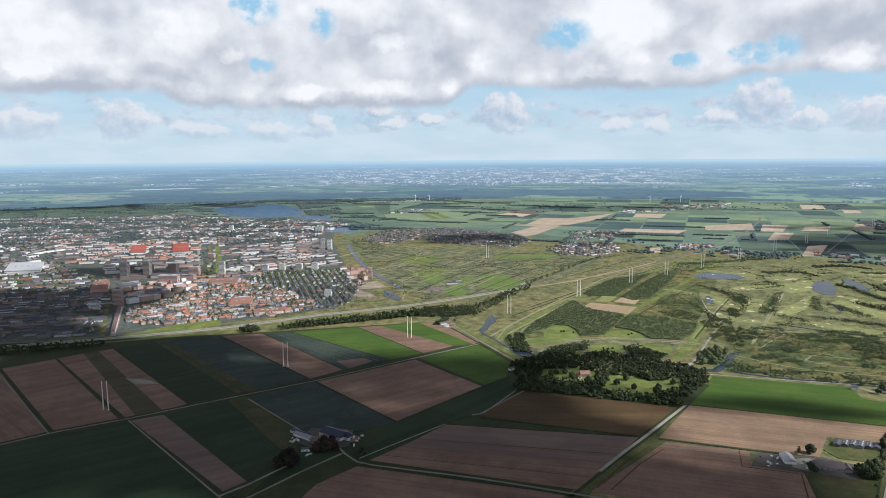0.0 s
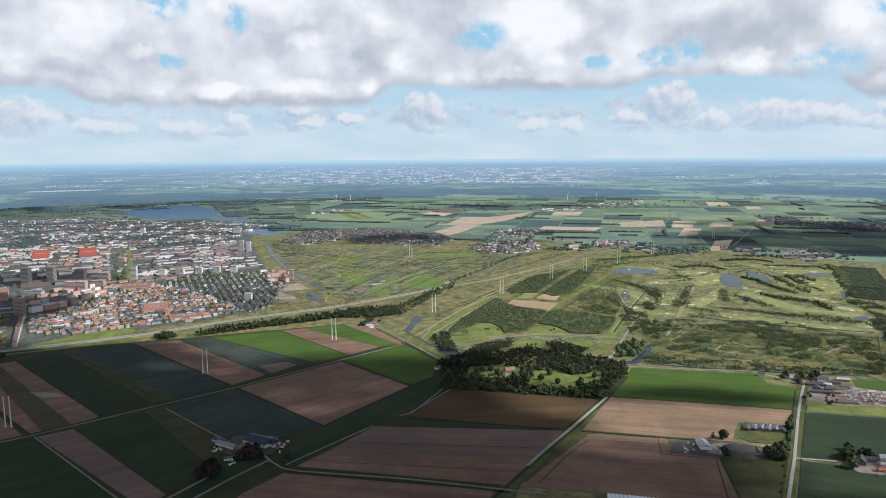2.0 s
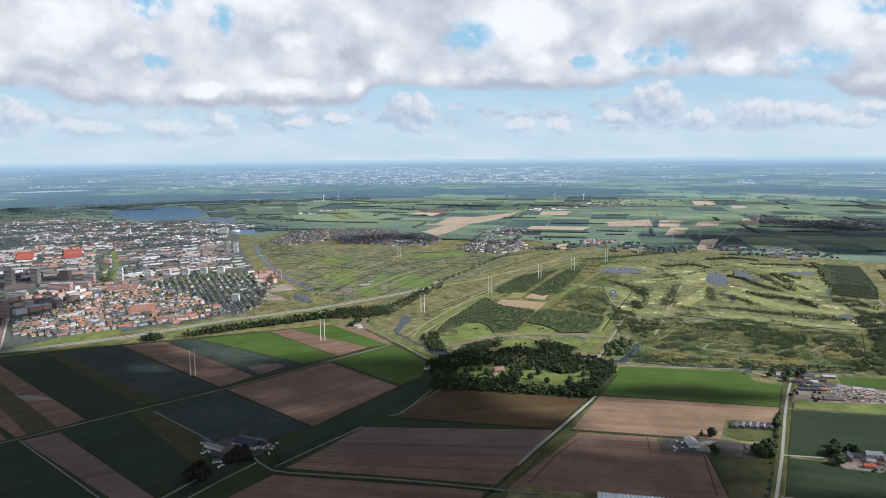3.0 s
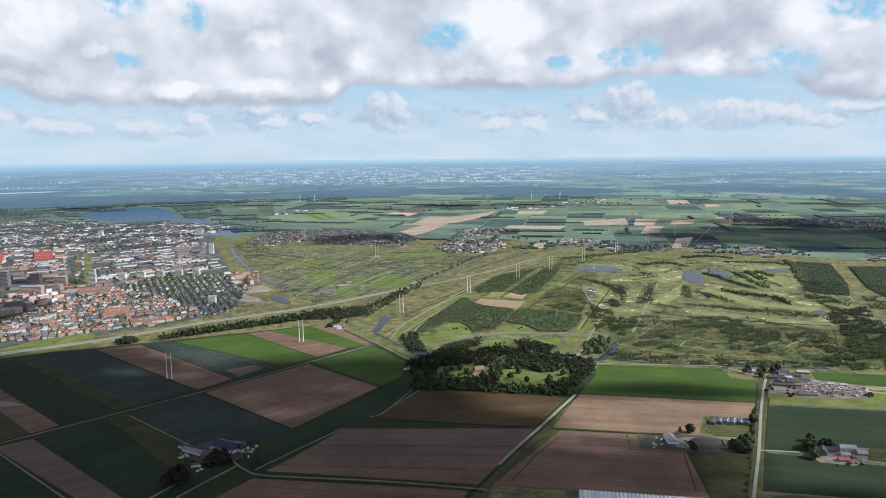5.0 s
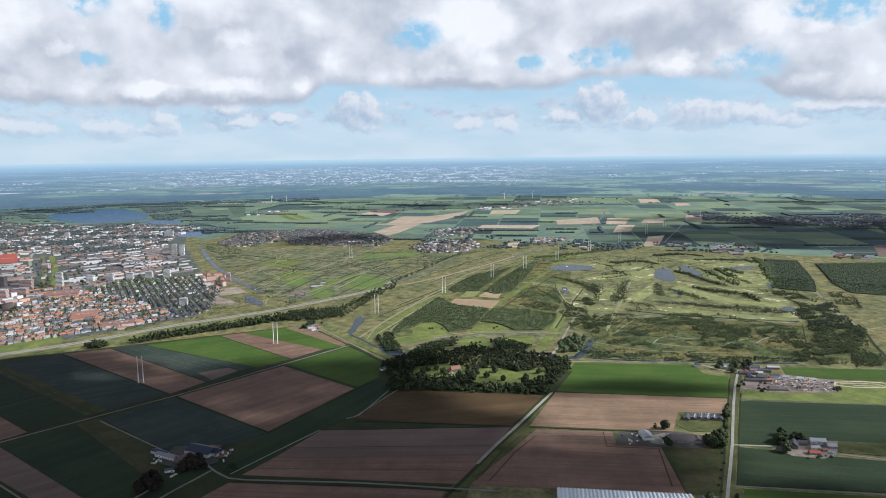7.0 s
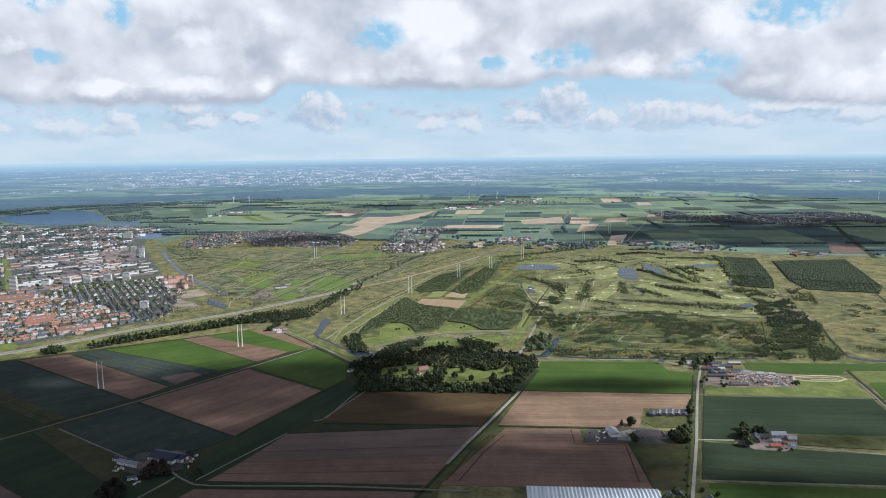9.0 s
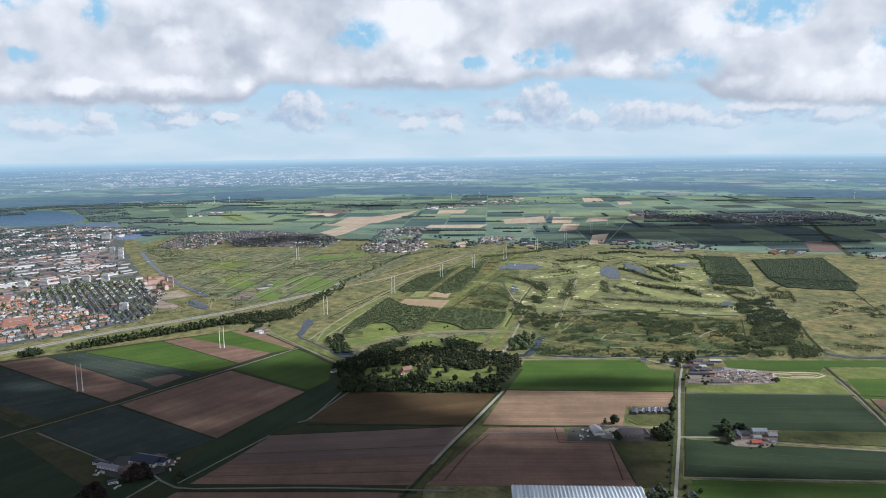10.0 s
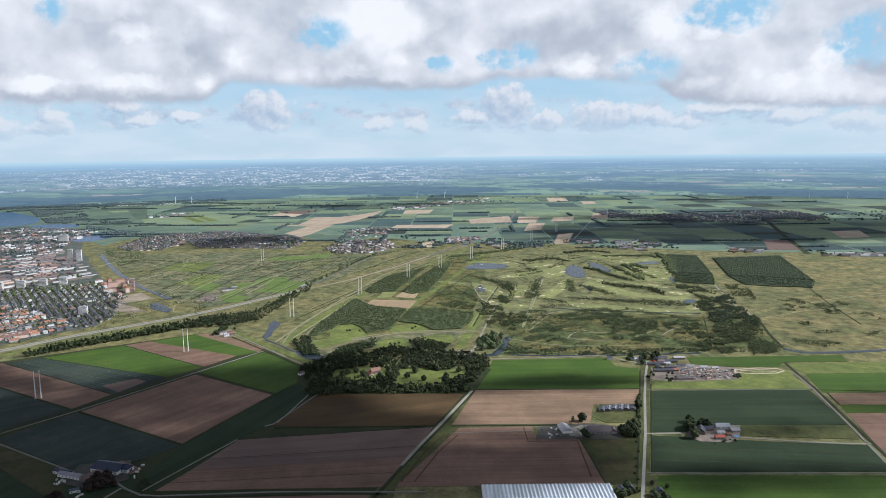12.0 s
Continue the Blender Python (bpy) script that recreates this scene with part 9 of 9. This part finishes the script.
# lane-side trees and bushes
plant_line("bush", [(474.4, 709.4), (460.1, 690.0), (441.0, 662.3), (416.2, 627.5)], 6, 0.8)
plant_line("bush", [(397.9, 602.2), (377.2, 573.1), (341.5, 522.1)], 14, 0.6)

# stored things beside the farm among cabbage fields
rng = random.Random(21)
for x, y in scatter([(-162.8, 695.1), (-162.5, 721.8), (-155.1, 727.9), (-152.7, 697.8)], 7, 4) + scatter([(-102.2, 685.5), (-89.1, 714.4), (-84.5, 705.3), (-95.6, 679.8)], 5, 5) + scatter([(-144.1, 667.1), (-138.7, 680.6), (-132.5, 672.3), (-136.9, 659.1)], 4, 6):
    bm = bmesh.new()
    box(bm, 0, 0, 0.5, rng.uniform(2.5, 4.5), rng.uniform(1.2, 1.8), rng.uniform(1.0, 1.7), taper=0.94)
    ob = tagged(new("trailer", mesh_of("trailer", bm, rng.choice((PALE, PALE, CONCRETE)))), "small white farm trailer parked on grass", "trailer", "trailers at the farm")
    ob.location, ob.rotation_euler = (x, y, 0), (0, 0, rng.uniform(0, 3))
slab("worked_ground", [(-120.3, 727.3), (-108.8, 733.4), (-88.1, 705.4), (-97.8, 696.8)], SOIL, 0.57, "bare worked ground beside a barn", "yard")

# ---- the clouds overhead, out of view, whose shadows lie on the land ----
def shadow_cloud(x, y, rx, ry, turn, height, seed, puffs=190):
    """A flat-based cumulus of many puffs whose shade falls on x, y with those half widths."""
    rng = random.Random(seed)
    base = Vector((x, y, 0)) + SUN_DIR * (height / SUN_DIR.z)
    bm0 = bmesh.new()
    bmesh.ops.create_icosphere(bm0, subdivisions=2, radius=1.0)
    ball = np.array([v.co[:] for v in bm0.verts])
    tri = np.array([[v.index for v in f.verts] for f in bm0.faces])
    bm0.free()
    vs, ts, n = [], [], 0
    c, s = math.cos(turn), math.sin(turn)
    for i in range(abs(puffs)):
        a, r = rng.random() * math.tau, math.sqrt(rng.random()) * 1.06
        px, py = r * math.cos(a) * rx, r * math.sin(a) * ry
        q = (0.32 - 0.20 * r) * min(rx, ry) * rng.uniform(0.55, 1.25)
        p = ball * (q * 1.25, q, q * 0.6) * (1 + 0.18 * np.sin(ball[:, [1]] * 5 + i) * np.cos(ball[:, [0]] * 4 + i))
        p = p + (c * px - s * py, s * px + c * py, rng.uniform(0, 0.12) * rx)
        vs.append(p)
        ts.append(tri + n)
        n += len(p)
    # loose puffs leave far shade paler, as haze would
    ob = new("cloud", raw_mesh("cloud", np.concatenate(vs), np.concatenate(ts), THIN if y > 1600 or puffs < 0 else CLOUD))
    ob.location = base
    return tagged(ob, "heaped white cumulus cloud with a flat base", "cloud", "clouds overhead", "structure")


# ground place of each shadow, its half widths across and along, its turn, and how full the cloud is
SHADES = (((-450, 820, 330, 250, 0.0, 190), (-40, 640, 300, 140, 0.1, 190), (230, 590, 170, 75, 0.0, 150), (-50, 865, 150, 80, 0.2, -140), (75, 830, 60, 60, 0.4, 120), (-90, 960, 140, 70, 0.2, 110), (70, 935, 120, 55, 0.1, 150),
    (-810, 1140, 250, 110, 0.0, 170), (-440, 1085, 200, 62, 0.05, 200),
    (-900, 1370, 350, 170, 0.15, 260), (140, 2450, 230, 150, 0.0, 70),)
    + ((1750, 2050, 640, 330, -0.55, 240), (1200, 2050, 260, 90, -0.3, 100), (2450, 1900, 560, 330, -0.6, 190), (1900, 2480, 620, 230, -0.5, 130), (-640, 1105, 120, 60, 0.15, 190), (-840, 1790, 230, 95, 0.05, 150),
    (-2400, 4100, 1500, 330, 0.1, 110), (310, 800, 70, 24, -0.3, 90), (590, 745, 60, 14, -0.33, 60), (391, 788, 75, 22, -0.33, 150), (560, 560, 120, 30, -0.33, 60), (780, 560, 110, 50, -0.4, 90), (900, 3900, 700, 160, 0.0, 80),
    (95, 800, 85, 45, -0.1, 190), (165, 985, 190, 42, 0.05, 80),)
    + ((150, 860, 150, 30, -0.1, 45), (470, 478, 150, 36, -0.33, 130), (165, 842, 120, 15, -0.1, 90), (430, 780, 110, 34, -0.33, 150), (520, 2290, 150, 60, 0.1, 70),))
for i, (sx0, sy0, rx, ry, turn, puffs) in enumerate(SHADES):
    shadow_cloud(sx0, sy0, rx, ry, turn, 2000, i, puffs)
